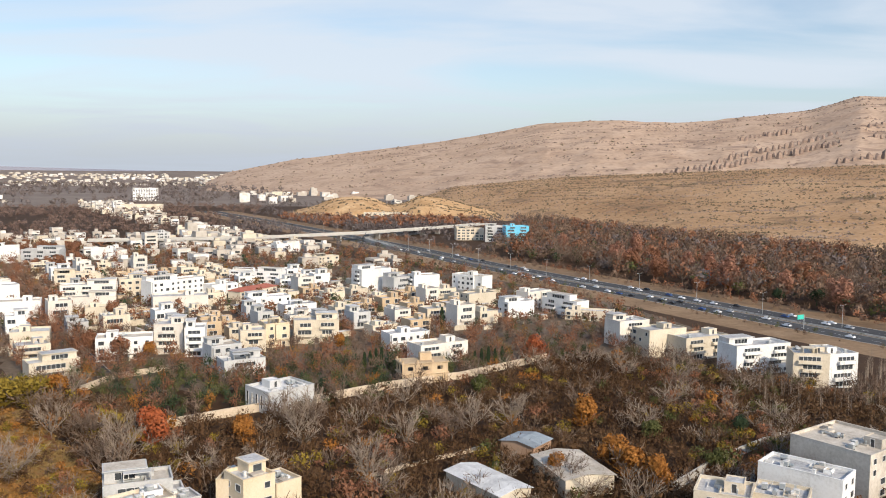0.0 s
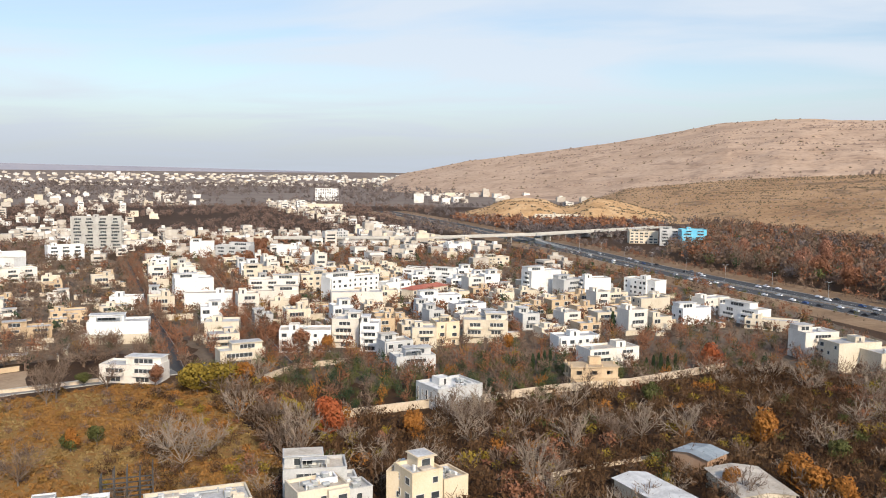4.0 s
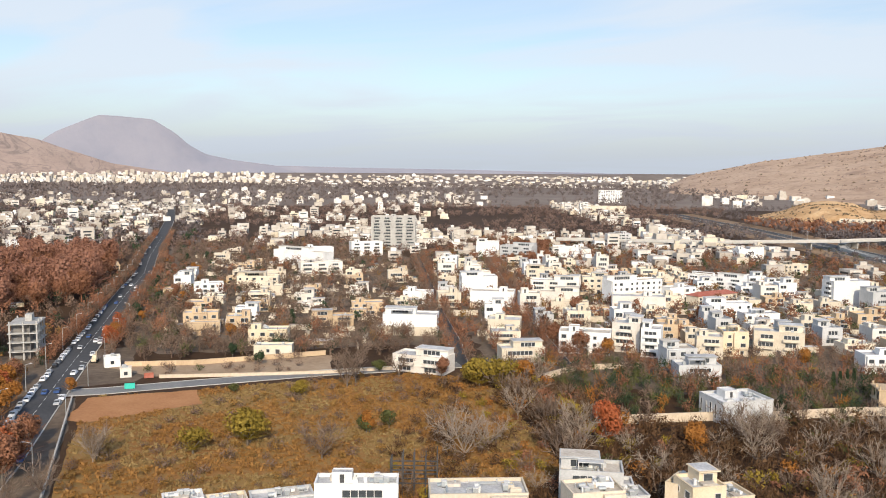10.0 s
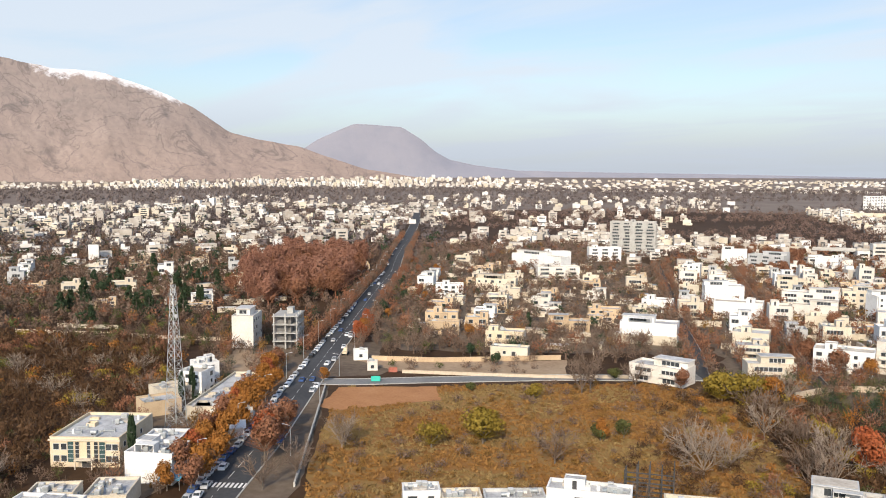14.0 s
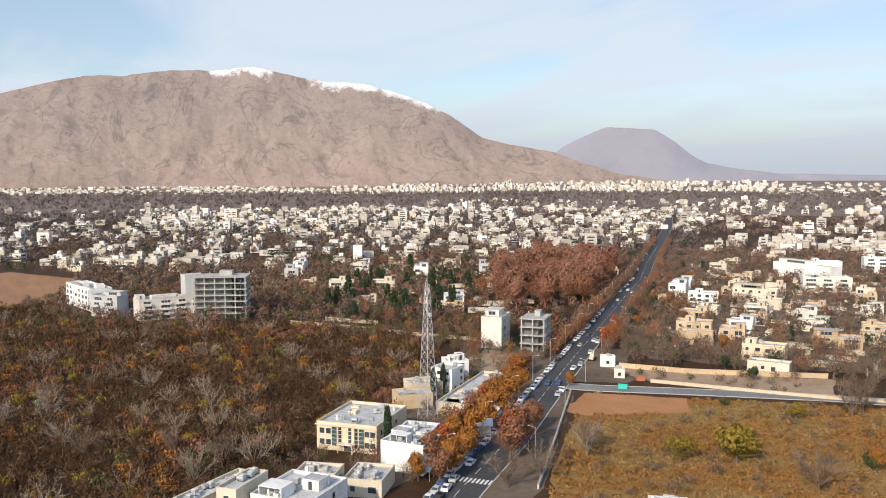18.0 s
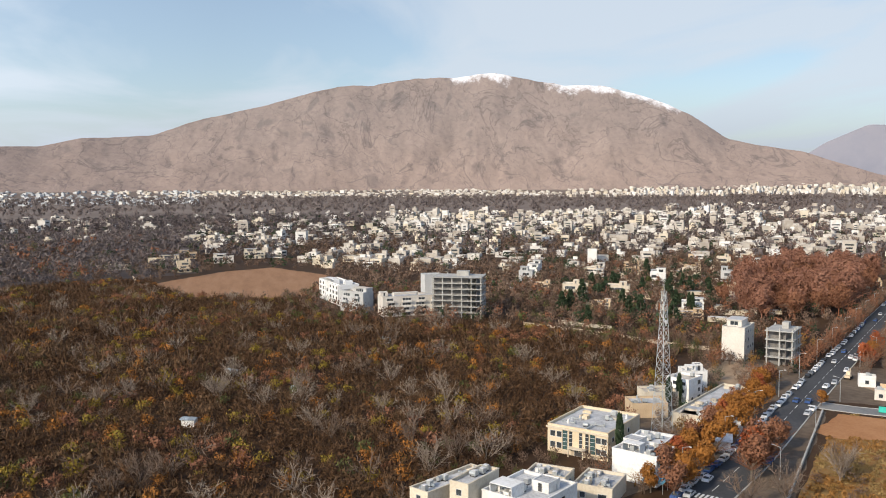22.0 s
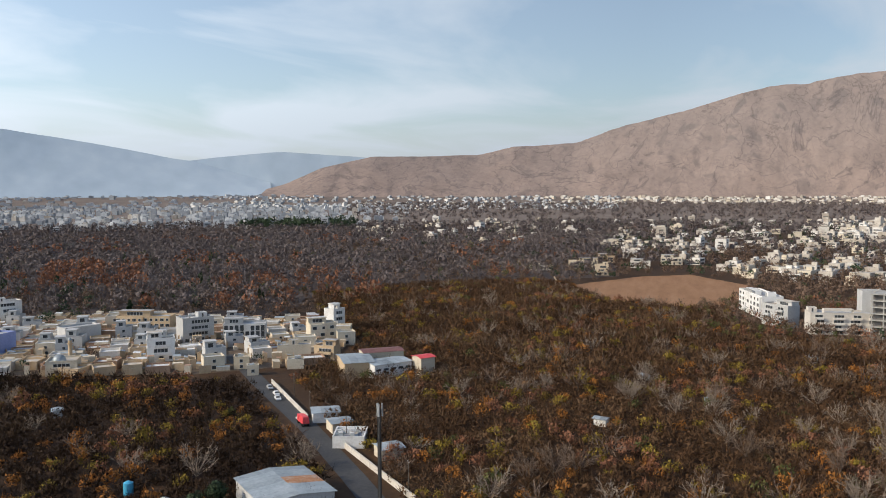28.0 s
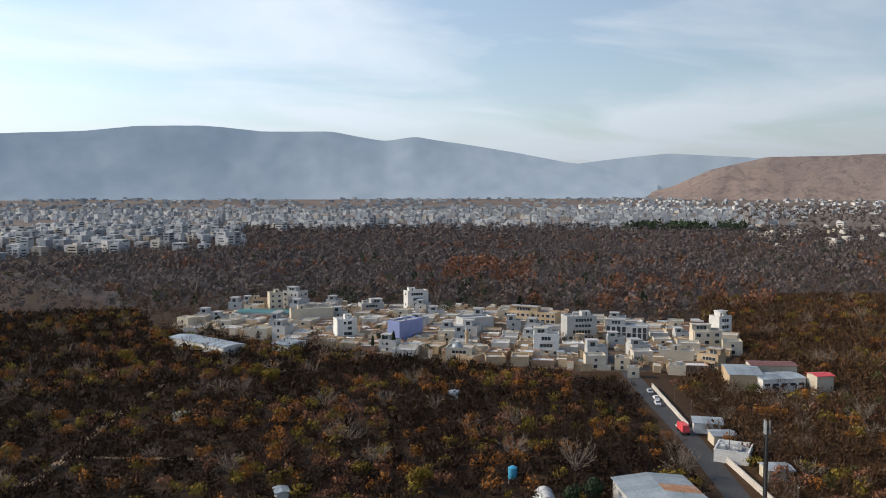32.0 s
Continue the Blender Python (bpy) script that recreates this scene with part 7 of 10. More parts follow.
def plant(poly, spacing, seed, tag, brown=None, share=(0.70, 0.17, 0.03, 0.04, 0.06), grown=1.0):
    """Orchard brush: fine plants near the open ground's rim, simpler ones past 330 metres."""
    rng = np.random.default_rng(seed)
    p = spots_in(poly, spacing, rng)
    p = p[off_roads(p) & clear(p, 1.5)]
    lot = rng.random(len(p)) * 0.8 + 0.1 + 0.55 * np.array([noise.noise(Vector((q[0] * 0.03, q[1] * 0.03, seed))) for q in p])
    rank = np.argsort(np.argsort(lot)) / len(p)
    edge = np.cumsum(share)
    far = np.hypot(p[:, 0], p[:, 1]) > 330
    size = (0.7 * grown, 1.35 * grown)
    for i, (name, kinds, coarse, mat, label) in enumerate((("orchard_brush", BRUSH, FARBRUSH, brown or BROWNLEAF, "dense brown leafless orchard brush"), ("bare_brush", THIN, FARTHIN, GREYTWIG, "grey leafless orchard trees"),
                                                          ("orange_brush", BRIGHT, BRIGHT, ORANGELEAF, "orange autumn shrubs in the orchard"), ("yellow_brush", BRIGHT, BRIGHT, YELLOWLEAF, "yellow-olive autumn shrubs in the orchard"), ("red_brush", BRIGHT, BRIGHT, REDLEAF, "red-brown autumn shrubs in the orchard"))):
        lo = edge[i - 1] if i else -9
        mine = (rank >= lo) & (rank < (edge[i] if i < 4 else 9))
        if i == 1:
            mine = np.random.default_rng(seed + 9).random(len(p)) < share[1]
        for some, pick in ((mine & ~far, kinds), (mine & far, coarse)):
            if some.any():
                grove(name, p[some], pick, mat, label + tag, seed + i, (0.8 * grown, 1.7 * grown) if i == 1 else size)


# the southern orchard's ground and brush are coloured darker to stand for shade
sheet("ground", SOUTH, 0.02, SHADEDSOIL, "damp dark soil of the orchard beside the village", "ground", wobble=1.5)
plant(FRONT, 4.3, 200, " before the garden wall", None, (0.79, 0.05, 0.03, 0.07, 0.04), 1.1)
plant(WEST, 4.4, 210, " of the wide orchard", None, (0.79, 0.03, 0.05, 0.07, 0.02), 1.12)
plant(SOUTH, 4.6, 220, " beside the village", SHADEDLEAF, (0.70, 0.015, 0.12, 0.10, 0.05), 1.1)
for poly, gap, seed, tag in ((FRONT, 15, 250, "before the garden wall"), (WEST, 31, 251, "standing out of the wide orchard"), (SOUTH, 36, 252, "beside the village")):
    p = spots_in(poly, gap, np.random.default_rng(seed))
    p = p[off_roads(p) & clear(p, 3.0) & patchy(p, 0.02, -0.12, seed)]
    tall = [fan_tree(shrub_rng, 7.6, 11, 5, 3, 1.1, 0.06) for _ in range(4)]
    grove("bare_trees", p, tall, PALEBARK, "pale leafless trees " + tag, seed, (0.65, 1.2))


for poly, gap, seed, tag in ((FRONT, 11, 260, "before the garden wall"), (WEST, 19, 261, "in the wide orchard")):
    p = spots_in(poly, gap, np.random.default_rng(seed))
    p = p[off_roads(p) & clear(p, 2.0) & patchy(p, 0.025, 0.02, seed)]
    grove("olive_brush", p, BRIGHT, OLIVELEAF, "dark olive green bushes " + tag, seed, (0.6, 1.5))
GAP = [(-76.8, 192), (-94.7, 215), (-135.7, 263.7), (-151, 273.9), (-117.8, 271.4), (-81.9, 238.1), (-76.8, 235.5)]
plant(GAP, 4.2, 230, " between the field and the villas", None, (0.62, 0.12, 0.08, 0.09, 0.09), 1.3)
plant([(-77, 121), (-79, 192), (-95, 214), (-134, 262), (-150, 250), (-128, 200), (-112, 165), (-106, 116)], 6.2, 235, " at the field's edge", None, (0.6, 0.1, 0.08, 0.14, 0.08), 0.85)
TUFT = [np.concatenate([twigs(17, (0, 0, 0.0), 1.3, 0.06, 1.3, shrub_rng, 0.6), leaves(14, (0, 0, 0.35), (1.1, 1.1, 0.3), 0.5, shrub_rng, 0.1)]) for _ in range(6)]
grass_rng = np.random.default_rng(240)
tufts = spots_in(FIELD, 1.9, grass_rng)
tufts = tufts[off_roads(tufts) & clear(tufts, 0.5) & ~inside(tufts, [(-231.7, 174.1), (-209.9, 199.7), (-195.8, 188.2), (-209.9, 156.2), (-216.3, 154.9)])]
dry = patchy(tufts, 0.045, -0.15, 6)
grove("grass_tufts", tufts[dry], TUFT, ORANGEGRASS, "dry orange-brown grass tufts of the field", 241, (0.6, 1.3))
grove("grass_tufts", tufts[~dry], TUFT, STRAW, "pale straw grass tufts of the field", 242, (0.6, 1.2))
bush = spots_in(FIELD, 6.5, grass_rng)
bush = bush[off_roads(bush) & clear(bush, 1.5) & ~inside(bush, [(-231.7, 174.1), (-209.9, 199.7), (-192, 188.2), (-206.1, 153.6), (-216.3, 152.3)]) & (bush[:, 0] > -192)]
grove("field_brush", bush[::2], BRUSH, GARDENBROWN, "brown leafless shrubs dotted over the field", 243, (0.35, 0.95))
bush = spots_in(FIELD, 9, grass_rng)
bush = bush[off_roads(bush) & clear(bush, 1.5) & (bush[:, 0] > -186)]
grove("field_brush", bush, BRIGHT, OCHRELEAF, "ochre shrubs dotted over the field", 244, (0.4, 0.8))


def wood(name, poly, spacing, kinds, mat, label, seed, size=(0.8, 1.4), level=-9.0, scale=0.01):
    rng = np.random.default_rng(seed)
    p = spots_in(poly, spacing, rng)
    p = p[off_roads(p) & clear(p, 2.0)]
    if level > -5:
        p = p[patchy(p, scale, level, seed)]
    far = np.hypot(p[:, 0], p[:, 1]) > 400
    if kinds is MIDTREE and far.any() and not far.all():
        grove(name, p[far], FARMID, mat, label + ", farther off", seed, size)
        p = p[~far]
    elif kinds is MIDTREE and far.all():
        kinds = FARMID
    elif kinds is FARTREE and (np.hypot(p[:, 0], p[:, 1]) < 760).any():
        near = np.hypot(p[:, 0], p[:, 1]) < 760
        grove(name, p[near], FARMID, mat, label + ", on the near side", seed, size)
        p = p[~near]
        if not len(p):
            return None
    elif kinds is FARTREE and np.hypot(p[:, 0], p[:, 1]).mean() > 1150:
        kinds = DIMTREE
    return grove(name, p, kinds, mat, label, seed, size)


WOODS = [(-665.6, -115.2), (-614.4, -192), (-537.6, -243.2), (-441.6, -220), (-425, -290), (-384, -384), (-335.4, -450), (-268.8, -480), (-307.2, -793.6), (-896, -972.8), (-1216, -614.4), (-1228.8, -102.4), (-819.2, -64), (-716.8, -51.2)]
sheet("ground", WOODS, 0.02, LITTER, "grey leaf litter under the winter woods", "ground", wobble=3)
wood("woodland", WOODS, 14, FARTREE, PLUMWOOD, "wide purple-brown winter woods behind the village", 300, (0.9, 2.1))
wood("woodland", WOODS, 22, FARTREE, HAZEWOOD, "grey leafless trees in the woods behind the village", 320, (1.1, 2.1), level=-0.1, scale=0.012)
wood("woodland", WOODS, 20, FARTREE, REDLEAF, "red-brown trees in the woods", 301, (1.2, 2.2), level=0.24, scale=0.012)
wood("woodland", WOODS, 30, POPLAR, HAZEWOOD, "grey leafless poplars in the woods", 321, (0.8, 1.5), level=0.0)
wood("woodland", WOODS, 24, FARTREE, OLIVELEAF, "olive green trees in the woods", 302, level=0.12)
wood("woodland", sector(111.5, 119, 1600, 1800), 17, FARTREE, GREENLEAF, "dark stand of evergreens before the far city", 322, (1.9, 2.8))
wood("woodland", sector(125, 131, 640, 860), 13, FARTREE, REDLEAF, "rust-red patch of trees in the woods", 323, (1.4, 2.4), level=-0.2, scale=0.02)
wood("woodland", sector(110, 121, 540, 700), 15, FARTREE, REDLEAF, "rust-red trees in the woods beyond the village", 329, (1.2, 2.2), level=0.05, scale=0.02)
wood("woodland", sector(119, 140, 520, 900), 30, POPLAR, GREENLEAF, "dark cypresses dotted in the woods", 334, (0.9, 1.6), level=0.15, scale=0.015)
wood("woodland", sector(128, 141, 480, 640), 14, FARTREE, GREENLEAF, "dark evergreen clumps behind the village", 335, (1.0, 1.8), level=0.1, scale=0.02)
wood("woodland", [(-268, -480), (-192, -538), (-60, -430), (60, -560), (-60, -1150), (-520, -1350), (-900, -1000), (-307, -794)], 14, FARTREE, PLUMWOOD, "winter woods south of the village", 316)
wood("woodland", sector(92, 146, 1216, 1800), 19, FARTREE, PLUMWOOD, "winter woods before the far city", 303, (1.1, 1.9))
wood("woodland", sector(55, 112, 1920, 3900), 50, FARTREE, HAZEWOOD, "broad far belt of winter gardens", 304, (2.0, 3.0))
wood("woodland", sector(12, 58, 716.8, 1750), 19, FARTREE, RUSSETWOOD, "russet winter gardens between the town quarters", 305, (1.0, 1.7), level=-0.2, scale=0.006)
wood("woodland", sector(10, 60, 1750, 2700), 42, FARTREE, HAZEWOOD, "far winter gardens between the town quarters", 315, (1.6, 2.5), level=-0.25, scale=0.004)
wood("woodland", sector(10, 60, 2700, 3950), 58, FARTREE, HAZEWOOD, "far dark belt of winter gardens", 324, (2.4, 3.4))
wood("woodland", sector(-30, 14, 716.8, 1920), 18.5, FARTREE, PLUMWOOD, "brown trees along the foot of the hills", 306, (0.9, 1.5), level=-0.05)
wood("woodland", sector(-3, 11, 1090, 1275), 15, FARTREE, REDLEAF, "red-brown trees below the dug earth", 336, (1.2, 2.2))
wood("woodland", sector(-3, 14, 950, 1275), 17, FARTREE, PLUMWOOD, "dark winter trees behind the overpass", 337, (1.2, 2.0))
BANK = [(236.8, 384), (192, 476.2), (147.2, 563.2), (89.6, 665.6), (38.4, 768), (60, 900), az_point(-5, 1290)[:2], az_point(-10, 1165)[:2], az_point(-16, 1015)[:2], az_point(-22, 915)[:2], az_point(-28, 860)[:2], az_point(-37, 850)[:2], (400, 520)]
wood("woodland", BANK, 11.5, MIDTREE, GARDENBROWN, "band of grey-brown trees between the highway and the hill", 307, (1.0, 2.3))
wood("woodland", BANK, 19, MIDTREE, REDLEAF, "rust-brown trees between the highway and the hill", 325, (1.5, 2.6), level=-0.05, scale=0.02)
wood("woodland", BANK, 42, MIDTREE, GREENLEAF, "dark evergreens between the highway and the hill", 327, (1.0, 2.0))
wood("woodland", BANK, 26, MIDTREE, PLUMWOOD, "dark purple-brown trees between the highway and the hill", 328, (1.2, 2.4))
wood("woodland", BANK, 30, MIDTREE, OLIVELEAF, "olive trees between the highway and the hill", 326, (0.9, 1.6))
wood("woodland", sector(46, 100, 819.2, 1920), 18, FARTREE, PLUMWOOD, "brown trees between scattered houses", 308, (1.0, 1.8), level=-0.25)
wood("woodland", sector(46, 100, 700, 1900), 44, FARTREE, GREENLEAF, "dark evergreens between the scattered houses", 338, (1.0, 1.8), level=-0.1)
wood("woodland", [(-462, 128), (-480, 110), (-560, 58), (-700, 58), (-720, 240), (-560, 230), (-470, 160)], 10, FARTREE, GARDENBROWN, "brown trees behind the white apartment buildings", 339, (0.8, 1.5))
TOWN = [(-77, 284), (-145, 288), (-384, 614), (-422, 819), (-141, 845), (77, 538), (128, 346), (64, 335), (13, 307)]
GARDENS = [(-151, 274), (-118, 272), (-82, 240), (-51, 255), (-18, 281), (10, 299), (43, 330), (66, 340), (60, 352), (13, 335), (-40, 318), (-77, 310), (-135, 305)]
VILLAS = [(-166, 289), (-262, 230), (-448, 397), (-640, 589), (-512, 717), (-333, 538)]
ROADSIDE = [(-170, 62), (-225, 92), (-265, 142), (-300, 162), (-366, 168), (-422, 170), (-326, 256), (-290, 218), (-262, 190), (-200, 128)]
BESIDE = [(-326, 256), (-422, 166), (-666, 154), (-794, 384), (-614, 512), (-486, 397)]
for poly, where, rows in ((TOWN, "among the houses", ((9.5, GARDENBROWN, "brown garden trees", 0.95), (13, REDLEAF, "rust-brown street trees", 1.15), (24, OCHRELEAF, "ochre street trees", 0.9), (19, OLIVELEAF, "olive trees", 0.8), (25, GREENLEAF, "dark green trees", 0.9))),
                          (GARDENS, "behind the garden wall", ((11, GARDENBROWN, "brown garden trees", 1.0), (7.5, OLIVELEAF, "olive green shrubs", 0.75), (9, GREENLEAF, "dark green shrubs", 0.8), (17, REDLEAF, "rust-brown trees", 1.0), (19, ORANGELEAF, "orange trees", 0.8))),
                          (VILLAS, "among the villas", ((8.5, GARDENBROWN, "brown garden trees", 1.05), (13, GREYTWIG, "grey leafless trees", 1.1), (25, REDLEAF, "rust-brown trees", 1.2), (22, GREENLEAF, "dark green trees", 1.0), (36, OCHRELEAF, "ochre trees", 0.9))),
                          (ROADSIDE, "in the roadside yards", ((10, GARDENBROWN, "brown trees", 0.9), (16, OCHRELEAF, "ochre trees", 0.9), (19, REDLEAF, "rust-brown trees", 1.0), (20, GREENLEAF, "dark green trees", 0.9))),
                          (BESIDE, "beside the avenue", ((9.5, GARDENBROWN, "brown garden trees", 1.1), (21, REDLEAF, "rust-brown trees", 1.2), (24, GREENLEAF, "dark green trees", 1.1)))):
    for i, (gap, mat, what, big) in enumerate(rows):
        wood("street_trees", poly, gap, MIDTREE, mat, what + " " + where, 340 + i, (0.55 * big, 1.1 * big))
row_rng = np.random.default_rng(360)
for pts, half in ((STREET, 3.5), (ROADS[3][0], 3.2), (AVENUE[5:10], 8.4), (AVENUE[4:9], 10.5)):
    row = []
    for (x0, y0), (x1, y1) in zip(pts, pts[1:]):
        length = math.hypot(x1 - x0, y1 - y0)
        for k in range(int(length / 6.5)):
            for s in (-1, 1):
                q = k * 6.5 + row_rng.uniform(-1.5, 1.5)
                row.append((x0 + (x1 - x0) * q / length - s * (y1 - y0) / length * half, y0 + (y1 - y0) * q / length + s * (x1 - x0) / length * half))
    row = np.array(row)
    red = row_rng.random(len(row)) < 0.45
    grove("street_trees", row[red], MIDTREE, REDLEAF, "rust-brown trees lining a street", 361, (0.8, 1.3))
    grove("street_trees", row[~red], MIDTREE, GARDENBROWN, "brown trees lining a street", 362, (0.8, 1.3))
belt = spots_in(sector(58, 116, 440, 1100, 14), 12.5, np.random.default_rng(330))
belt = belt[off_roads(belt) & clear(belt, 2.0) & ~inside(belt, PLOUGHED) & ~inside(belt, WEST) & ~inside(belt, VILLAGE_AREA) & patchy(belt, 0.008, -0.22, 4)]
grove("woodland", belt, FARMID, GARDENBROWN, "brown winter gardens round the ploughed field", 331, (0.8, 1.4))
belt = spots_in(sector(60, 112, 430, 1400, 14), 38, np.random.default_rng(332))
belt = belt[off_roads(belt) & clear(belt, 2.0) & ~inside(belt, PLOUGHED) & ~inside(belt, WEST)]
grove("woodland", belt, FARTREE, GREENLEAF, "dark evergreens dotted among the houses", 333, (0.8, 1.4))
wood("street_trees", VILLAGE_AREA, 17, FARMID, GARDENBROWN, "brown yard trees between the village houses", 370, (0.5, 0.85))
wood("street_trees", VILLAGE_AREA, 38, FARMID, GREENLEAF, "dark green yard trees in the village", 371, (0.6, 0.9))
belt = spots_in(sector(116, 152, 400, 640, 14), 9, np.random.default_rng(372))
belt = belt[off_roads(belt) & clear(belt, 2.0) & ~inside(belt, VILLAGE_AREA) & ~inside(belt, SOUTH) & ~inside(belt, WEST)]
grove("woodland", belt, FARMID, GARDENBROWN, "brown winter trees round the back of the village", 373, (0.6, 1.4))
grove("woodland", belt[::9], FARMID, GREENLEAF, "dark evergreens behind the village", 374, (0.8, 1.5))
# young poplars and garden trees before the highway houses
SAPLING = [np.concatenate([twigs(5, (0, 0, 0), 11.0, 0.09, 0.05, shrub_rng, 2.5), fuzz(30, (0, 0, 6.0), (0.9, 0.9, 4.2), 1.5, 0.03, shrub_rng, 1.2)]) for _ in range(4)]
wood("poplar_saplings", [(94.2, 252.0), (135.8, 256.1), (168.6, 319.8), (115.5, 305.6)], 5.2, SAPLING, PALEBARK, "thin leafless poplars in rows below the highway houses", 380, (0.6, 1.05))
wood("street_trees", [(66.9, 329.0), (100.1, 287.1), (136.8, 257.9), (153.0, 289.5), (108.6, 312.3), (73.4, 356.4)], 6.5, MIDTREE, GARDENBROWN, "brown garden trees before the highway houses", 381, (0.6, 1.15))
wood("street_trees", [(66.9, 329.0), (100.1, 287.1), (136.8, 257.9), (153.0, 289.5), (108.6, 312.3), (73.4, 356.4)], 17, MIDTREE, OLIVELEAF, "olive trees before the highway houses", 382, (0.5, 0.9))
verge_rng = np.random.default_rng(383)
for off, mat, what in ((22.5, OLIVELEAF, "olive shrubs"), (28.5, GARDENBROWN, "brown shrubs"), (-23.0, GARDENBROWN, "brown trees"), (-28.0, REDLEAF, "rust-brown trees"), (-32.0, GARDENBROWN, "brown trees"), (0.9, OLIVELEAF, "low olive hedge plants")):
    row = []
    for (x0, y0), (x1, y1) in zip(HIGHWAY[:7], HIGHWAY[1:8]):
        length = math.hypot(x1 - x0, y1 - y0)
        for k in range(int(length / (6 if abs(off) > 1 else 3))):
            q, o = (k + verge_rng.uniform(0, 1)) * (6 if abs(off) > 1 else 3), -off + verge_rng.uniform(-2.5, 2.5) * (abs(off) > 1)
            if verge_rng.random() < (0.75 if off < 0 else 0.6):
                row.append((x0 + (x1 - x0) * q / length - (y1 - y0) / length * o * -1, y0 + (y1 - y0) * q / length + (x1 - x0) / length * o * -1))
    row = np.array(row)
    row = row[clear(row, 2.0)]
    grove("verge_shrubs", row, FARMID, mat, what + " along the highway", 384 + int(abs(off)), (0.25, 0.6) if off > 1 else (0.5, 1.1) if off < 0 else (0.12, 0.22))
LOT = [(-236, 206), (-222, 216), (-190, 243), (-205, 264), (-224, 242), (-240, 222), (-256, 208)]
wood("street_trees", LOT, 6.5, BRUSH, GARDENBROWN, "brown shrubs in the lot behind the roadside wall", 393, (0.5, 1.0), level=-0.15, scale=0.05)
wood("street_trees", LOT, 12, BRIGHT, OLIVELEAF, "olive shrubs in the lot behind the roadside wall", 394, (0.5, 1.1), level=0.0, scale=0.05)
wood("street_trees", [(-205, 268), (-262, 214), (-275, 232), (-222, 290)], 9, MIDTREE, GARDENBROWN, "bare trees behind the tan garden wall", 395, (0.5, 1.0))
wood("street_trees", [(-205, 268), (-262, 214), (-275, 232), (-222, 290)], 17, MIDTREE, OLIVELEAF, "olive trees behind the tan garden wall", 396, (0.5, 0.9))
EDGE = [(-268, 226), (-290, 229), (-448, 388), (-480, 425), (-430, 420), (-320, 305), (-262, 245)]
wood("street_trees", EDGE, 6.5, MIDTREE, GARDENBROWN, "brown trees between the avenue and the villas", 390, (0.55, 1.1))
wood("street_trees", EDGE, 14, MIDTREE, OLIVELEAF, "olive trees between the avenue and the villas", 391, (0.5, 0.9))
wood("street_trees", EDGE, 19, MIDTREE, REDLEAF, "rust-brown trees between the avenue and the villas", 392, (0.7, 1.3))

# ---- single trees ----
tree("rust0", -74.3, 215.5, 1.49, "rust-red autumn tree at the garden wall")
tree("yellow0", -131.5, 251.2, 2.09, "yellow-olive autumn tree by the villas")
tree("yellow1", -124.2, 252.3, 2.25, "yellow-olive autumn tree by the villas")
tree("orange2", -118.7, 257.5, 1.43, "orange autumn tree by the villas")
tree("orange0", 39.7, 235.4, 1.62, "tall orange autumn tree among bare shrubs")
tree("orange1", 41.5, 203.8, 1.43, "orange-brown autumn tree by the farm sheds")
tree("orange2", 44.0, 194.8, 1.43, "orange-brown autumn tree by the farm sheds")
tree("orange0", 50.2, 191.4, 1.30, "orange-brown autumn tree by the lane")
tree("rust1", 36.5, 327.5, 1.30, "dark red autumn tree at the wall's end")
tree("orange1", -52.3, 221.1, 1.30, "brown-orange tree before the garden wall")
tree("olive0", 12.8, 275.8, 1.49, "dark olive bush in the orchard")
tree("green0", 83.5, 233.5, 0.92, "dark green evergreen bush in the orchard")
tree("olive1", 56.9, 227.5, 1.26, "olive green bush in the orchard")
tree("olive2", 67.7, 205.8, 1.26, "olive green shrub along the lane")
tree("green1", -37.9, 273.5, 0.92, "dark green tree behind the wall")
tree("orange2", 27.5, 196.8, 1.04, "orange shrub between farm sheds")
tree("yellow2", -156.4, 167.1, 1.93, "yellow-olive shrub in the fallow field")
tree("yellow0", -155.7, 165.5, 2.01, "spreading yellow-olive shrub in the field")
tree("yellow1", -162.9, 153.1, 1.45, "yellow shrub in the field")
tree("olive0", -135.4, 191.1, 1.15, "olive shrub in the field")
tree("olive1", -132.2, 197.6, 1.03, "olive shrub in the field")
tree("orange0", -134.7, 191.5, 0.91, "small orange shrub in the field")
tree("yellow2", -175.9, 211.4, 1.13, "yellow shrub at the field's edge")
tree("olive2", -196.3, 202.7, 0.80, "dark olive shrub by the road")
tree("grey0", -170.9, 234.8, 1.38, "large grey leafless tree beside the road")
tree("grey1", -168.9, 227.3, 1.20, "large grey leafless tree beside the road")
tree("bare0", -177.8, 134.6, 0.83, "pale leafless tree in the field")
tree("grey2", -131.4, 166.2, 1.06, "grey leafless tree in the field")
tree("bare1", -100.8, 184.9, 1.15, "pale leafless tree before the houses")
tree("bare2", -109.4, 192.9, 1.01, "pale leafless tree before the houses")
tree("bare0", -104.8, 224.9, 0.92, "pale leafless tree in the orchard")
tree("bare1", -76.3, 201.4, 1.06, "pale leafless tree in the orchard")
tree("grey0", -82.7, 201.5, 1.01, "grey leafless tree in the orchard")
tree("bare2", -38.9, 227.4, 0.92, "pale leafless tree before the garden wall")
tree("grey1", -41.4, 231.3, 0.92, "grey leafless tree before the garden wall")
tree("bare0", -9.2, 219.0, 1.01, "pale leafless tree in the orchard")
tree("bare1", 8.7, 235.8, 1.01, "pale leafless tree in the orchard")
tree("bare2", 19.9, 236.2, 1.06, "pale leafless tree in the orchard")
tree("grey2", 3.1, 228.0, 0.92, "grey leafless tree in the orchard")
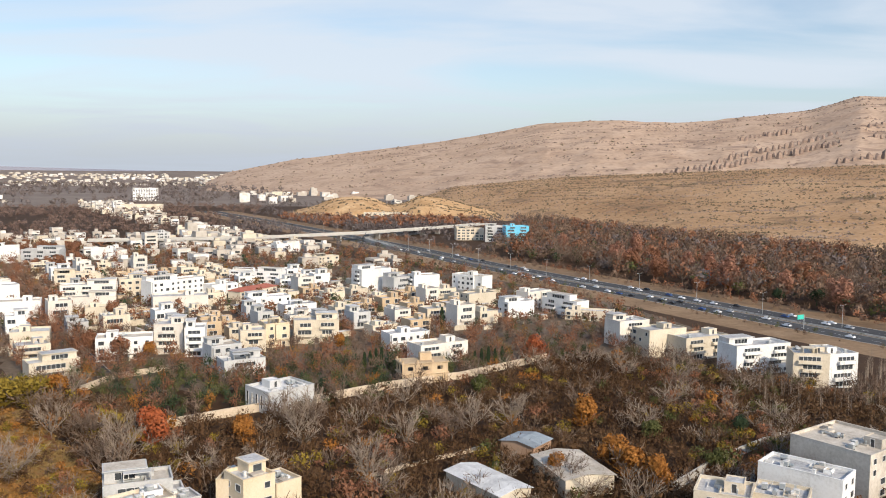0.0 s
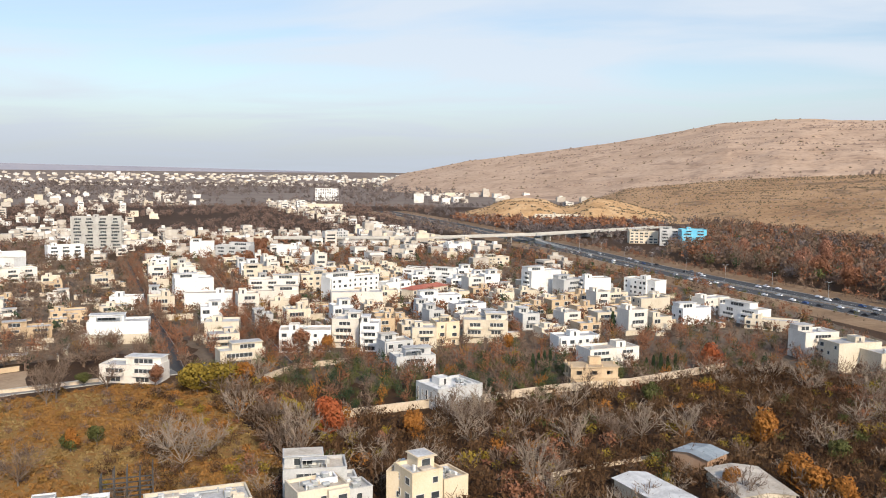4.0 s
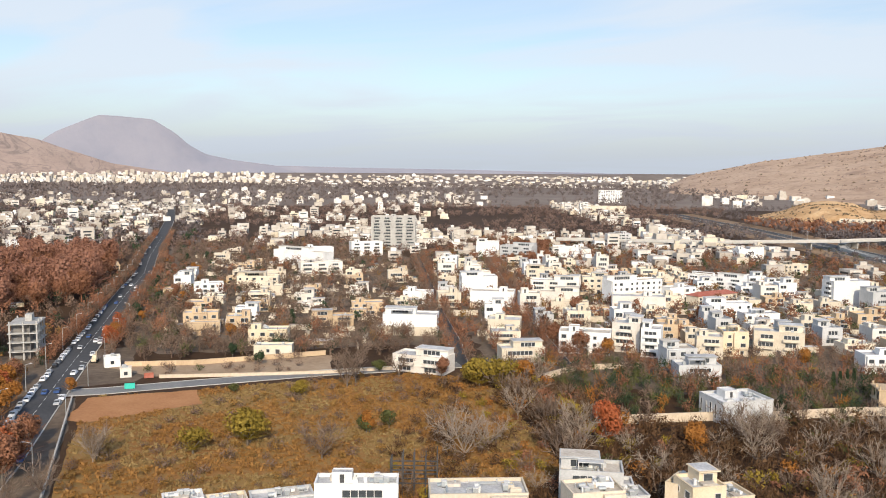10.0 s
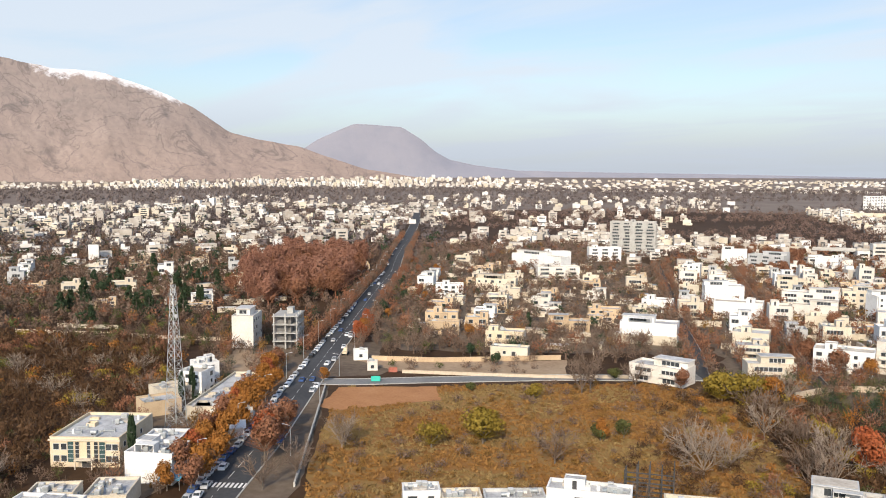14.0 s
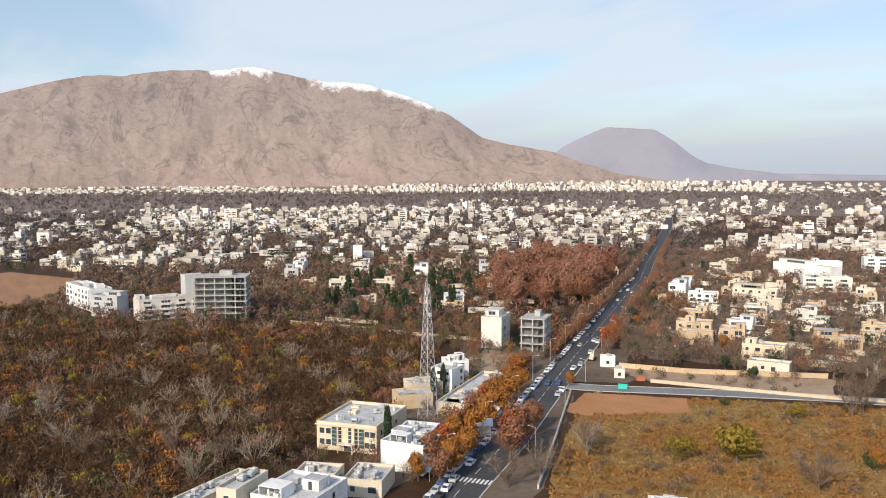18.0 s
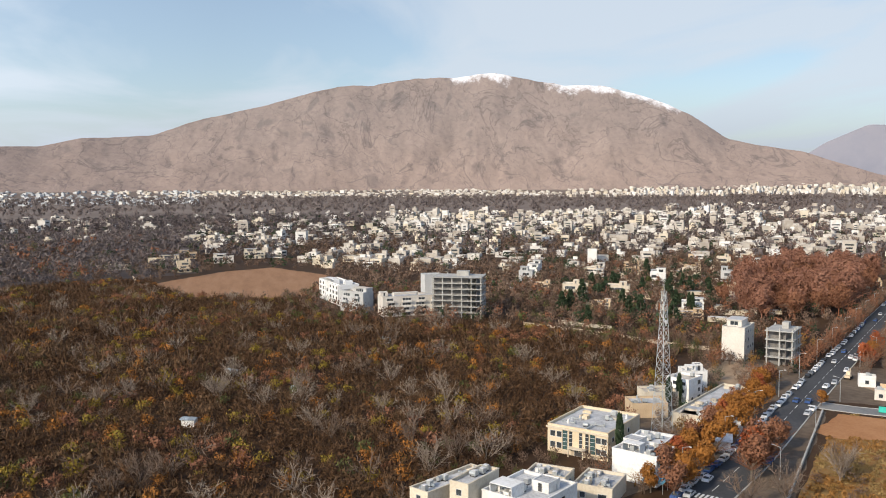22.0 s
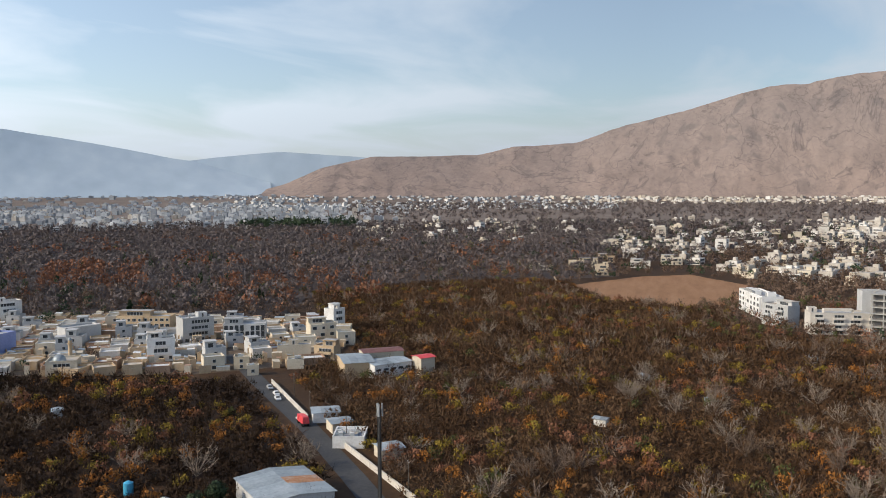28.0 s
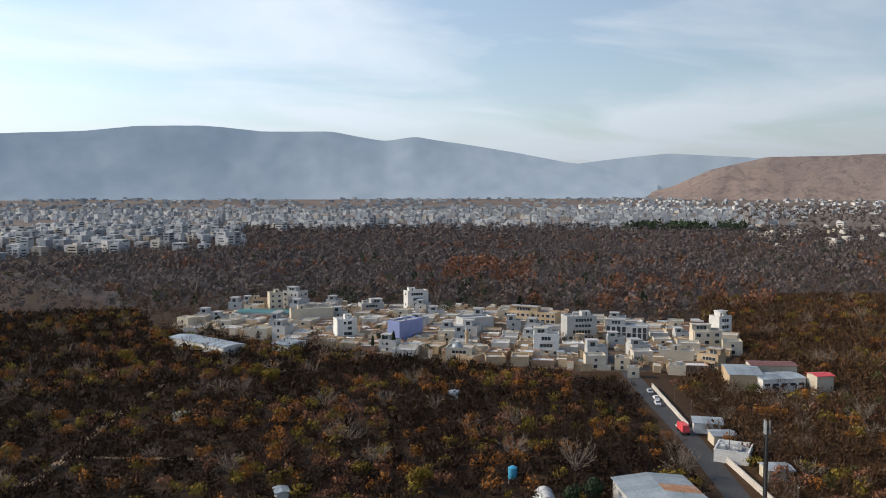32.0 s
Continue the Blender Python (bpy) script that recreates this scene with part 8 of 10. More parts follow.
tree("bare0", -17.1, 195.4, 1.01, "pale leafless tree by the lane wall")
tree("grey0", -11.7, 193.8, 0.92, "grey leafless tree by the lane wall")
tree("olive2", -172.5, 251.5, 1.1, "olive tree before the pale villa at the field")
tree("grey2", -163.0, 250.0, 0.9, "grey leafless tree before the pale villa at the field")
tree("red1", -149.0, 256.0, 1.0, "brown tree beside the pale villa at the field")
tree("grey0", -46.5, 240.5, 1.05, "large grey leafless tree before the pale villa")
tree("bare2", -39.0, 246.5, 0.9, "pale leafless tree before the pale villa")
tree("grey1", -31.5, 259.1, 0.83, "grey leafless tree at the wall")
tree("bare1", 64.6, 297.3, 0.92, "pale leafless tree in the orchard")
tree("grey2", 78.5, 278.7, 0.92, "grey leafless tree in the orchard")
tree("bare2", -118.2, 270.0, 0.83, "pale leafless tree by the villas")
tree("grey1", -93.6, 219.6, 1.01, "grey leafless tree by the houses")
tree("bare0", -82.4, 215.5, 1.01, "pale upright leafless tree by the houses")
tree("bare1", -99.0, 194.6, 1.01, "pale leafless tree in the field")
tree("grey0", 28.7, 191.5, 0.92, "grey leafless tree before the farm sheds")
tree("grey2", -35.2, 236.8, 0.83, "grey leafless tree in the orchard")
tree("pine0", -446.5, 165.2, 1.55, "dark green pine in the gardens")
tree("pine1", -440.8, 158.1, 1.39, "dark green pine in the gardens")
tree("pine2", -470.6, 181.2, 1.55, "dark green pine in the gardens")
tree("pine0", -499.6, 207.9, 1.55, "dark green pine in the gardens")
tree("pine1", -415.2, 185.8, 1.39, "dark green pine beside the garden wall")
tree("pine2", -405.9, 188.2, 1.39, "dark green pine beside the garden wall")
tree("pine0", -402.4, 204.7, 1.55, "dark green pine near the mast")
tree("pine1", -509.2, 219.9, 1.03, "dark green pine in the gardens")
tree("pine2", -536.2, 270.5, 1.03, "dark green pine in the gardens")
tree("pine0", -403.7, 158.5, 1.24, "dark green pine in the gardens")
tree("cypress0", -425.8, 225.6, 1.26, "tall dark cypress near the avenue")
tree("cypress1", -425.0, 227.3, 1.15, "tall dark cypress near the avenue")
tree("cypress2", -204.3, 89.3, 1.09, "dark cypress at the office building's corner")
tree("cypress0", -250.9, 126.4, 1.03, "dark cypress by the low roofs")
tree("cypress1", -252.9, 131.1, 0.98, "dark cypress by the low roofs")
tree("pine1", -314.1, 187.0, 1.03, "dark green tree at the white building")
tree("pine2", -335.9, 195.5, 1.03, "dark green tree at the white building")
for k, s in enumerate(range(137, 262, 7)):
    # the thick row that hangs over the parked cars
    u = (s - 134) * 0.7071
    if s != 228:
        tree(("orange0", "red1", "orange2", "rust1", "orange1", "red0")[k % 6], -176.5 - u - 3.2, 88.5 + u - 3.2, (1.0, 1.3, 1.15)[k % 3], "orange-brown plane tree over the parked cars", "avenue plane trees")
tree("orange0", -182.4, 96.8, 1.30, "orange plane tree on the avenue")
tree("orange1", -191.0, 105.5, 1.30, "orange plane tree on the avenue")
tree("orange2", -200.1, 114.0, 1.49, "orange plane tree on the avenue")
tree("orange0", -210.2, 123.5, 1.43, "orange plane tree on the avenue")
tree("orange1", -220.5, 133.4, 1.43, "orange plane tree on the avenue")
tree("orange2", -230.3, 142.9, 1.30, "orange plane tree on the avenue")
tree("orange0", -235.8, 142.6, 1.17, "orange plane tree on the avenue")
tree("orange1", -242.3, 154.7, 1.17, "orange plane tree on the avenue")
tree("red0", -176.6, 90.7, 1.17, "red-brown plane tree on the avenue")
tree("red1", -183.6, 114.6, 1.56, "red-brown plane tree on the avenue")
tree("red2", -191.0, 122.6, 1.56, "red-brown plane tree on the avenue")
tree("rust2", -188.7, 118.6, 1.30, "rust plane tree on the avenue")
tree("red0", -203.2, 135.2, 1.17, "red-brown plane tree on the avenue")
tree("orange2", -241.6, 175.1, 0.78, "small orange tree at the junction")
tree("rust0", -289.8, 229.0, 1.17, "rust plane tree beyond the junction")
tree("orange1", -300.8, 240.7, 1.17, "orange plane tree beyond the junction")
tree("rust1", -310.7, 251.1, 1.17, "rust plane tree beyond the junction")
tree("green2", -337.6, 283.1, 1.03, "dark green tree beyond the junction")
tree("grey0", -169.0, 114.2, 0.92, "grey leafless tree beside the avenue")
tree("grey1", -179.5, 137.0, 0.92, "grey leafless tree in the field")
tree("grey2", -167.5, 103.8, 0.92, "grey leafless tree beside the avenue")
tree("bare0", -287.4, -16.3, 0.83, "pale leafless tree in the wide orchard")
tree("bare1", -278.7, -1.3, 0.74, "pale leafless tree in the wide orchard")
tree("bare2", -285.0, 11.1, 0.83, "pale leafless tree in the wide orchard")
tree("bare0", -326.0, -12.8, 0.74, "pale leafless tree in the wide orchard")
tree("bare1", -250.8, 12.9, 0.74, "pale leafless tree in the wide orchard")
tree("grey2", -237.9, 17.4, 0.83, "grey leafless tree in the wide orchard")
tree("bare2", -300.7, 43.6, 0.74, "pale leafless tree in the wide orchard")
tree("bare0", -258.1, 34.6, 0.74, "pale leafless tree in the wide orchard")
tree("bare1", -246.6, 42.2, 0.74, "pale leafless tree in the wide orchard")
tree("bare2", -243.4, 53.3, 0.78, "pale leafless tree in the wide orchard")
tree("bare0", -201.5, 38.4, 0.92, "pale leafless tree in the wide orchard")
tree("grey0", -212.1, 47.4, 0.92, "grey leafless tree in the wide orchard")
tree("bare1", -208.9, 54.7, 0.92, "pale leafless tree in the wide orchard")
tree("grey1", -226.2, 37.8, 0.83, "grey leafless tree in the wide orchard")
tree("bare2", -416.5, 82.4, 0.74, "pale leafless tree at the orchard's edge")
tree("bare0", -320.4, 99.4, 0.83, "pale leafless tree in the wide orchard")
tree("bare1", -285.8, 57.6, 0.74, "pale leafless tree in the wide orchard")
tree("bare2", -284.5, -73.6, 0.74, "pale leafless tree in the wide orchard")
tree("bare0", -296.9, -45.9, 0.74, "pale leafless tree in the wide orchard")
tree("bare1", -294.7, -17.1, 0.83, "pale leafless tree in the wide orchard")
tree("bare2", -314.7, -12.3, 0.74, "pale leafless tree in the wide orchard")
tree("grey1", -290.9, -52.9, 0.74, "grey leafless tree in the wide orchard")
tree("grey2", -209.8, -30.2, 0.92, "grey leafless tree in the wide orchard")
tree("grey0", -211.3, -24.8, 0.92, "grey leafless tree in the wide orchard")
tree("grey1", -202.0, -36.0, 0.83, "grey leafless tree in the wide orchard")
tree("bare0", -200.0, -198.9, 0.64, "pale leafless tree in the southern orchard")
tree("bare1", -186.5, -214.6, 0.74, "pale leafless tree in the southern orchard")
tree("bare2", -152.6, -157.1, 0.74, "pale leafless tree in the southern orchard")
tree("bare0", -178.0, -248.3, 0.74, "pale leafless tree in the southern orchard")
tree("grey0", -195.1, -315.1, 0.74, "grey leafless tree in the southern orchard")
tree("grey1", -116.5, -267.4, 0.74, "grey leafless tree in the southern orchard")
tree("bare1", -201.2, -94.1, 0.74, "pale leafless tree by the village road")
tree("yellow0", -182.7, -338.6, 1.29, "yellow shrub in the southern orchard")
tree("yellow1", -200.0, -260.8, 1.29, "yellow shrub in the southern orchard")
tree("yellow2", -201.3, -271.4, 1.29, "yellow shrub in the southern orchard")
tree("yellow0", -151.4, -139.1, 1.13, "bright yellow upright shrub")
tree("yellow1", -147.1, -155.5, 0.97, "bright yellow shrub in the orchard")
tree("green0", -168.6, -100.8, 1.03, "dark green bush by the tin shed")
tree("green1", -163.7, -103.8, 0.92, "dark green bush by the tin shed")
tree("olive0", -240.9, -138.2, 0.80, "olive shrub by the village road")
tree("cypress0", -478.7, -252.9, 1.15, "dark cypress behind the village")
tree("cypress1", -464.4, -243.1, 1.03, "dark cypress behind the village")
tree("cypress2", -490.6, -280.3, 0.92, "dark cypress behind the village")
tree("pine0", -429.5, -310.7, 1.03, "dark green pines behind the village")
tree("pine1", -442.7, -307.1, 1.15, "dark green pines behind the village")
tree("pine2", -451.5, -317.6, 1.03, "dark green pines behind the village")
tree("cypress0", -274.2, -281.7, 0.69, "dark cypress in the village")
tree("cypress1", -275.3, -276.1, 0.69, "dark cypress in the village")
tree("cypress2", -278.5, -272.4, 0.80, "dark cypress in the village")
tree("green2", -263.8, -389.6, 0.92, "green tree at the village edge")
tree("palm0", -81.7, 278.8, 1.03, "palm in the villa garden")
tree("palm0", -74.2, 268.4, 1.03, "palm in the villa garden")
tree("palm0", -66.0, 279.5, 1.03, "palm in the villa garden")
tree("palm0", -86.9, 271.4, 0.92, "palm in the villa garden")
tree("palm0", -73.4, 286.8, 0.92, "palm in the villa garden")
tree("cypress0", -26.7, 314.6, 0.63, "small dark cypress in a villa row")
tree("cypress1", -24.7, 316.6, 0.63, "small dark cypress in a villa row")
tree("cypress2", -22.6, 316.7, 0.63, "small dark cypress in a villa row")
tree("cypress0", -28.6, 312.6, 0.63, "small dark cypress in a villa row")
tree("cypress0", 12.4, 316.6, 0.63, "small dark cypress in a villa row")
tree("cypress1", 15.0, 318.6, 0.63, "small dark cypress in a villa row")
tree("cypress2", 17.7, 319.7, 0.63, "small dark cypress in a villa row")
tree("cypress0", 20.3, 321.7, 0.63, "small dark cypress in a villa row")
tree("cypress1", 23.1, 323.8, 0.63, "small dark cypress in a villa row")
tree("cypress2", -0.1, 383.6, 1.03, "dark cypress between the villas")
tree("orange1", -110.7, 319.7, 1.17, "orange-yellow tree before the white houses")
tree("red0", -98.6, 419.2, 1.17, "rust tree before a white wall")
tree("red1", -136.0, 441.0, 1.04, "red-brown tree before a white wall")
tree("red2", -156.5, 402.6, 1.30, "red-brown tree by the street")
tree("red0", -121.2, 319.2, 1.30, "red-brown tree by the street")
tree("red1", -138.9, 333.4, 1.17, "red-brown tree by the street")
tree("orange0", -41.9, 344.2, 1.04, "orange garden tree among villas")
tree("yellow2", -36.2, 323.6, 0.97, "yellow garden tree among villas")
tree("olive0", -47.3, 318.2, 1.15, "olive garden tree among villas")
tree("green0", -235.6, 242.9, 0.80, "dark green bush in a villa garden")
tree("orange2", -260.6, 267.6, 1.04, "orange tree in a villa garden")
tree("pine2", -259.1, 306.1, 0.80, "dark green pine among the villas")
tree("green1", -217.6, 238.0, 0.80, "dark green bush in a villa garden")

# ---- plane-tree wood, conifers and other groups ----
def avenue_wood(poly, spacing, kinds, scale, seed, label, group, limit=80):
    rng = np.random.default_rng(seed)
    p = spots_in(poly, spacing, rng)
    p = p[off_roads(p) & clear(p, 1.0)][np.random.default_rng(seed).permutation(int((off_roads(p) & clear(p, 1.0)).sum()))[:limit]]
    for q in p:
        tree(kinds[int(rng.integers(len(kinds)))], float(q[0]), float(q[1]), float(rng.uniform(*scale)), label, group)


def joined_wood(poly, spacing, kinds, scale, seed, label, limit=80):
    """Trees too many to tell apart, one heap for each kind."""
    rng = np.random.default_rng(seed)
    p = spots_in(poly, spacing, rng)
    p = p[off_roads(p) & clear(p, 1.0)]
    p = p[rng.permutation(len(p))[:limit]]
    pick = rng.integers(0, len(kinds), len(p))
    for k, kind in enumerate(kinds):
        trunk, crown = TREES[kind]
        shape = []
        for me in (crown, trunk):
            me.calc_loop_triangles()
            shape += [tuple(me.vertices[q].co) for t in me.loop_triangles for q in t.vertices]
        if (pick == k).any():
            grove("tall_trees", p[pick == k], [np.array(shape)], crown.materials[0], label, seed + k, scale)


joined_wood([(-384, 243.2), (-407, 314.9), (-506.9, 409.6), (-556.8, 433.9), (-585, 384), (-537.6, 335.4), (-463.4, 262.4)], 11.5, ["plane0", "plane1", "plane2", "red1"], (1.6, 2.3), 61, "tall red-brown plane tree beside the avenue", 130)
avenue_wood([(154.9, 518.4), (201, 522.2), (215, 563.2), (172.8, 573.4)], 11.5, ["orange0", "red1", "rust2"], (1.0, 1.4), 62, "orange-brown tree along the highway", "trees along the highway", 30)
joined_wood([(-288, 601.6), (-241.9, 568.3), (-337.9, 791), (-371.2, 742.4)], 17.9, ["red0", "red2"], (1.0, 1.5), 63, "red-brown tree in the town", 40)
avenue_wood([(-422.4, 192), (-550.4, 192), (-601.6, 294.4), (-486.4, 294.4)], 19, ["pine0", "green1", "pine2", "green0", "olive1"], (0.9, 1.6), 64, "dark green conifer in the gardens", "conifers in the gardens", 48)
joined_wood([(-320, 262.4), (-537.6, 473.6), (-512, 505.6), (-300.8, 288)], 14.1, ["orange1", "grey1", "green2", "red2"], (0.7, 1.0), 65, "street tree along the avenue", 30)


joined_wood([(190, 478), (150, 560), (95, 660), (60, 740), (110, 770), (170, 680), (235, 590), (290, 520), (250, 420), (225, 420)], 21, ["plane0", "grey1", "red2", "grey2", "green1", "grey0", "plane2", "olive1", "red0"], (1.5, 2.3), 66, "large winter tree between the highway and the hill", 75)

# ---- brush on the bare strips round the white group, behind the orchard wall and by the office ----
STRIP = [(-425, 10), (-560, 10), (-585, 130), (-560, 200), (-430, 205), (-330, 225), (-300, 175), (-345, 140), (-420, 120)]
wood("brush", STRIP, 7.5, MIDTREE, GARDENBROWN, "grey-brown brush round the white apartment blocks", 401, (0.5, 1.0))
wood("brush", STRIP, 13, MIDTREE, OLIVELEAF, "olive brush round the white apartment blocks", 402, (0.5, 1.1))
wood("brush", STRIP, 17, MIDTREE, REDLEAF, "rust-brown brush round the white apartment blocks", 403, (0.6, 1.2))
ROADSIDE = [(-150, 30), (-235, 30), (-270, 150), (-250, 175), (-215, 120), (-165, 75)]
wood("brush", ROADSIDE, 6.5, MIDTREE, GARDENBROWN, "low grey-brown brush round the roadside buildings", 404, (0.3, 0.6))
wood("brush", ROADSIDE, 11, MIDTREE, OLIVELEAF, "low olive brush round the roadside buildings", 405, (0.3, 0.6))


# ---- cars ----
def car_kind(k, paint, length=4.3, tall=1.45, far=False):
    top = new("car")
    b = Boxes()
    w = 0.85
    prof = [(-length / 2, 0.35), (-length / 2, 0.8), (-length * 0.27, 0.92), (-length * 0.12, tall), (length * 0.22, tall), (length * 0.40, 0.98), (length / 2, 0.9), (length / 2, 0.35)]
    n = len(prof)
    tuck = [0.0, 0.0, 0.03, 0.16, 0.16, 0.04, 0.0, 0.0]
    v = [(x, -w + t, z) for (x, z), t in zip(prof, tuck)] + [(x, w - t, z) for (x, z), t in zip(prof, tuck)]
    b.add(v, [tuple(range(n)), tuple(range(2 * n - 1, n - 1, -1))] + [(i, n + i, n + (i + 1) % n, (i + 1) % n) for i in range(n)])
    part("body", b, paint, top)
    e = 0.012
    for x0, z0, x1, z1, name in ((-length * 0.262, 0.95, -length * 0.135, tall - 0.05, "windscreen"), (length * 0.385, 1.0, length * 0.235, tall - 0.05, "rear_window")):
        s = -1 if x0 < 0 else 1
        b = Boxes().add([(x0 + s * e, -w + 0.12, z0 + e), (x0 + s * e, w - 0.12, z0 + e), (x1 + s * e, w - 0.22, z1 + e), (x1 + s * e, -w + 0.22, z1 + e), (x0, -w + 0.12, z0), (x0, w - 0.12, z0), (x1, w - 0.22, z1), (x1, -w + 0.22, z1)],
                        [(0, 1, 2, 3), (0, 1, 5, 4), (1, 2, 6, 5), (2, 3, 7, 6), (3, 0, 4, 7)])
        part(name, b, GLASS, top)
    for s in () if far else (-1, 1):
        b = Boxes().add([(-length * 0.2, s * (w - 0.04), 1.0), (length * 0.34, s * (w - 0.04), 1.02), (length * 0.2, s * (w - 0.135), tall - 0.1), (-length * 0.11, s * (w - 0.135), tall - 0.1)], [(0, 1, 2, 3) if s < 0 else (3, 2, 1, 0)])
        part("side_window", b, GLASS, top)
    for x in () if far else (-length * 0.31, length * 0.30):
        for s in (-1, 1):
            part("wheel", Boxes().tube((x, s * (w - 0.12), 0.32), (x, s * (w + 0.04), 0.32), 0.32, n=10), RUBBER, top)
    return tagged(top, {0: "white", 1: "silver", 2: "black", 3: "dark grey", 4: "blue"}[k] + " saloon car on the asphalt", "car", "cars")


CARS = {}
car_rng = random.Random(4)


def car(x, y, heading, k=None):
    k = car_rng.choice([0, 0, 0, 0, 1, 1, 2, 3, 4]) if k is None else k
    m = pose(x, y, 0.12, 0, 0, heading)
    key = (k, math.hypot(x, y) > 270)
    if key not in CARS:
        CARS[key] = car_kind(k, CARPAINTS[k], far=key[1])
        CARS[key].matrix_basis = m
        return CARS[key]
    return copy_thing(CARS[key], m)


def along(pts, s):
    for (x0, y0), (x1, y1) in zip(pts, pts[1:]):
        length = math.hypot(x1 - x0, y1 - y0)
        if s <= length:
            return x0 + (x1 - x0) * s / length, y0 + (y1 - y0) * s / length, math.degrees(math.atan2(y1 - y0, x1 - x0))
        s -= length
    return None


def row_of_cars(pts, start, end, step, side, share, jitter=0.3, z=0.12):
    s = start
    while s < end:
        at = along(pts, s)
        if at and car_rng.random() < share:
            a = radians(at[2])
            o = side + car_rng.uniform(-jitter, jitter)
            car(at[0] - math.sin(a) * o, at[1] + math.cos(a) * o, at[2] + (180 if side > 0 else 0) + car_rng.uniform(-3, 3))
        s += step


row_of_cars(AVENUE, 122.9, 422.4, 5.4, 6.7, 0.88)
row_of_cars(AVENUE, 124, 215, 6.2, 4.6, 0.5)
row_of_cars(AVENUE, 122.9, 384, 6.0, -3.5, 0.16)
row_of_cars(AVENUE, 215, 537.6, 24, 3.0, 0.45, 0.5)
row_of_cars(AVENUE, 128, 537.6, 28, -1.0, 0.40, 0.4)
row_of_cars(AVENUE, 422.4, 896, 12, 6.3, 0.4)
row_of_cars(HIGHWAY, 51.2, 560, 11, 13.6, 0.42, 1.2)
row_of_cars(HIGHWAY, 51.2, 560, 12, 7.4, 0.36, 1.2)
row_of_cars(HIGHWAY, 51.2, 560, 12, -7.4, 0.36, 1.2)
row_of_cars(HIGHWAY, 51.2, 560, 12, -13.0, 0.36, 1.2)
row_of_cars(STREET, 25.6, 243.2, 9, 3.1, 0.55)
for x, y, a in ((-280.3, -144.6, 218), (-272.6, -138.2, 38), (-266.2, -134.4, 218), (-243.2, -115.2, 218)):
    car(x, y, a)
car(-262.4, 192, 130, 0)

# avenue and highway paint
def dashes(name, pts, start, end, step, length, off, width, z, label):
    b, s = Boxes(), start
    while s < end:
        at = along(pts, s)
        if at:
            a = radians(at[2])
            ca, sa_ = math.cos(a), math.sin(a)
            x, y = at[0] - sa_ * off, at[1] + ca * off
            q = [(x + ca * u - sa_ * v, y + sa_ * u + ca * v) for u, v in ((0, -width / 2), (length, -width / 2), (length, width / 2), (0, width / 2))]
            b.add([(*p, z) for p in q], [(0, 1, 2, 3)])
        s += step
    tagged(new(name, b.mesh(name, PAINT)), label, "road marking", kind="stuff")


dashes("lane_marking", AVENUE, 102.4, 896, 8.0, 5.0, 1.6, 0.14, 0.13, "worn white centre line of the avenue")
dashes("lane_marking", HIGHWAY, 0, 1152, 9.0, 4.0, 9.9, 0.2, 0.09, "white lane dashes of the highway")
dashes("lane_marking", HIGHWAY, 0, 1152, 9.0, 4.0, -9.9, 0.2, 0.09, "white lane dashes of the highway")
crossing = tagged(new("crossing"), "worn white zebra crossing on the avenue", "crossing")
at = along(AVENUE, 138)
crossing.matrix_basis = pose(at[0], at[1], 0.11, 0, 0, at[2])
for i in range(11):
    part("stripe", Boxes().box(-1.5, -4.1 + i * 1.05, 0, 1.5, -3.55 + i * 1.05, 0.04), PAINT, crossing)
median = tagged(new("median_barrier"), "low concrete barrier down the middle of the highway", "barrier")
s = 30.0
while s < 760:
    at = along(HIGHWAY, s)
    b = Boxes().add([(0, -0.3, 0), (7.9, -0.3, 0), (7.9, 0.3, 0), (0, 0.3, 0), (0, -0.1, 0.9), (7.9, -0.1, 0.9), (7.9, 0.1, 0.9), (0, 0.1, 0.9)], [(4, 5, 6, 7), (0, 1, 5, 4), (1, 2, 6, 5), (2, 3, 7, 6), (3, 0, 4, 7)])
    part("barrier_block", b, CONCRETE, median, at=pose(at[0], at[1], 0.06, 0, 0, at[2]))
    s += 8.0


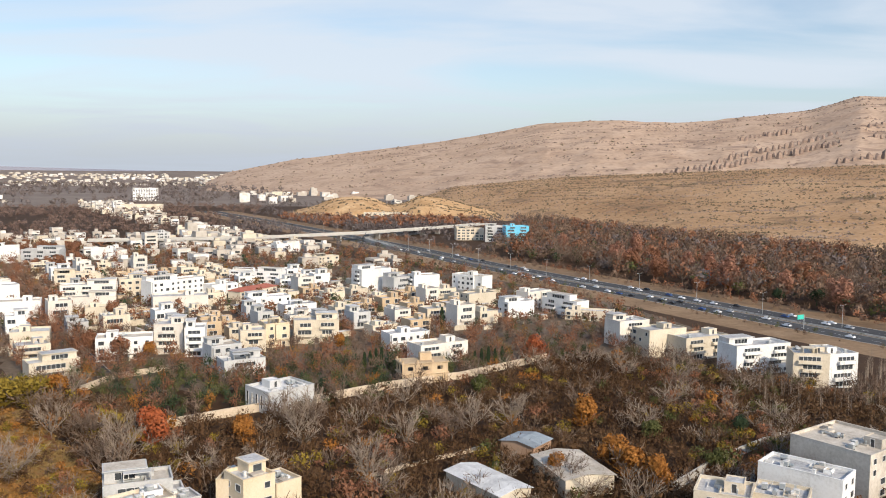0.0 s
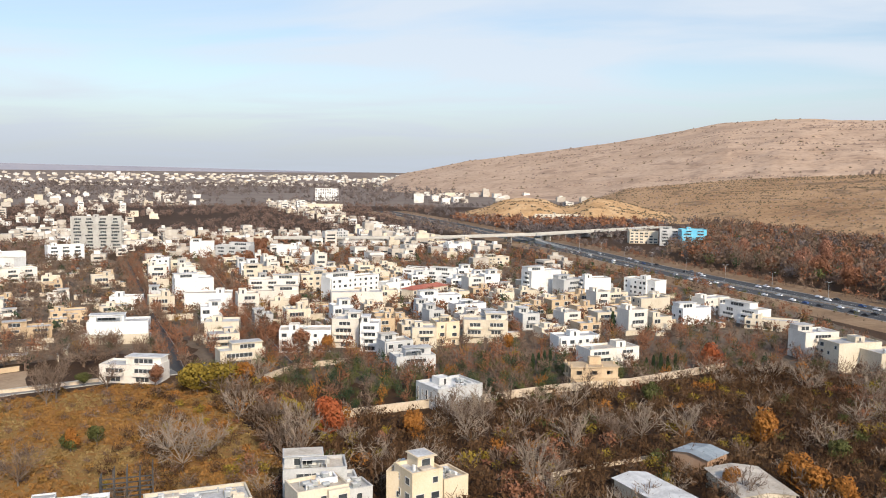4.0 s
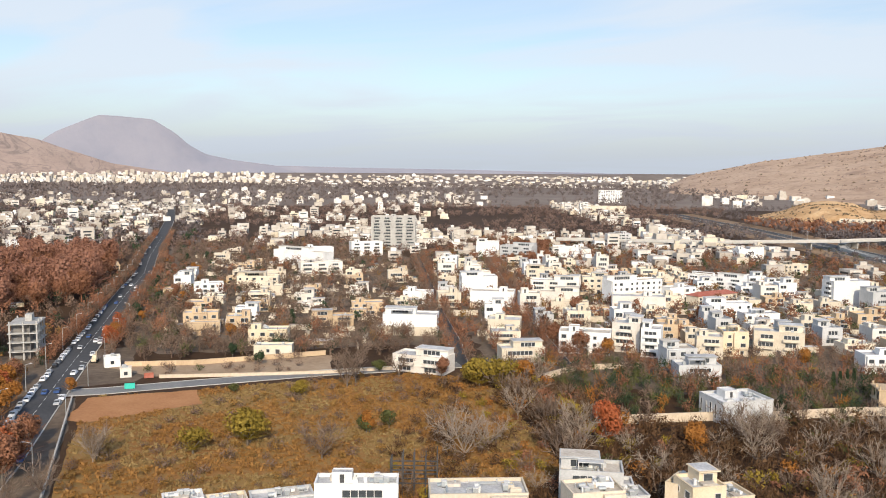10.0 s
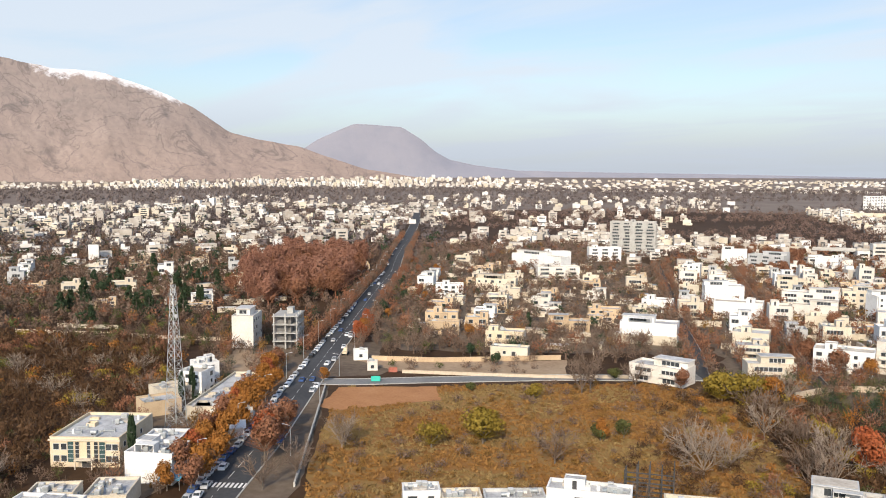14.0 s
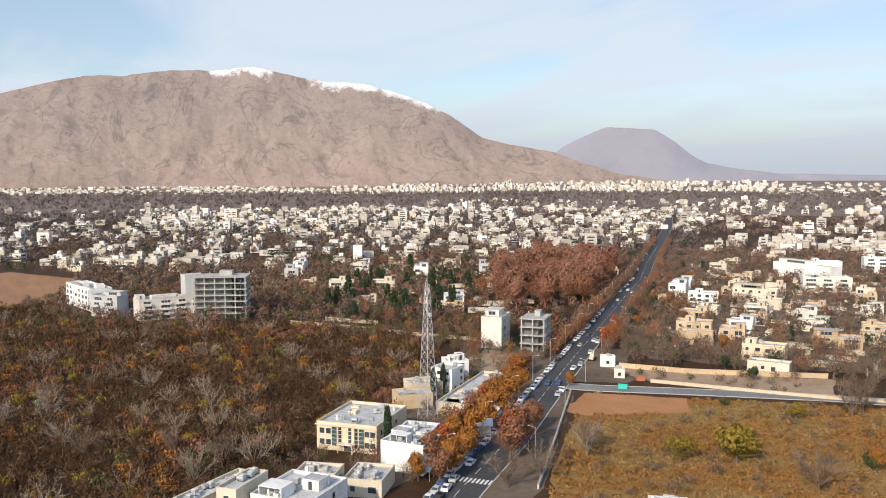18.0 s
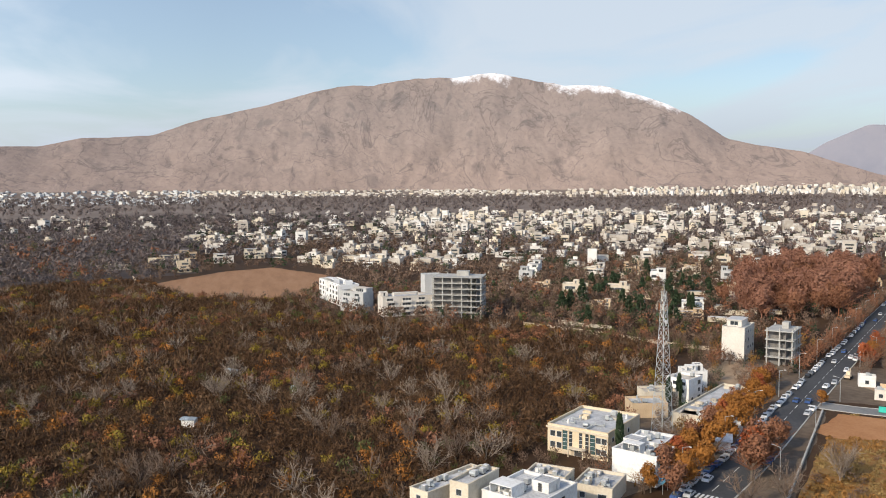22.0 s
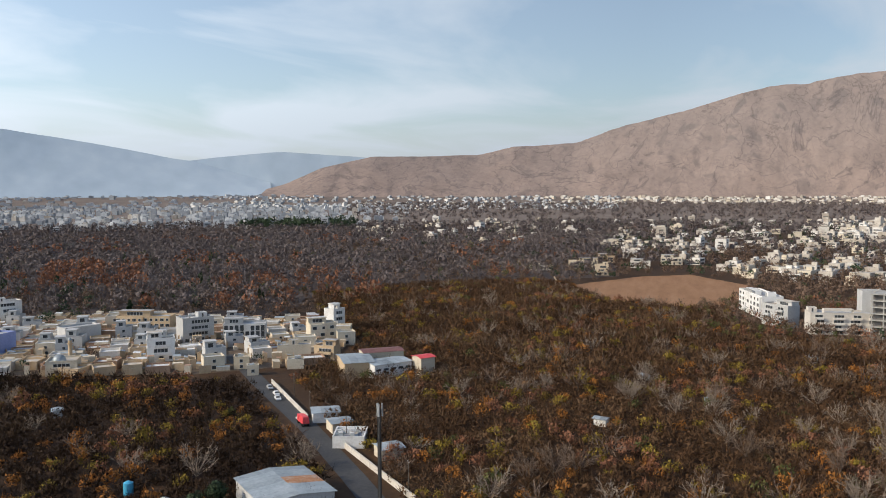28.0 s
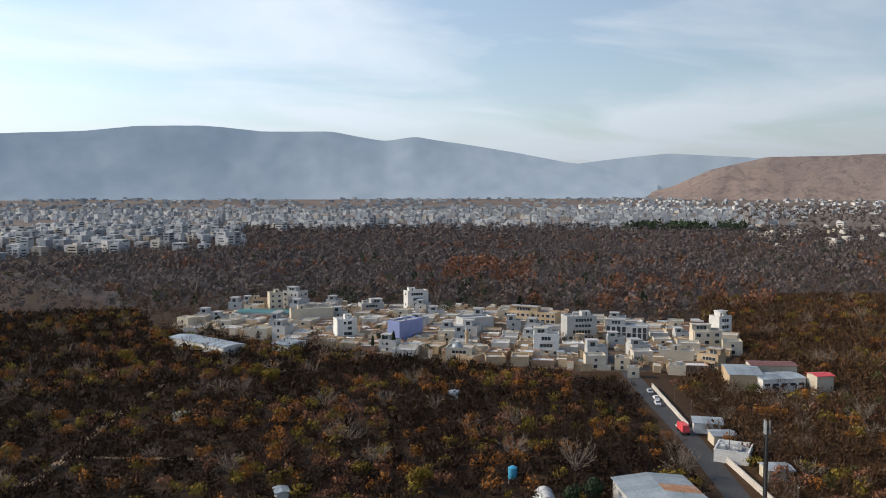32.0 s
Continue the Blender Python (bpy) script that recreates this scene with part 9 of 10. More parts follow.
# ---- masts, poles and lamps ----
def lattice_mast(x, y, h, half):
    top = tagged(new("lattice_mast"), "tall galvanised lattice radio mast", "mast")
    top.matrix_basis = pose(x, y, 0, 0, 0, 20)
    legs = [(-1, -1), (1, -1), (1, 1), (-1, 1)]
    w = lambda z: half * (1 - 0.78 * min(1, z / h))
    for i, j in legs:
        part("leg", Boxes().tube((i * w(0), j * w(0), -0.2), (i * w(h), j * w(h), h), 0.11, 0.07, 5), STEEL, top)
    n, z = 16, 0.0
    for k in range(n):
        z1 = h * (1 - (1 - (k + 1) / n) ** 1.15)
        for a in range(4):
            (i, j), (p, q) = legs[a], legs[(a + 1) % 4]
            part("brace", Boxes().tube((i * w(z), j * w(z), z), (p * w(z1), q * w(z1), z1), 0.05, n=4), STEEL, top)
            part("brace", Boxes().tube((p * w(z), q * w(z), z), (i * w(z1), j * w(z1), z1), 0.05, n=4), STEEL, top)
            part("strut", Boxes().tube((i * w(z1), j * w(z1), z1), (p * w(z1), q * w(z1), z1), 0.05, n=4), STEEL, top)
        z = z1
    for k, (z, a) in enumerate(((h - 2, 0), (h - 2, 120), (h - 4.5, 200), (h - 7, 60))):
        part("antenna_panel", Boxes().box(-0.15, 0.5, -0.9, 0.15, 0.7, 0.9), FRAME, top, at=pose(0, 0, z, 0, 0, a))
    part("dish", Boxes().tube((0, 0.6, h - 9), (0, 0.9, h - 9), 0.3, 0.7, 12), FRAME, top)
    part("lightning_rod", Boxes().tube((0, 0, h), (0, 0, h + 2.5), 0.05, 0.02, 5), STEEL, top)


lattice_mast(-224.9, 111.4, 41.5, 2.2)


def monopole(x, y, h):
    top = tagged(new("monopole_mast"), "grey tubular phone mast with white antenna panels", "mast")
    top.matrix_basis = pose(x, y, 0)
    part("pole", Boxes().tube((0, 0, -0.2), (0, 0, h - 1), 0.42, 0.3, 10), DARKSTEEL, top)
    for k in range(3):
        part("antenna_panel", Boxes().box(-0.22, 0.45, -1.4, 0.22, 0.75, 1.4), STEEL, top, at=pose(0, 0, h - 1.3, 0, 0, 30 + 120 * k))
        part("bracket", Boxes().box(-0.04, 0.0, -0.05, 0.04, 0.5, 0.05), DARKSTEEL, top, at=pose(0, 0, h - 1.6, 0, 0, 30 + 120 * k))
        part("radio_box", Boxes().box(-0.2, 0.25, -0.4, 0.2, 0.5, 0.4), DARKSTEEL, top, at=pose(0, 0, h - 3.6, 0, 0, 80 + 120 * k))
    part("rung_ladder", Boxes().box(-0.25, -0.45, 0.5, 0.25, -0.38, h - 2), DARKSTEEL, top)


monopole(-176.5, -64.3, 25.3)
LAMP = []


def street_lamp(x, y, heading, h=9.0, arms=1, label="grey steel street lamp beside the road"):
    key = (h, arms)
    m = pose(x, y, 0, 0, 0, heading)
    for k, ob in LAMP:
        if k == key:
            return copy_thing(ob, m)
    top = tagged(new("street_lamp"), label, "street lamp", "street lamps")
    part("pole", Boxes().tube((0, 0, -0.2), (0, 0, h), 0.12, 0.07, 6), STEEL, top)
    for a in range(arms):
        s = 1 if a == 0 else -1
        part("arm", Boxes().tube((0, 0, h), (s * 1.6, 0, h + 0.45), 0.06, 0.05, 5), STEEL, top)
        part("lamp_head", Boxes().box(s * 1.6 - 0.1 if s > 0 else s * 1.6 - 0.6, -0.15, h + 0.38, s * 1.6 + 0.6 if s > 0 else s * 1.6 + 0.1, 0.15, h + 0.52), FRAME, top)
    top.matrix_basis = m
    LAMP.append((key, top))
    return top


def row_of_lamps(pts, start, end, step, off, h, arms):
    s = start
    while s < end:
        x, y, a = along(pts, s)
        street_lamp(x - math.sin(radians(a)) * off, y + math.cos(radians(a)) * off, a + (90 if off <= 0 else -90), h, arms)
        s += step


row_of_lamps(AVENUE, 143.4, 665.6, 33.3, 9.2, 9.0, 1)
row_of_lamps(AVENUE, 160, 537.6, 43.5, -9.2, 8.0, 1)
row_of_lamps(HIGHWAY, 51.2, 793.6, 46.1, 0, 12.0, 2)


def wood_pole(x, y, h=8.0):
    top = tagged(new("utility_pole"), "wooden utility pole with a crossarm by the village road", "pole", "utility poles")
    top.matrix_basis = pose(x, y, 0, 0, 0, 35)
    part("post", Boxes().tube((0, 0, -0.2), (0, 0, h), 0.14, 0.09, 7), BARK, top)
    part("crossarm", Boxes().box(-0.8, -0.06, h - 0.6, 0.8, 0.06, h - 0.48), BARK, top)
    for i in (-0.7, 0.0, 0.7):
        part("insulator", Boxes().tube((i, 0, h - 0.48), (i, 0, h - 0.3), 0.05, 0.04, 6), FRAME, top)


for x, y in ((-273.9, -131.8), (-250.9, -115.2), (-225.3, -92.2), (-204.8, -74.2), (-192, -62.7)):
    wood_pole(x, y)

# ---- walls ----
wall_line([(-78.1, 235.5), (-53.8, 254.7), (-39.7, 263.7), (-19.2, 281.6), (7.7, 298.2), (41, 330.2)], 2.6, 0.35, GARDENWALL, "long pale mud-plastered garden wall before the villas")
wall_line([(-233, 204.5), (-222, 213), (-204, 227), (-187, 241), (-170, 259)], 1.1, 0.3, GARDENWALL, "low pale wall along the side road")
wall_line([(-257.3, 209.9), (-238.1, 225.3), (-222.7, 244.5), (-207.4, 265)], 1.8, 0.3, TAN, "tan garden wall of the villas")
wall_line([(-413.4, 128), (-391.7, 144.6), (-373.8, 158.1), (-350.7, 171.5), (-330.2, 188.2)], 1.6, 0.35, GARDENWALL, "tan wall along the orchard's edge")
wall_line([(-414.7, 147.2), (-390.4, 165.8)], 1.8, 0.3, CREAM, "cream-painted garden wall")
wall_line([(-288.8, -148), (-264.1, -128.3), (-245.8, -113.7)], 1.5, 0.3, OFFWHITE, "white wall beside the village road")
wall_line([(-221.4, -91.5), (-201.5, -73.5), (-185.6, -58.9)], 1.6, 0.3, OFFWHITE, "white wall beside the village road")
wall_line([(-25.6, 197.1), (-16.1, 199), (-4.2, 209.4), (15.1, 223.5)], 1.0, 0.3, GARDENWALL, "low crumbling wall across the orchard")
wall_line([(53.5, 191.5), (70.1, 211.1), (87, 226), (98.6, 235.4)], 2.2, 0.3, KERB, "grey block wall along a lane")
wall_line([(-117.8, 273.9), (-113.4, 291.8), (-94.7, 309.8)], 2.0, 0.3, GARDENWALL, "cream wall along a garden lane")
road("lane", [(64, 179.2), (75.5, 206.1), (92.2, 222.7), (107.5, 235.5)], 5, 0.07, PALEASPHALT, "pale lane between the orchard and the houses")
wall_line([(-163.8, 110.1), (-192, 134.4), (-235.5, 171.5)], 1.1, 0.3, KERB, "low grey wall between the field and the avenue")

# ---- sheds and huts ----
shed(20, 182.8, 126.5, 19.2, 9, 4.1, 0.8, CREAM, PALEROOF, "farm shed with a pale dusty sheet roof")
shed(39.8, 190.5, 108.3, 17.9, 12.3, 4.4, 0.9, CREAM, ROOFWARM, "farm shed with a beige sheet roof in the orchard")
shed(23.4, 210.3, 54, 9, 9.6, 4.1, 0.8, BRICK, METALROOF, "small farm shed with a blue-grey sheet roof")
shed(-174.5, -74.4, 226, 19.8, 16.6, 5.3, 0.9, GREYWALL, METALROOF, "tin-roofed hall with a broad rust stain", bands=1)
shed(-302.8, -124.3, 122, 11.5, 19.2, 6.0, 1.0, TAN, METALROOF, "village hall with a pale blue sheet roof", faces="r")
shed(-305.2, -112.9, 140, 16.6, 11.5, 5.3, 0.6, WHITE, METALROOF, "white workshop with a strip of dark windows", faces="f")
shed(-320, -122.9, 125, 16.6, 9, 6.9, 0.5, CREAM, MAROON, "hall with a dark red sheet roof behind the village")
shed(-314.9, -97.3, 140, 6.4, 6.4, 7.1, 0.5, CREAM, CRIMSON, "shed with a bright crimson roof")
shed(-241.9, -110.1, 118, 8.3, 7.7, 3.2, 0.4, WHITE, METALROOF, "roadside shed with a pale green sheet roof")
shed(-233, -99.8, 130, 6.4, 6.4, 3.0, 0.4, CREAM, METALROOF, "small cream roadside shed with sheet roof")
house(-219.5, -94.1, 105, 9, 10.2, 3.4, wall=WHITE, faces="", stair=0, label="white flat-roofed roadside garage", roof=ROOF)
shed(-212.5, -76.8, 130, 6.4, 6.4, 3.0, 0.4, CREAM, METALROOF, "small roadside tin shed by the phone mast")
shed(-231.7, -321.3, 270, 43.5, 11.5, 3.9, 0.7, WHITE, METALROOF, "long low hall with a pale blue sheet roof")
shed(-243.2, -316.2, 100, 10.2, 12.8, 3.4, 0.6, WHITE, METALROOF, "pale roofed hall at the village edge")
shed(-288, -407, 120, 33.3, 15.4, 4.6, 0.8, GREYWALL, GREENROOF, "hall with a dark teal sheet roof")
shed(-208.6, 112.6, 60, 9.6, 7.7, 3.2, 1.0, WHITE, WHITE, "white canvas market tent", "tent")
shed(-225.3, 122.9, 50, 11.5, 7.7, 3.2, 0.9, WHITE, WHITE, "white canvas market tent", "tent")
for x, y, a in ((-228.6, -195.6, 40), (-150.3, -243.3, 20), (-262.4, -25.6, 70), (-297, 7.7, 10), (-330.2, -15.4, 30), (-384, 51.2, 15), (-124.9, -162.4, 60)):
    shed(x, y, a, 4.0, 2.8, 2.3, 0.3, WHITE, METALROOF, "small white hut in the orchard", "hut")

# ---- junction clutter ----
def skip_bin(x, y, rot, mat, label):
    top = tagged(new("waste_container"), label, "container")
    top.matrix_basis = pose(x, y, 0.1, 0, 0, rot)
    part("tub", Boxes().tray(-1.6, -0.9, 0.15, 1.6, 0.9, 1.6, 0.08, 1.3), mat, top)
    for i in (-1.2, 1.2):
        for j in (-0.8, 0.8):
            part("wheel", Boxes().tube((i, j - 0.06, 0.1), (i, j + 0.06, 0.1), 0.12, n=8), RUBBER, top)


skip_bin(-229.9, 189.1, 48, TEAL, "teal metal waste container at the roadside")
skip_bin(-236.2, 202.5, 48, REDROOF, "red metal container by the white wall")
house(-244.5, 197.1, 50, 3.8, 3.8, 3.4, faces="f", stair=0, label="small white booth at the junction")
digger = tagged(new("digger"), "yellow digger parked at the junction", "digger")
digger.matrix_basis = pose(-272.6, 208.6, 0.1, 0, 0, 130)
part("cab", Boxes().box(-0.9, -0.8, 0.9, 0.7, 0.8, 2.9, taper=0.12), YELLOW, digger)
part("body", Boxes().box(-2.2, -0.9, 0.7, 1.2, 0.9, 1.6), YELLOW, digger)
part("boom", Boxes().tube((1.0, 0, 1.4), (2.6, 0, 3.6), 0.22, 0.16, 6), YELLOW, digger)
part("stick", Boxes().tube((2.6, 0, 3.6), (3.4, 0, 1.2), 0.16, 0.12, 6), YELLOW, digger)
part("bucket", Boxes().box(3.0, -0.5, 0.4, 3.8, 0.5, 1.2, taper=0.1), DARKSTEEL, digger)
for i in (-1.6, 0.9):
    for s in (-1, 1):
        part("wheel", Boxes().tube((i, s * 0.75, 0.6), (i, s * 1.15, 0.6), 0.6, n=12), RUBBER, digger)

truck = tagged(new("tank_truck"), "bright red truck with a covered load on the village road", "truck")
truck.matrix_basis = pose(-240, -112.6, 0.1, 0, 0, 220)
part("cab", Boxes().box(1.6, -1.1, 0.6, 3.4, 1.1, 2.7, taper=0.12), CRIMSON, truck)
part("load", Boxes().box(-3.4, -1.15, 1.0, 1.4, 1.15, 3.0, taper=0.3), CRIMSON, truck)
part("chassis", Boxes().box(-3.3, -0.5, 0.6, 3.2, 0.5, 0.95), DARKSTEEL, truck)
part("windscreen", Boxes().box(3.28, -0.9, 1.6, 3.36, 0.9, 2.4), GLASS, truck)
for i in (-2.6, -1.4, 2.5):
    for s in (-1, 1):
        part("wheel", Boxes().tube((i, s * 0.75, 0.5), (i, s * 1.1, 0.5), 0.5, n=12), RUBBER, truck)


def dome_mesh(r, n=20, m=8, tall=1.0):
    b = Boxes()
    v = [(r * math.cos(j * 1.5708 / m) * math.cos(i * 6.2832 / n), r * math.cos(j * 1.5708 / m) * math.sin(i * 6.2832 / n), r * tall * math.sin(j * 1.5708 / m)) for j in range(m + 1) for i in range(n)]
    return b.add(v, [(j * n + i, j * n + (i + 1) % n, (j + 1) * n + (i + 1) % n, (j + 1) * n + i) for j in range(m) for i in range(n)])


mosque = house(-276.5, -239.4, 120, 11.5, 11.5, 5.8, wall=CREAM, faces="f", stair=0, label="small village mosque with a pale dome", name="mosque", category="mosque", roof=ROOFWARM)
part("dome", dome_mesh(2.6).mesh("dome", METALROOF, smooth=True), None, mosque, "pale grey dome", at=pose(4.5, 4.5, 5.2))
part("drum", Boxes().tube((4.5, 4.5, 4.2), (4.5, 4.5, 5.2), 2.7, 2.65, 20), CREAM, mosque)
minaret = tagged(new("minaret"), "slim tan brick minaret in the village", "minaret")
minaret.matrix_basis = pose(-295.7, -243.2, 0)
part("shaft", Boxes().tube((0, 0, -0.2), (0, 0, 11), 0.9, 0.75, 10), TAN, minaret)
part("gallery", Boxes().tube((0, 0, 9.3), (0, 0, 9.8), 1.2, 1.2, 10), TAN, minaret)
part("cap", dome_mesh(0.8, 10, 5, 1.3).mesh("cap", METALROOF, smooth=True), None, minaret, at=pose(0, 0, 11))

tank = tagged(new("water_tank"), "blue plastic water tank on a stand", "water tank")
tank.matrix_basis = pose(-169.3, -124.4, 0)
part("drum", Boxes().tube((0, 0, 1.6), (0, 0, 4.4), 1.15, 1.15, 18), TANKBLUE, tank)
part("lid", Boxes().tube((0, 0, 4.4), (0, 0, 4.8), 1.1, 0.4, 18), TANKBLUE, tank)
for i, j in ((-0.7, -0.7), (0.7, -0.7), (0.7, 0.7), (-0.7, 0.7)):
    part("leg", Boxes().tube((i, j, -0.2), (i, j, 1.6), 0.08, n=5), STEEL, tank)
tunnel = tagged(new("greenhouse_tunnel"), "white plastic-covered greenhouse tunnel", "greenhouse")
tunnel.matrix_basis = pose(-162.6, -110.1, 0, 0, 0, 40)
b = Boxes()
n = 14
v = [(x, 2.6 * math.cos(i * math.pi / n), 3.4 * math.sin(i * math.pi / n)) for x in (-4, 4) for i in range(n + 1)]
b.add(v, [(i, i + 1, n + 2 + i, n + 1 + i) for i in range(n)] + [tuple(range(n + 1)), tuple(range(2 * n + 1, n, -1))])
part("cover", b, WHITE, tunnel)
for x in (-3.9, -1.3, 1.3, 3.9):
    b = Boxes()
    for i in range(n):
        b.tube((x, 2.63 * math.cos(i * math.pi / n), 3.43 * math.sin(i * math.pi / n)), (x, 2.63 * math.cos((i + 1) * math.pi / n), 3.43 * math.sin((i + 1) * math.pi / n)), 0.05, n=4)
    part("hoop", b, STEEL, tunnel)

# ---- column site beside the grey houses ----
site = tagged(new("column_site"), "steel columns of a house under construction", "building site")
site.matrix_basis = pose(-103.2, 154.9, 0, 0, 0, 30)
rng_site = random.Random(9)
for i in range(5):
    for j in range(3):
        part("column", Boxes().box(i * 2.6 - 0.12, j * 3.0 - 0.12, -0.2, i * 2.6 + 0.12, j * 3.0 + 0.12, 8.6 + rng_site.uniform(-1.2, 2.2)), DARKSTEEL, site)
for j in range(3):
    for z in (3.2, 6.2):
        part("beam", Boxes().box(-0.1, j * 3.0 - 0.1, z, 10.5, j * 3.0 + 0.1, z + 0.25), DARKSTEEL, site)

# ---- overpass ----
bridge = tagged(new("overpass"), "long pale concrete overpass across the highway", "bridge")
deck = [(-320, 768), (-184.3, 819.2), (-170.2, 829.4), (-129.3, 865.3), (-85.8, 901.1), (-41, 960), (10.2, 1024), (51.2, 1088)]
for i, ((x0, y0), (x1, y1)) in enumerate(zip(deck, deck[1:])):
    length, a = math.hypot(x1 - x0, y1 - y0), math.degrees(math.atan2(y1 - y0, x1 - x0))
    part("deck", Boxes().box(0, -6, 6.6, length, 6, 7.8), CONCRETE, bridge, at=pose(x0, y0, 0, 0, 0, a))
    for s in (-6, 5.7):
        part("parapet", Boxes().box(0, s, 7.8, length, s + 0.3, 8.9), KERB, bridge, at=pose(x0, y0, 0, 0, 0, a))
    for k in range(1, max(2, int(length / 22))):
        part("pier", Boxes().box(-0.7, -3.5, -0.3, 0.7, 3.5, 6.6), CONCRETE, bridge, at=pose(x0 + (x1 - x0) * k / max(2, int(length / 22)), y0 + (y1 - y0) * k / max(2, int(length / 22)), 0, 0, 0, a))
ramp = tagged(new("slip_ramp"), "curving concrete slip ramp below the overpass", "bridge")
curve = [(-25.6, 1011.2, 6.0), (-53.8, 967.7, 5.4), (-74.2, 939.5, 4.6), (-81.9, 911.4, 3.6), (-76.8, 883.2, 2.4), (-58.9, 849.9, 1.0), (-43.5, 819.2, 0.15)]
for (x0, y0, z0), (x1, y1, z1) in zip(curve, curve[1:]):
    length, a = math.hypot(x1 - x0, y1 - y0), math.degrees(math.atan2(y1 - y0, x1 - x0))
    b = Boxes().add([(0, -3.5, -0.3), (length, -3.5, -0.3), (length, 3.5, -0.3), (0, 3.5, -0.3), (0, -3.5, z0), (length, -3.5, z1), (length, 3.5, z1), (0, 3.5, z0)], [(4, 5, 6, 7), (0, 1, 5, 4), (1, 2, 6, 5), (2, 3, 7, 6), (3, 0, 4, 7)])
    part("deck", b, CONCRETE, ramp, at=pose(x0, y0, 0, 0, 0, a))
    for s in (-3.5, 3.25):
        b = Boxes().add([(0, s, z0), (length, s, z1), (length, s + 0.25, z1), (0, s + 0.25, z0), (0, s, z0 + 1), (length, s, z1 + 1), (length, s + 0.25, z1 + 1), (0, s + 0.25, z0 + 1)], [(4, 5, 6, 7), (0, 1, 5, 4), (1, 2, 6, 5), (2, 3, 7, 6), (3, 0, 4, 7)])
        part("parapet", b, KERB, ramp, at=pose(x0, y0, 0, 0, 0, a))

# ---- the yellow office's front: window pairs, tall green strips and a canopy ----
for fx in (0.09, 0.20, 0.845, 0.94):
    for z in (2.2, 5.2):
        part("window", window_mesh(1.4, 1.5), None, OFFICE, at=pose(17.5 * fx, 0, z))
for fx, wide, glass in ((0.30, 1.5, GREENGLASS), (0.395, 1.0, BRICK), (0.56, 0.9, BRICK), (0.665, 1.0, BRICK), (0.755, 1.5, GREENGLASS)):
    part("glass_strip", Boxes().opening(wide, 5.2, 0.12, 0.16, 0.12).mesh("glass_strip", [YELLOW, glass if glass is not BRICK else GLASS]), None, OFFICE, at=pose(17.5 * fx, 0, 3.9))
    for z in (2.3, 3.4, 4.5, 5.6):
        part("glazing_bar", Boxes().box(-wide / 2, -0.08, z - 0.05, wide / 2, -0.045, z + 0.05), FRAME, OFFICE, at=pose(17.5 * fx, 0, 0))
part("cornice", Boxes().box(-0.3, -0.45, 6.75, 17.8, -0.003, 7.1), CREAM, OFFICE)
part("canopy", Boxes().box(6.8, -2.0, 2.2, 11.6, -0.003, 2.4), CREAM, OFFICE)
part("door", door_mesh(2.4, 2.0), None, OFFICE, at=pose(9.2, 0, 1.02))
for sx in (7.0, 11.2):
    part("column", Boxes().tube((sx, -1.8, -0.2), (sx, -1.8, 2.2), 0.16, n=8), CREAM, OFFICE)
for side in (3.2, 8.5, 13.8):
    part("window", window_mesh(1.2, 1.2), None, OFFICE, at=face_pose("r", 17.5, 22.0, side, 5.2))

awning = tagged(new("market_awning"), "bright blue tarpaulin awning over a roadside stall", "awning")
awning.matrix_basis = pose(-183.0, 89.0, 0, 0, 0, 45)
part("tarpaulin", Boxes().add([(-2.6, -1.8, 2.5), (2.6, -1.8, 2.5), (2.6, 1.8, 2.9), (-2.6, 1.8, 2.9), (-2.6, -1.8, 2.44), (2.6, -1.8, 2.44), (2.6, 1.8, 2.84), (-2.6, 1.8, 2.84)], [(0, 1, 2, 3), (7, 6, 5, 4), (0, 4, 5, 1), (1, 5, 6, 2), (2, 6, 7, 3), (3, 7, 4, 0)]), TANKBLUE, awning)
for i in (-2.5, 2.5):
    for j in (-1.7, 1.7):
        part("post", Boxes().tube((i, j, -0.1), (i, j, 2.5), 0.05, n=6), STEEL, awning)

# ---- landmark buildings ----
house(14.5, 913.9, 8, 29.4, 15.4, 12.6, wall=CREAM, faces="f", gap=4.2, size=(2.8, 1.5), label="cream office wing beside the blue building", name="office_building", category="building")
house(44.3, 896, 0, 19.2, 15.4, 16.7, wall=GREYWALL, faces="f", gap=4, size=(2.8, 1.8), label="grey glazed middle wing of the office complex", name="office_building", category="building")
house(64, 874.2, 8, 24.3, 16.6, 18.4, wall=BLUEPANEL, faces="fl", gap=4.2, size=(2.8, 1.5), label="bright blue clad office building with white bands", name="office_building", category="building")
house(-691.2, 1907.2, 20, 53.8, 25.6, 28.7, wall=WHITE, faces="f", gap=5, size=(2.6, 1.6), label="large white block standing alone in the woods", name="office_building", category="building")
house(-563.2, 1472, 15, 76.8, 25.6, 10.3, wall=CREAM, faces="", stair=0, label="long pale low building in the woods")
house(-121.6, 1305.6, 5, 70, 20, 9.0, wall=CREAM, faces="f", gap=7, size=(3, 1.6), label="long white institute at the foot of the hill", name="office_building", category="building")
sign = tagged(new("gantry_sign"), "green road sign on a steel gantry over the highway", "sign")
sign.matrix_basis = pose(172.8, 404.5, 0, 0, 0, 30)
part("post", Boxes().tube((0, 0, -0.2), (0, 0, 7.0), 0.2, 0.16, 8), STEEL, sign)
part("arm", Boxes().box(-5.0, -0.1, 6.2, 0.1, 0.1, 6.5), STEEL, sign)
part("panel", Boxes().box(-5.0, -0.18, 5.0, -0.6, -0.1, 7.2), TEAL, sign)


# ---- roof clutter: coolers and tanks on the nearer houses ----
clutter_rng = random.Random(31)
COOLER, RTANK = [], []


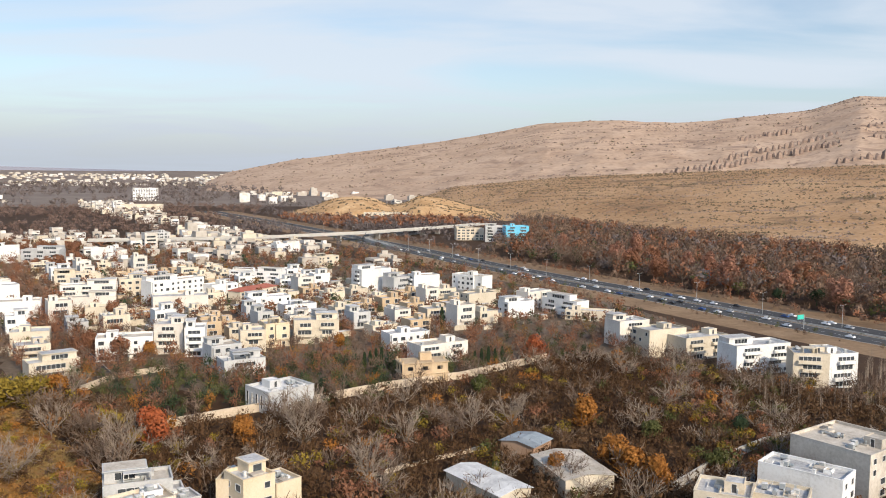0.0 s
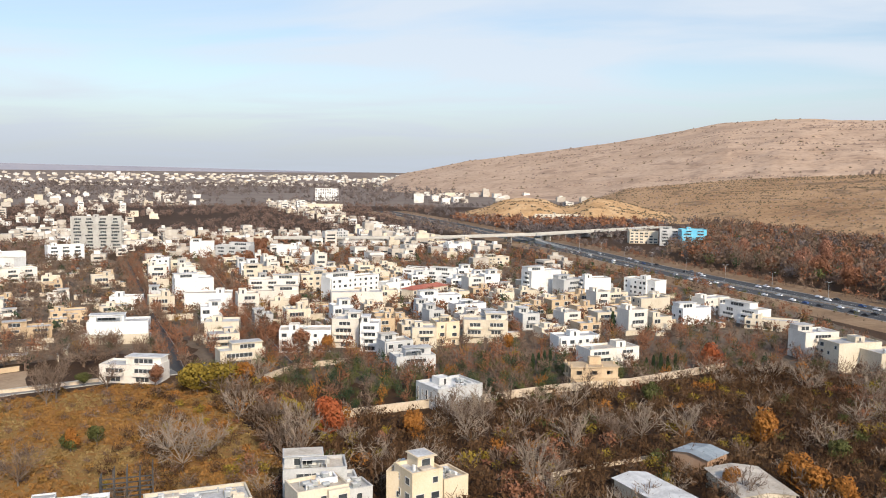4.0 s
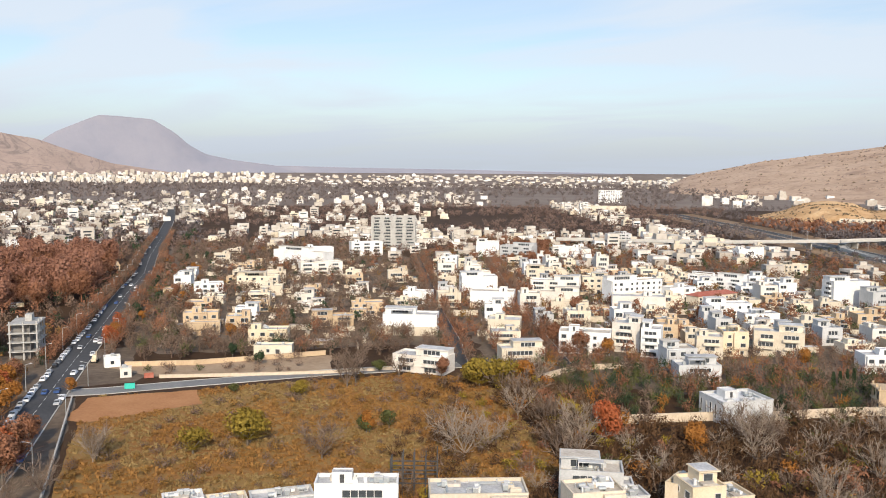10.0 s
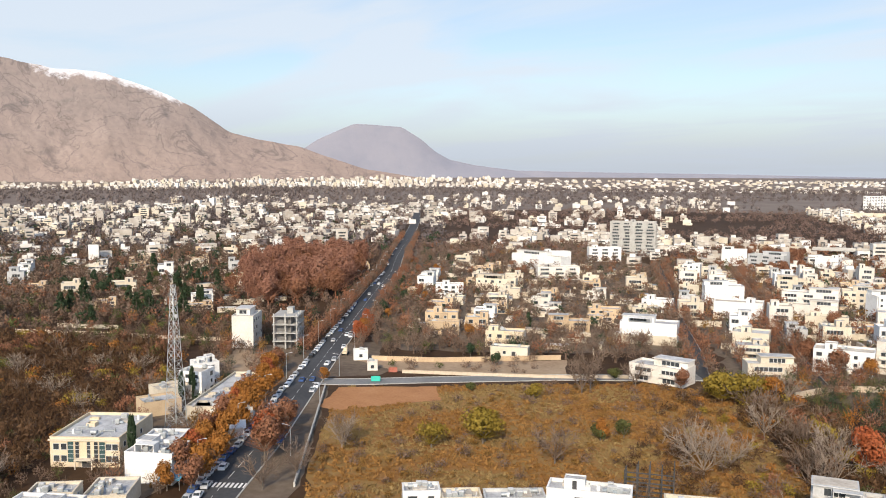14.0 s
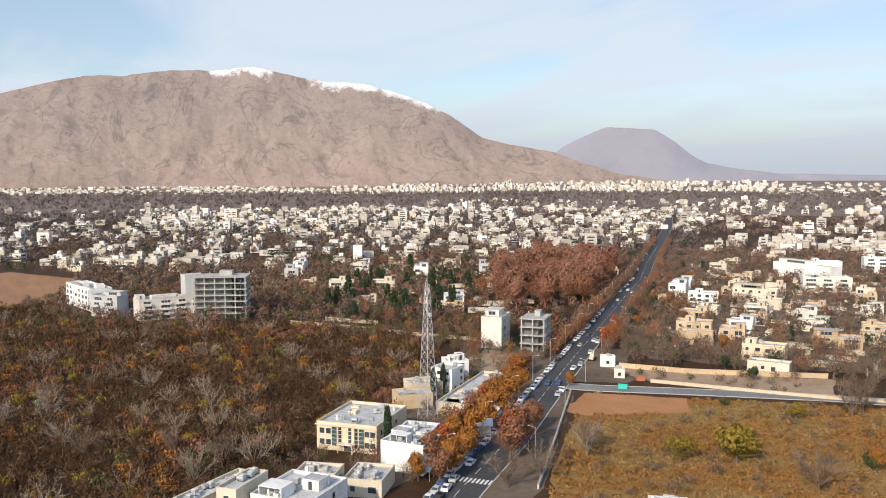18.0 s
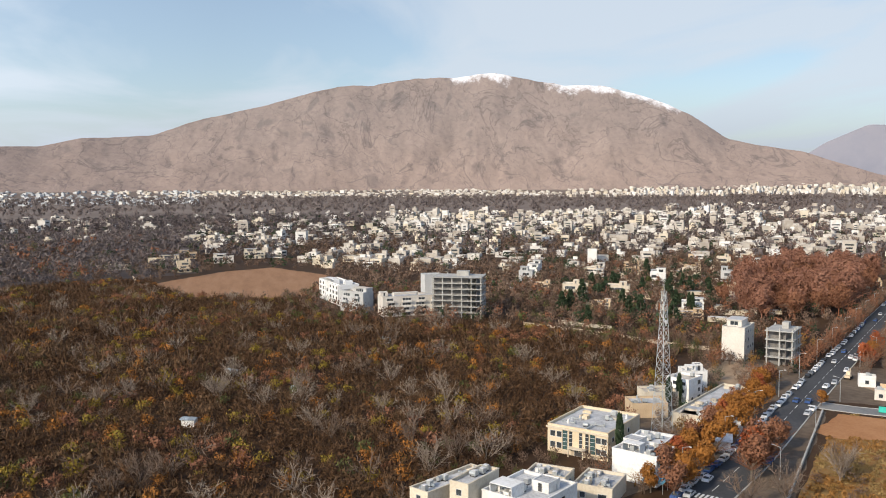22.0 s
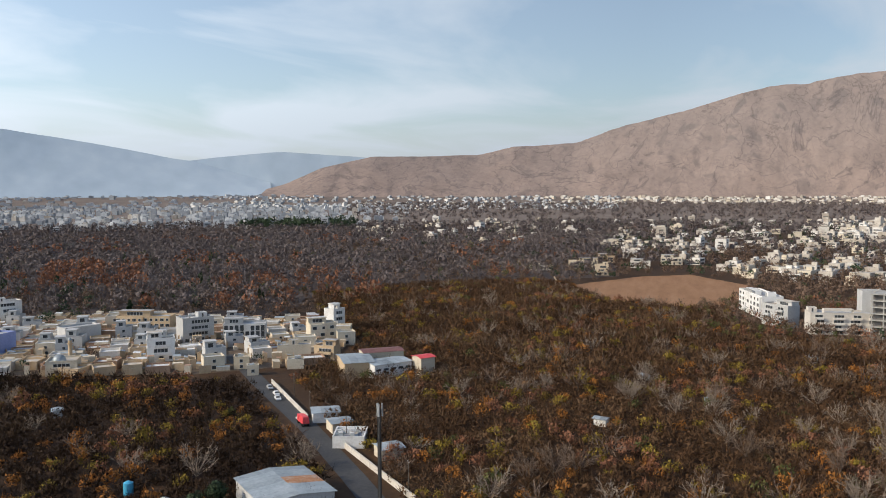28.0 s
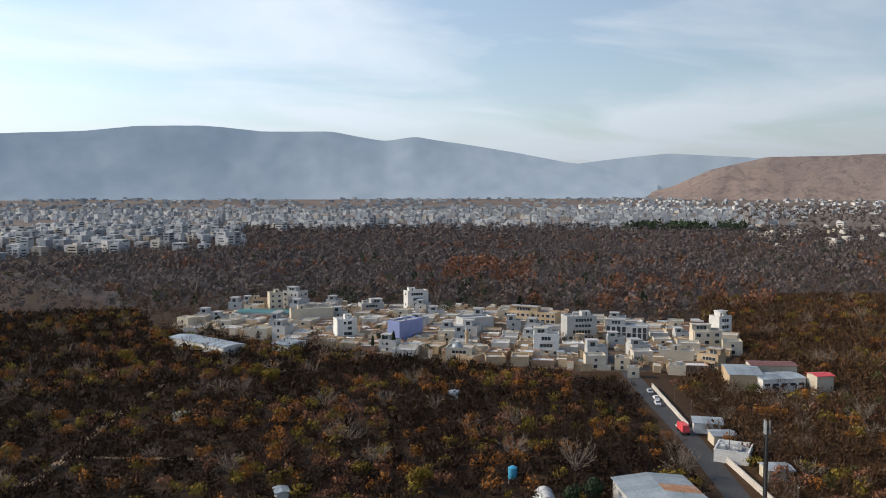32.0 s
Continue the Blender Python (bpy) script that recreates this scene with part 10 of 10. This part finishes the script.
def cooler(x, y, z, a):
    m = pose(x, y, z, 0, 0, a)
    if COOLER:
        return copy_thing(COOLER[0], m)
    top = tagged(new("air_cooler"), "grey sheet-metal evaporative cooler on a roof", "air cooler", "rooftop coolers")
    part("case", Boxes().box(-0.55, -0.55, 0.25, 0.55, 0.55, 1.35), STEEL, top)
    part("lid", Boxes().box(-0.6, -0.6, 1.35, 0.6, 0.6, 1.45, taper=0.15), FRAME, top)
    part("duct", Boxes().box(0.5, -0.25, 0.3, 1.5, 0.25, 0.8), METALROOF, top)
    part("stand", Boxes().box(-0.5, -0.5, 0, 0.5, 0.5, 0.26, taper=0.04), DARKSTEEL, top)
    top.matrix_basis = m
    COOLER.append(top)


def roof_tank(x, y, z, a):
    m = pose(x, y, z, 0, 0, a)
    if RTANK:
        return copy_thing(RTANK[0], m)
    top = tagged(new("water_tank"), "galvanised cylindrical water tank on a roof", "water tank", "rooftop tanks")
    part("drum", Boxes().tube((-0.8, 0, 0.75), (0.8, 0, 0.75), 0.5, 0.5, 12), STEEL, top)
    part("cradle", Boxes().box(-0.6, -0.35, 0, -0.45, 0.35, 0.4), DARKSTEEL, top)
    part("cradle", Boxes().box(0.45, -0.35, 0, 0.6, 0.35, 0.4), DARKSTEEL, top)
    top.matrix_basis = m
    RTANK.append(top)


for ob in [o for o in scene.objects if o.name.split(".")[0] == "house" and o.parent is None]:
    x, y = ob.location.x, ob.location.y
    if math.hypot(x, y) > 420:
        continue
    roofs = [c for c in ob.children if c.name.split(".")[0] == "roof"]
    towers = [c for c in ob.children if c.name.split(".")[0] in ("stair_tower", "roof_room")]
    if not roofs:
        continue
    co = np.array([v.co[:] for v in roofs[0].data.vertices])
    lo, hi = co.min(0), co.max(0)
    keep = np.array([v.co[:] for v in towers[0].data.vertices]) if towers else None
    for k in range(2 if math.hypot(x, y) > 260 else 4):
        px, py = clutter_rng.uniform(lo[0] + 0.9, max(lo[0] + 1.0, hi[0] - 1.6)), clutter_rng.uniform(lo[1] + 0.9, max(lo[1] + 1.0, hi[1] - 0.9))
        if keep is not None and keep[:, 0].min() - 1.7 < px < keep[:, 0].max() + 0.8 and keep[:, 1].min() - 0.9 < py < keep[:, 1].max() + 0.9:
            continue
        q = ob.matrix_basis @ Vector((px, py, hi[2]))
        (cooler if clutter_rng.random() < 0.65 else roof_tank)(q.x, q.y, q.z, clutter_rng.choice([0, 90, 180]) + math.degrees(ob.matrix_basis.to_euler().z))

VENT = []
for ob in [o for o in scene.objects if o.name.split(".")[0] == "house" and o.parent is None and math.hypot(o.location.x, o.location.y) < 245]:
    roofs = [c for c in ob.children if c.name.split(".")[0] == "roof"]
    if not roofs:
        continue
    co = np.array([v.co[:] for v in roofs[0].data.vertices])
    lo, hi = co.min(0), co.max(0)
    if not VENT:
        VENT.append(Boxes().tube((0, 0, 0), (0, 0, 1.0), 0.11, n=7).tube((0, 0, 1.0), (0, 0, 1.18), 0.2, 0.12, 7).mesh("vent_pipe", STEEL))
        VENT.append(Boxes().box(-0.35, -0.25, 0, 0.35, 0.25, 1.1).box(-0.42, -0.32, 1.1, 0.42, 0.32, 1.22).mesh("chimney", WHITE))
        VENT.append(Boxes().box(-1.4, -0.9, 0, 1.4, 0.9, 0.55).box(-1.5, -1.0, 0.55, 1.5, 1.0, 0.68).mesh("skylight", [ROOFWARM]))
        VENT.append(Boxes().tube((-1.8, 0, 0.3), (1.8, 0, 0.3), 0.07, n=6).tube((1.8, 0, 0.3), (1.8, 0, 1.0), 0.07, n=6).mesh("pipe", FRAME))
    for k, name in ((0, "vent_pipe"), (1, "chimney"), (2, "skylight"), (3, "pipe"), (0, "vent_pipe"), (1, "chimney")):
        if hi[0] - lo[0] > 5 and hi[1] - lo[1] > 3.5:
            part(name, VENT[k], None, ob, at=pose(clutter_rng.uniform(lo[0] + 1.8, hi[0] - 1.8), clutter_rng.uniform(lo[1] + 1.1, hi[1] - 1.1), hi[2], 0, 0, clutter_rng.choice([0, 90])))

# low walls, ducts and light wells on the large roofs nearby
for ob in [o for o in scene.objects if o.name.split(".")[0] == "house" and o.parent is None and math.hypot(o.location.x, o.location.y) < 300]:
    roofs = [c for c in ob.children if c.name.split(".")[0] == "roof"]
    if not roofs:
        continue
    co = np.array([v.co[:] for v in roofs[0].data.vertices])
    lo, hi = co.min(0), co.max(0)
    w, d = hi[0] - lo[0], hi[1] - lo[1]
    if w * d < 75:
        continue
    wall = [c for c in ob.children if c.name.split(".")[0] == "wall"][0].data.materials[0]
    for k in range(3 if w * d < 160 else 6):
        x, y = clutter_rng.uniform(lo[0] + 0.3, hi[0] - 3.0), clutter_rng.uniform(lo[1] + 0.3, hi[1] - 3.0)
        if clutter_rng.random() < 0.6:
            a, z = clutter_rng.uniform(1.2, 2.7), clutter_rng.uniform(0.4, 1.0)
            part("light_well", Boxes().rim(x, y, x + a, y + clutter_rng.uniform(1.0, 2.6), hi[2], hi[2] + z, 0.2), wall, ob)
        else:
            r, n = clutter_rng.uniform(1.4, 2.6), clutter_rng.choice([0, 90])
            part("duct", Boxes().box(-r, -0.2, 0.25, r, 0.2, 0.6).box(-r, -0.2, 0, -r + 0.3, 0.2, 0.25).box(r - 0.3, -0.2, 0, r, 0.2, 1.1), STEEL, ob, at=pose(x + 1.3, y + 1.3, hi[2], 0, 0, n))
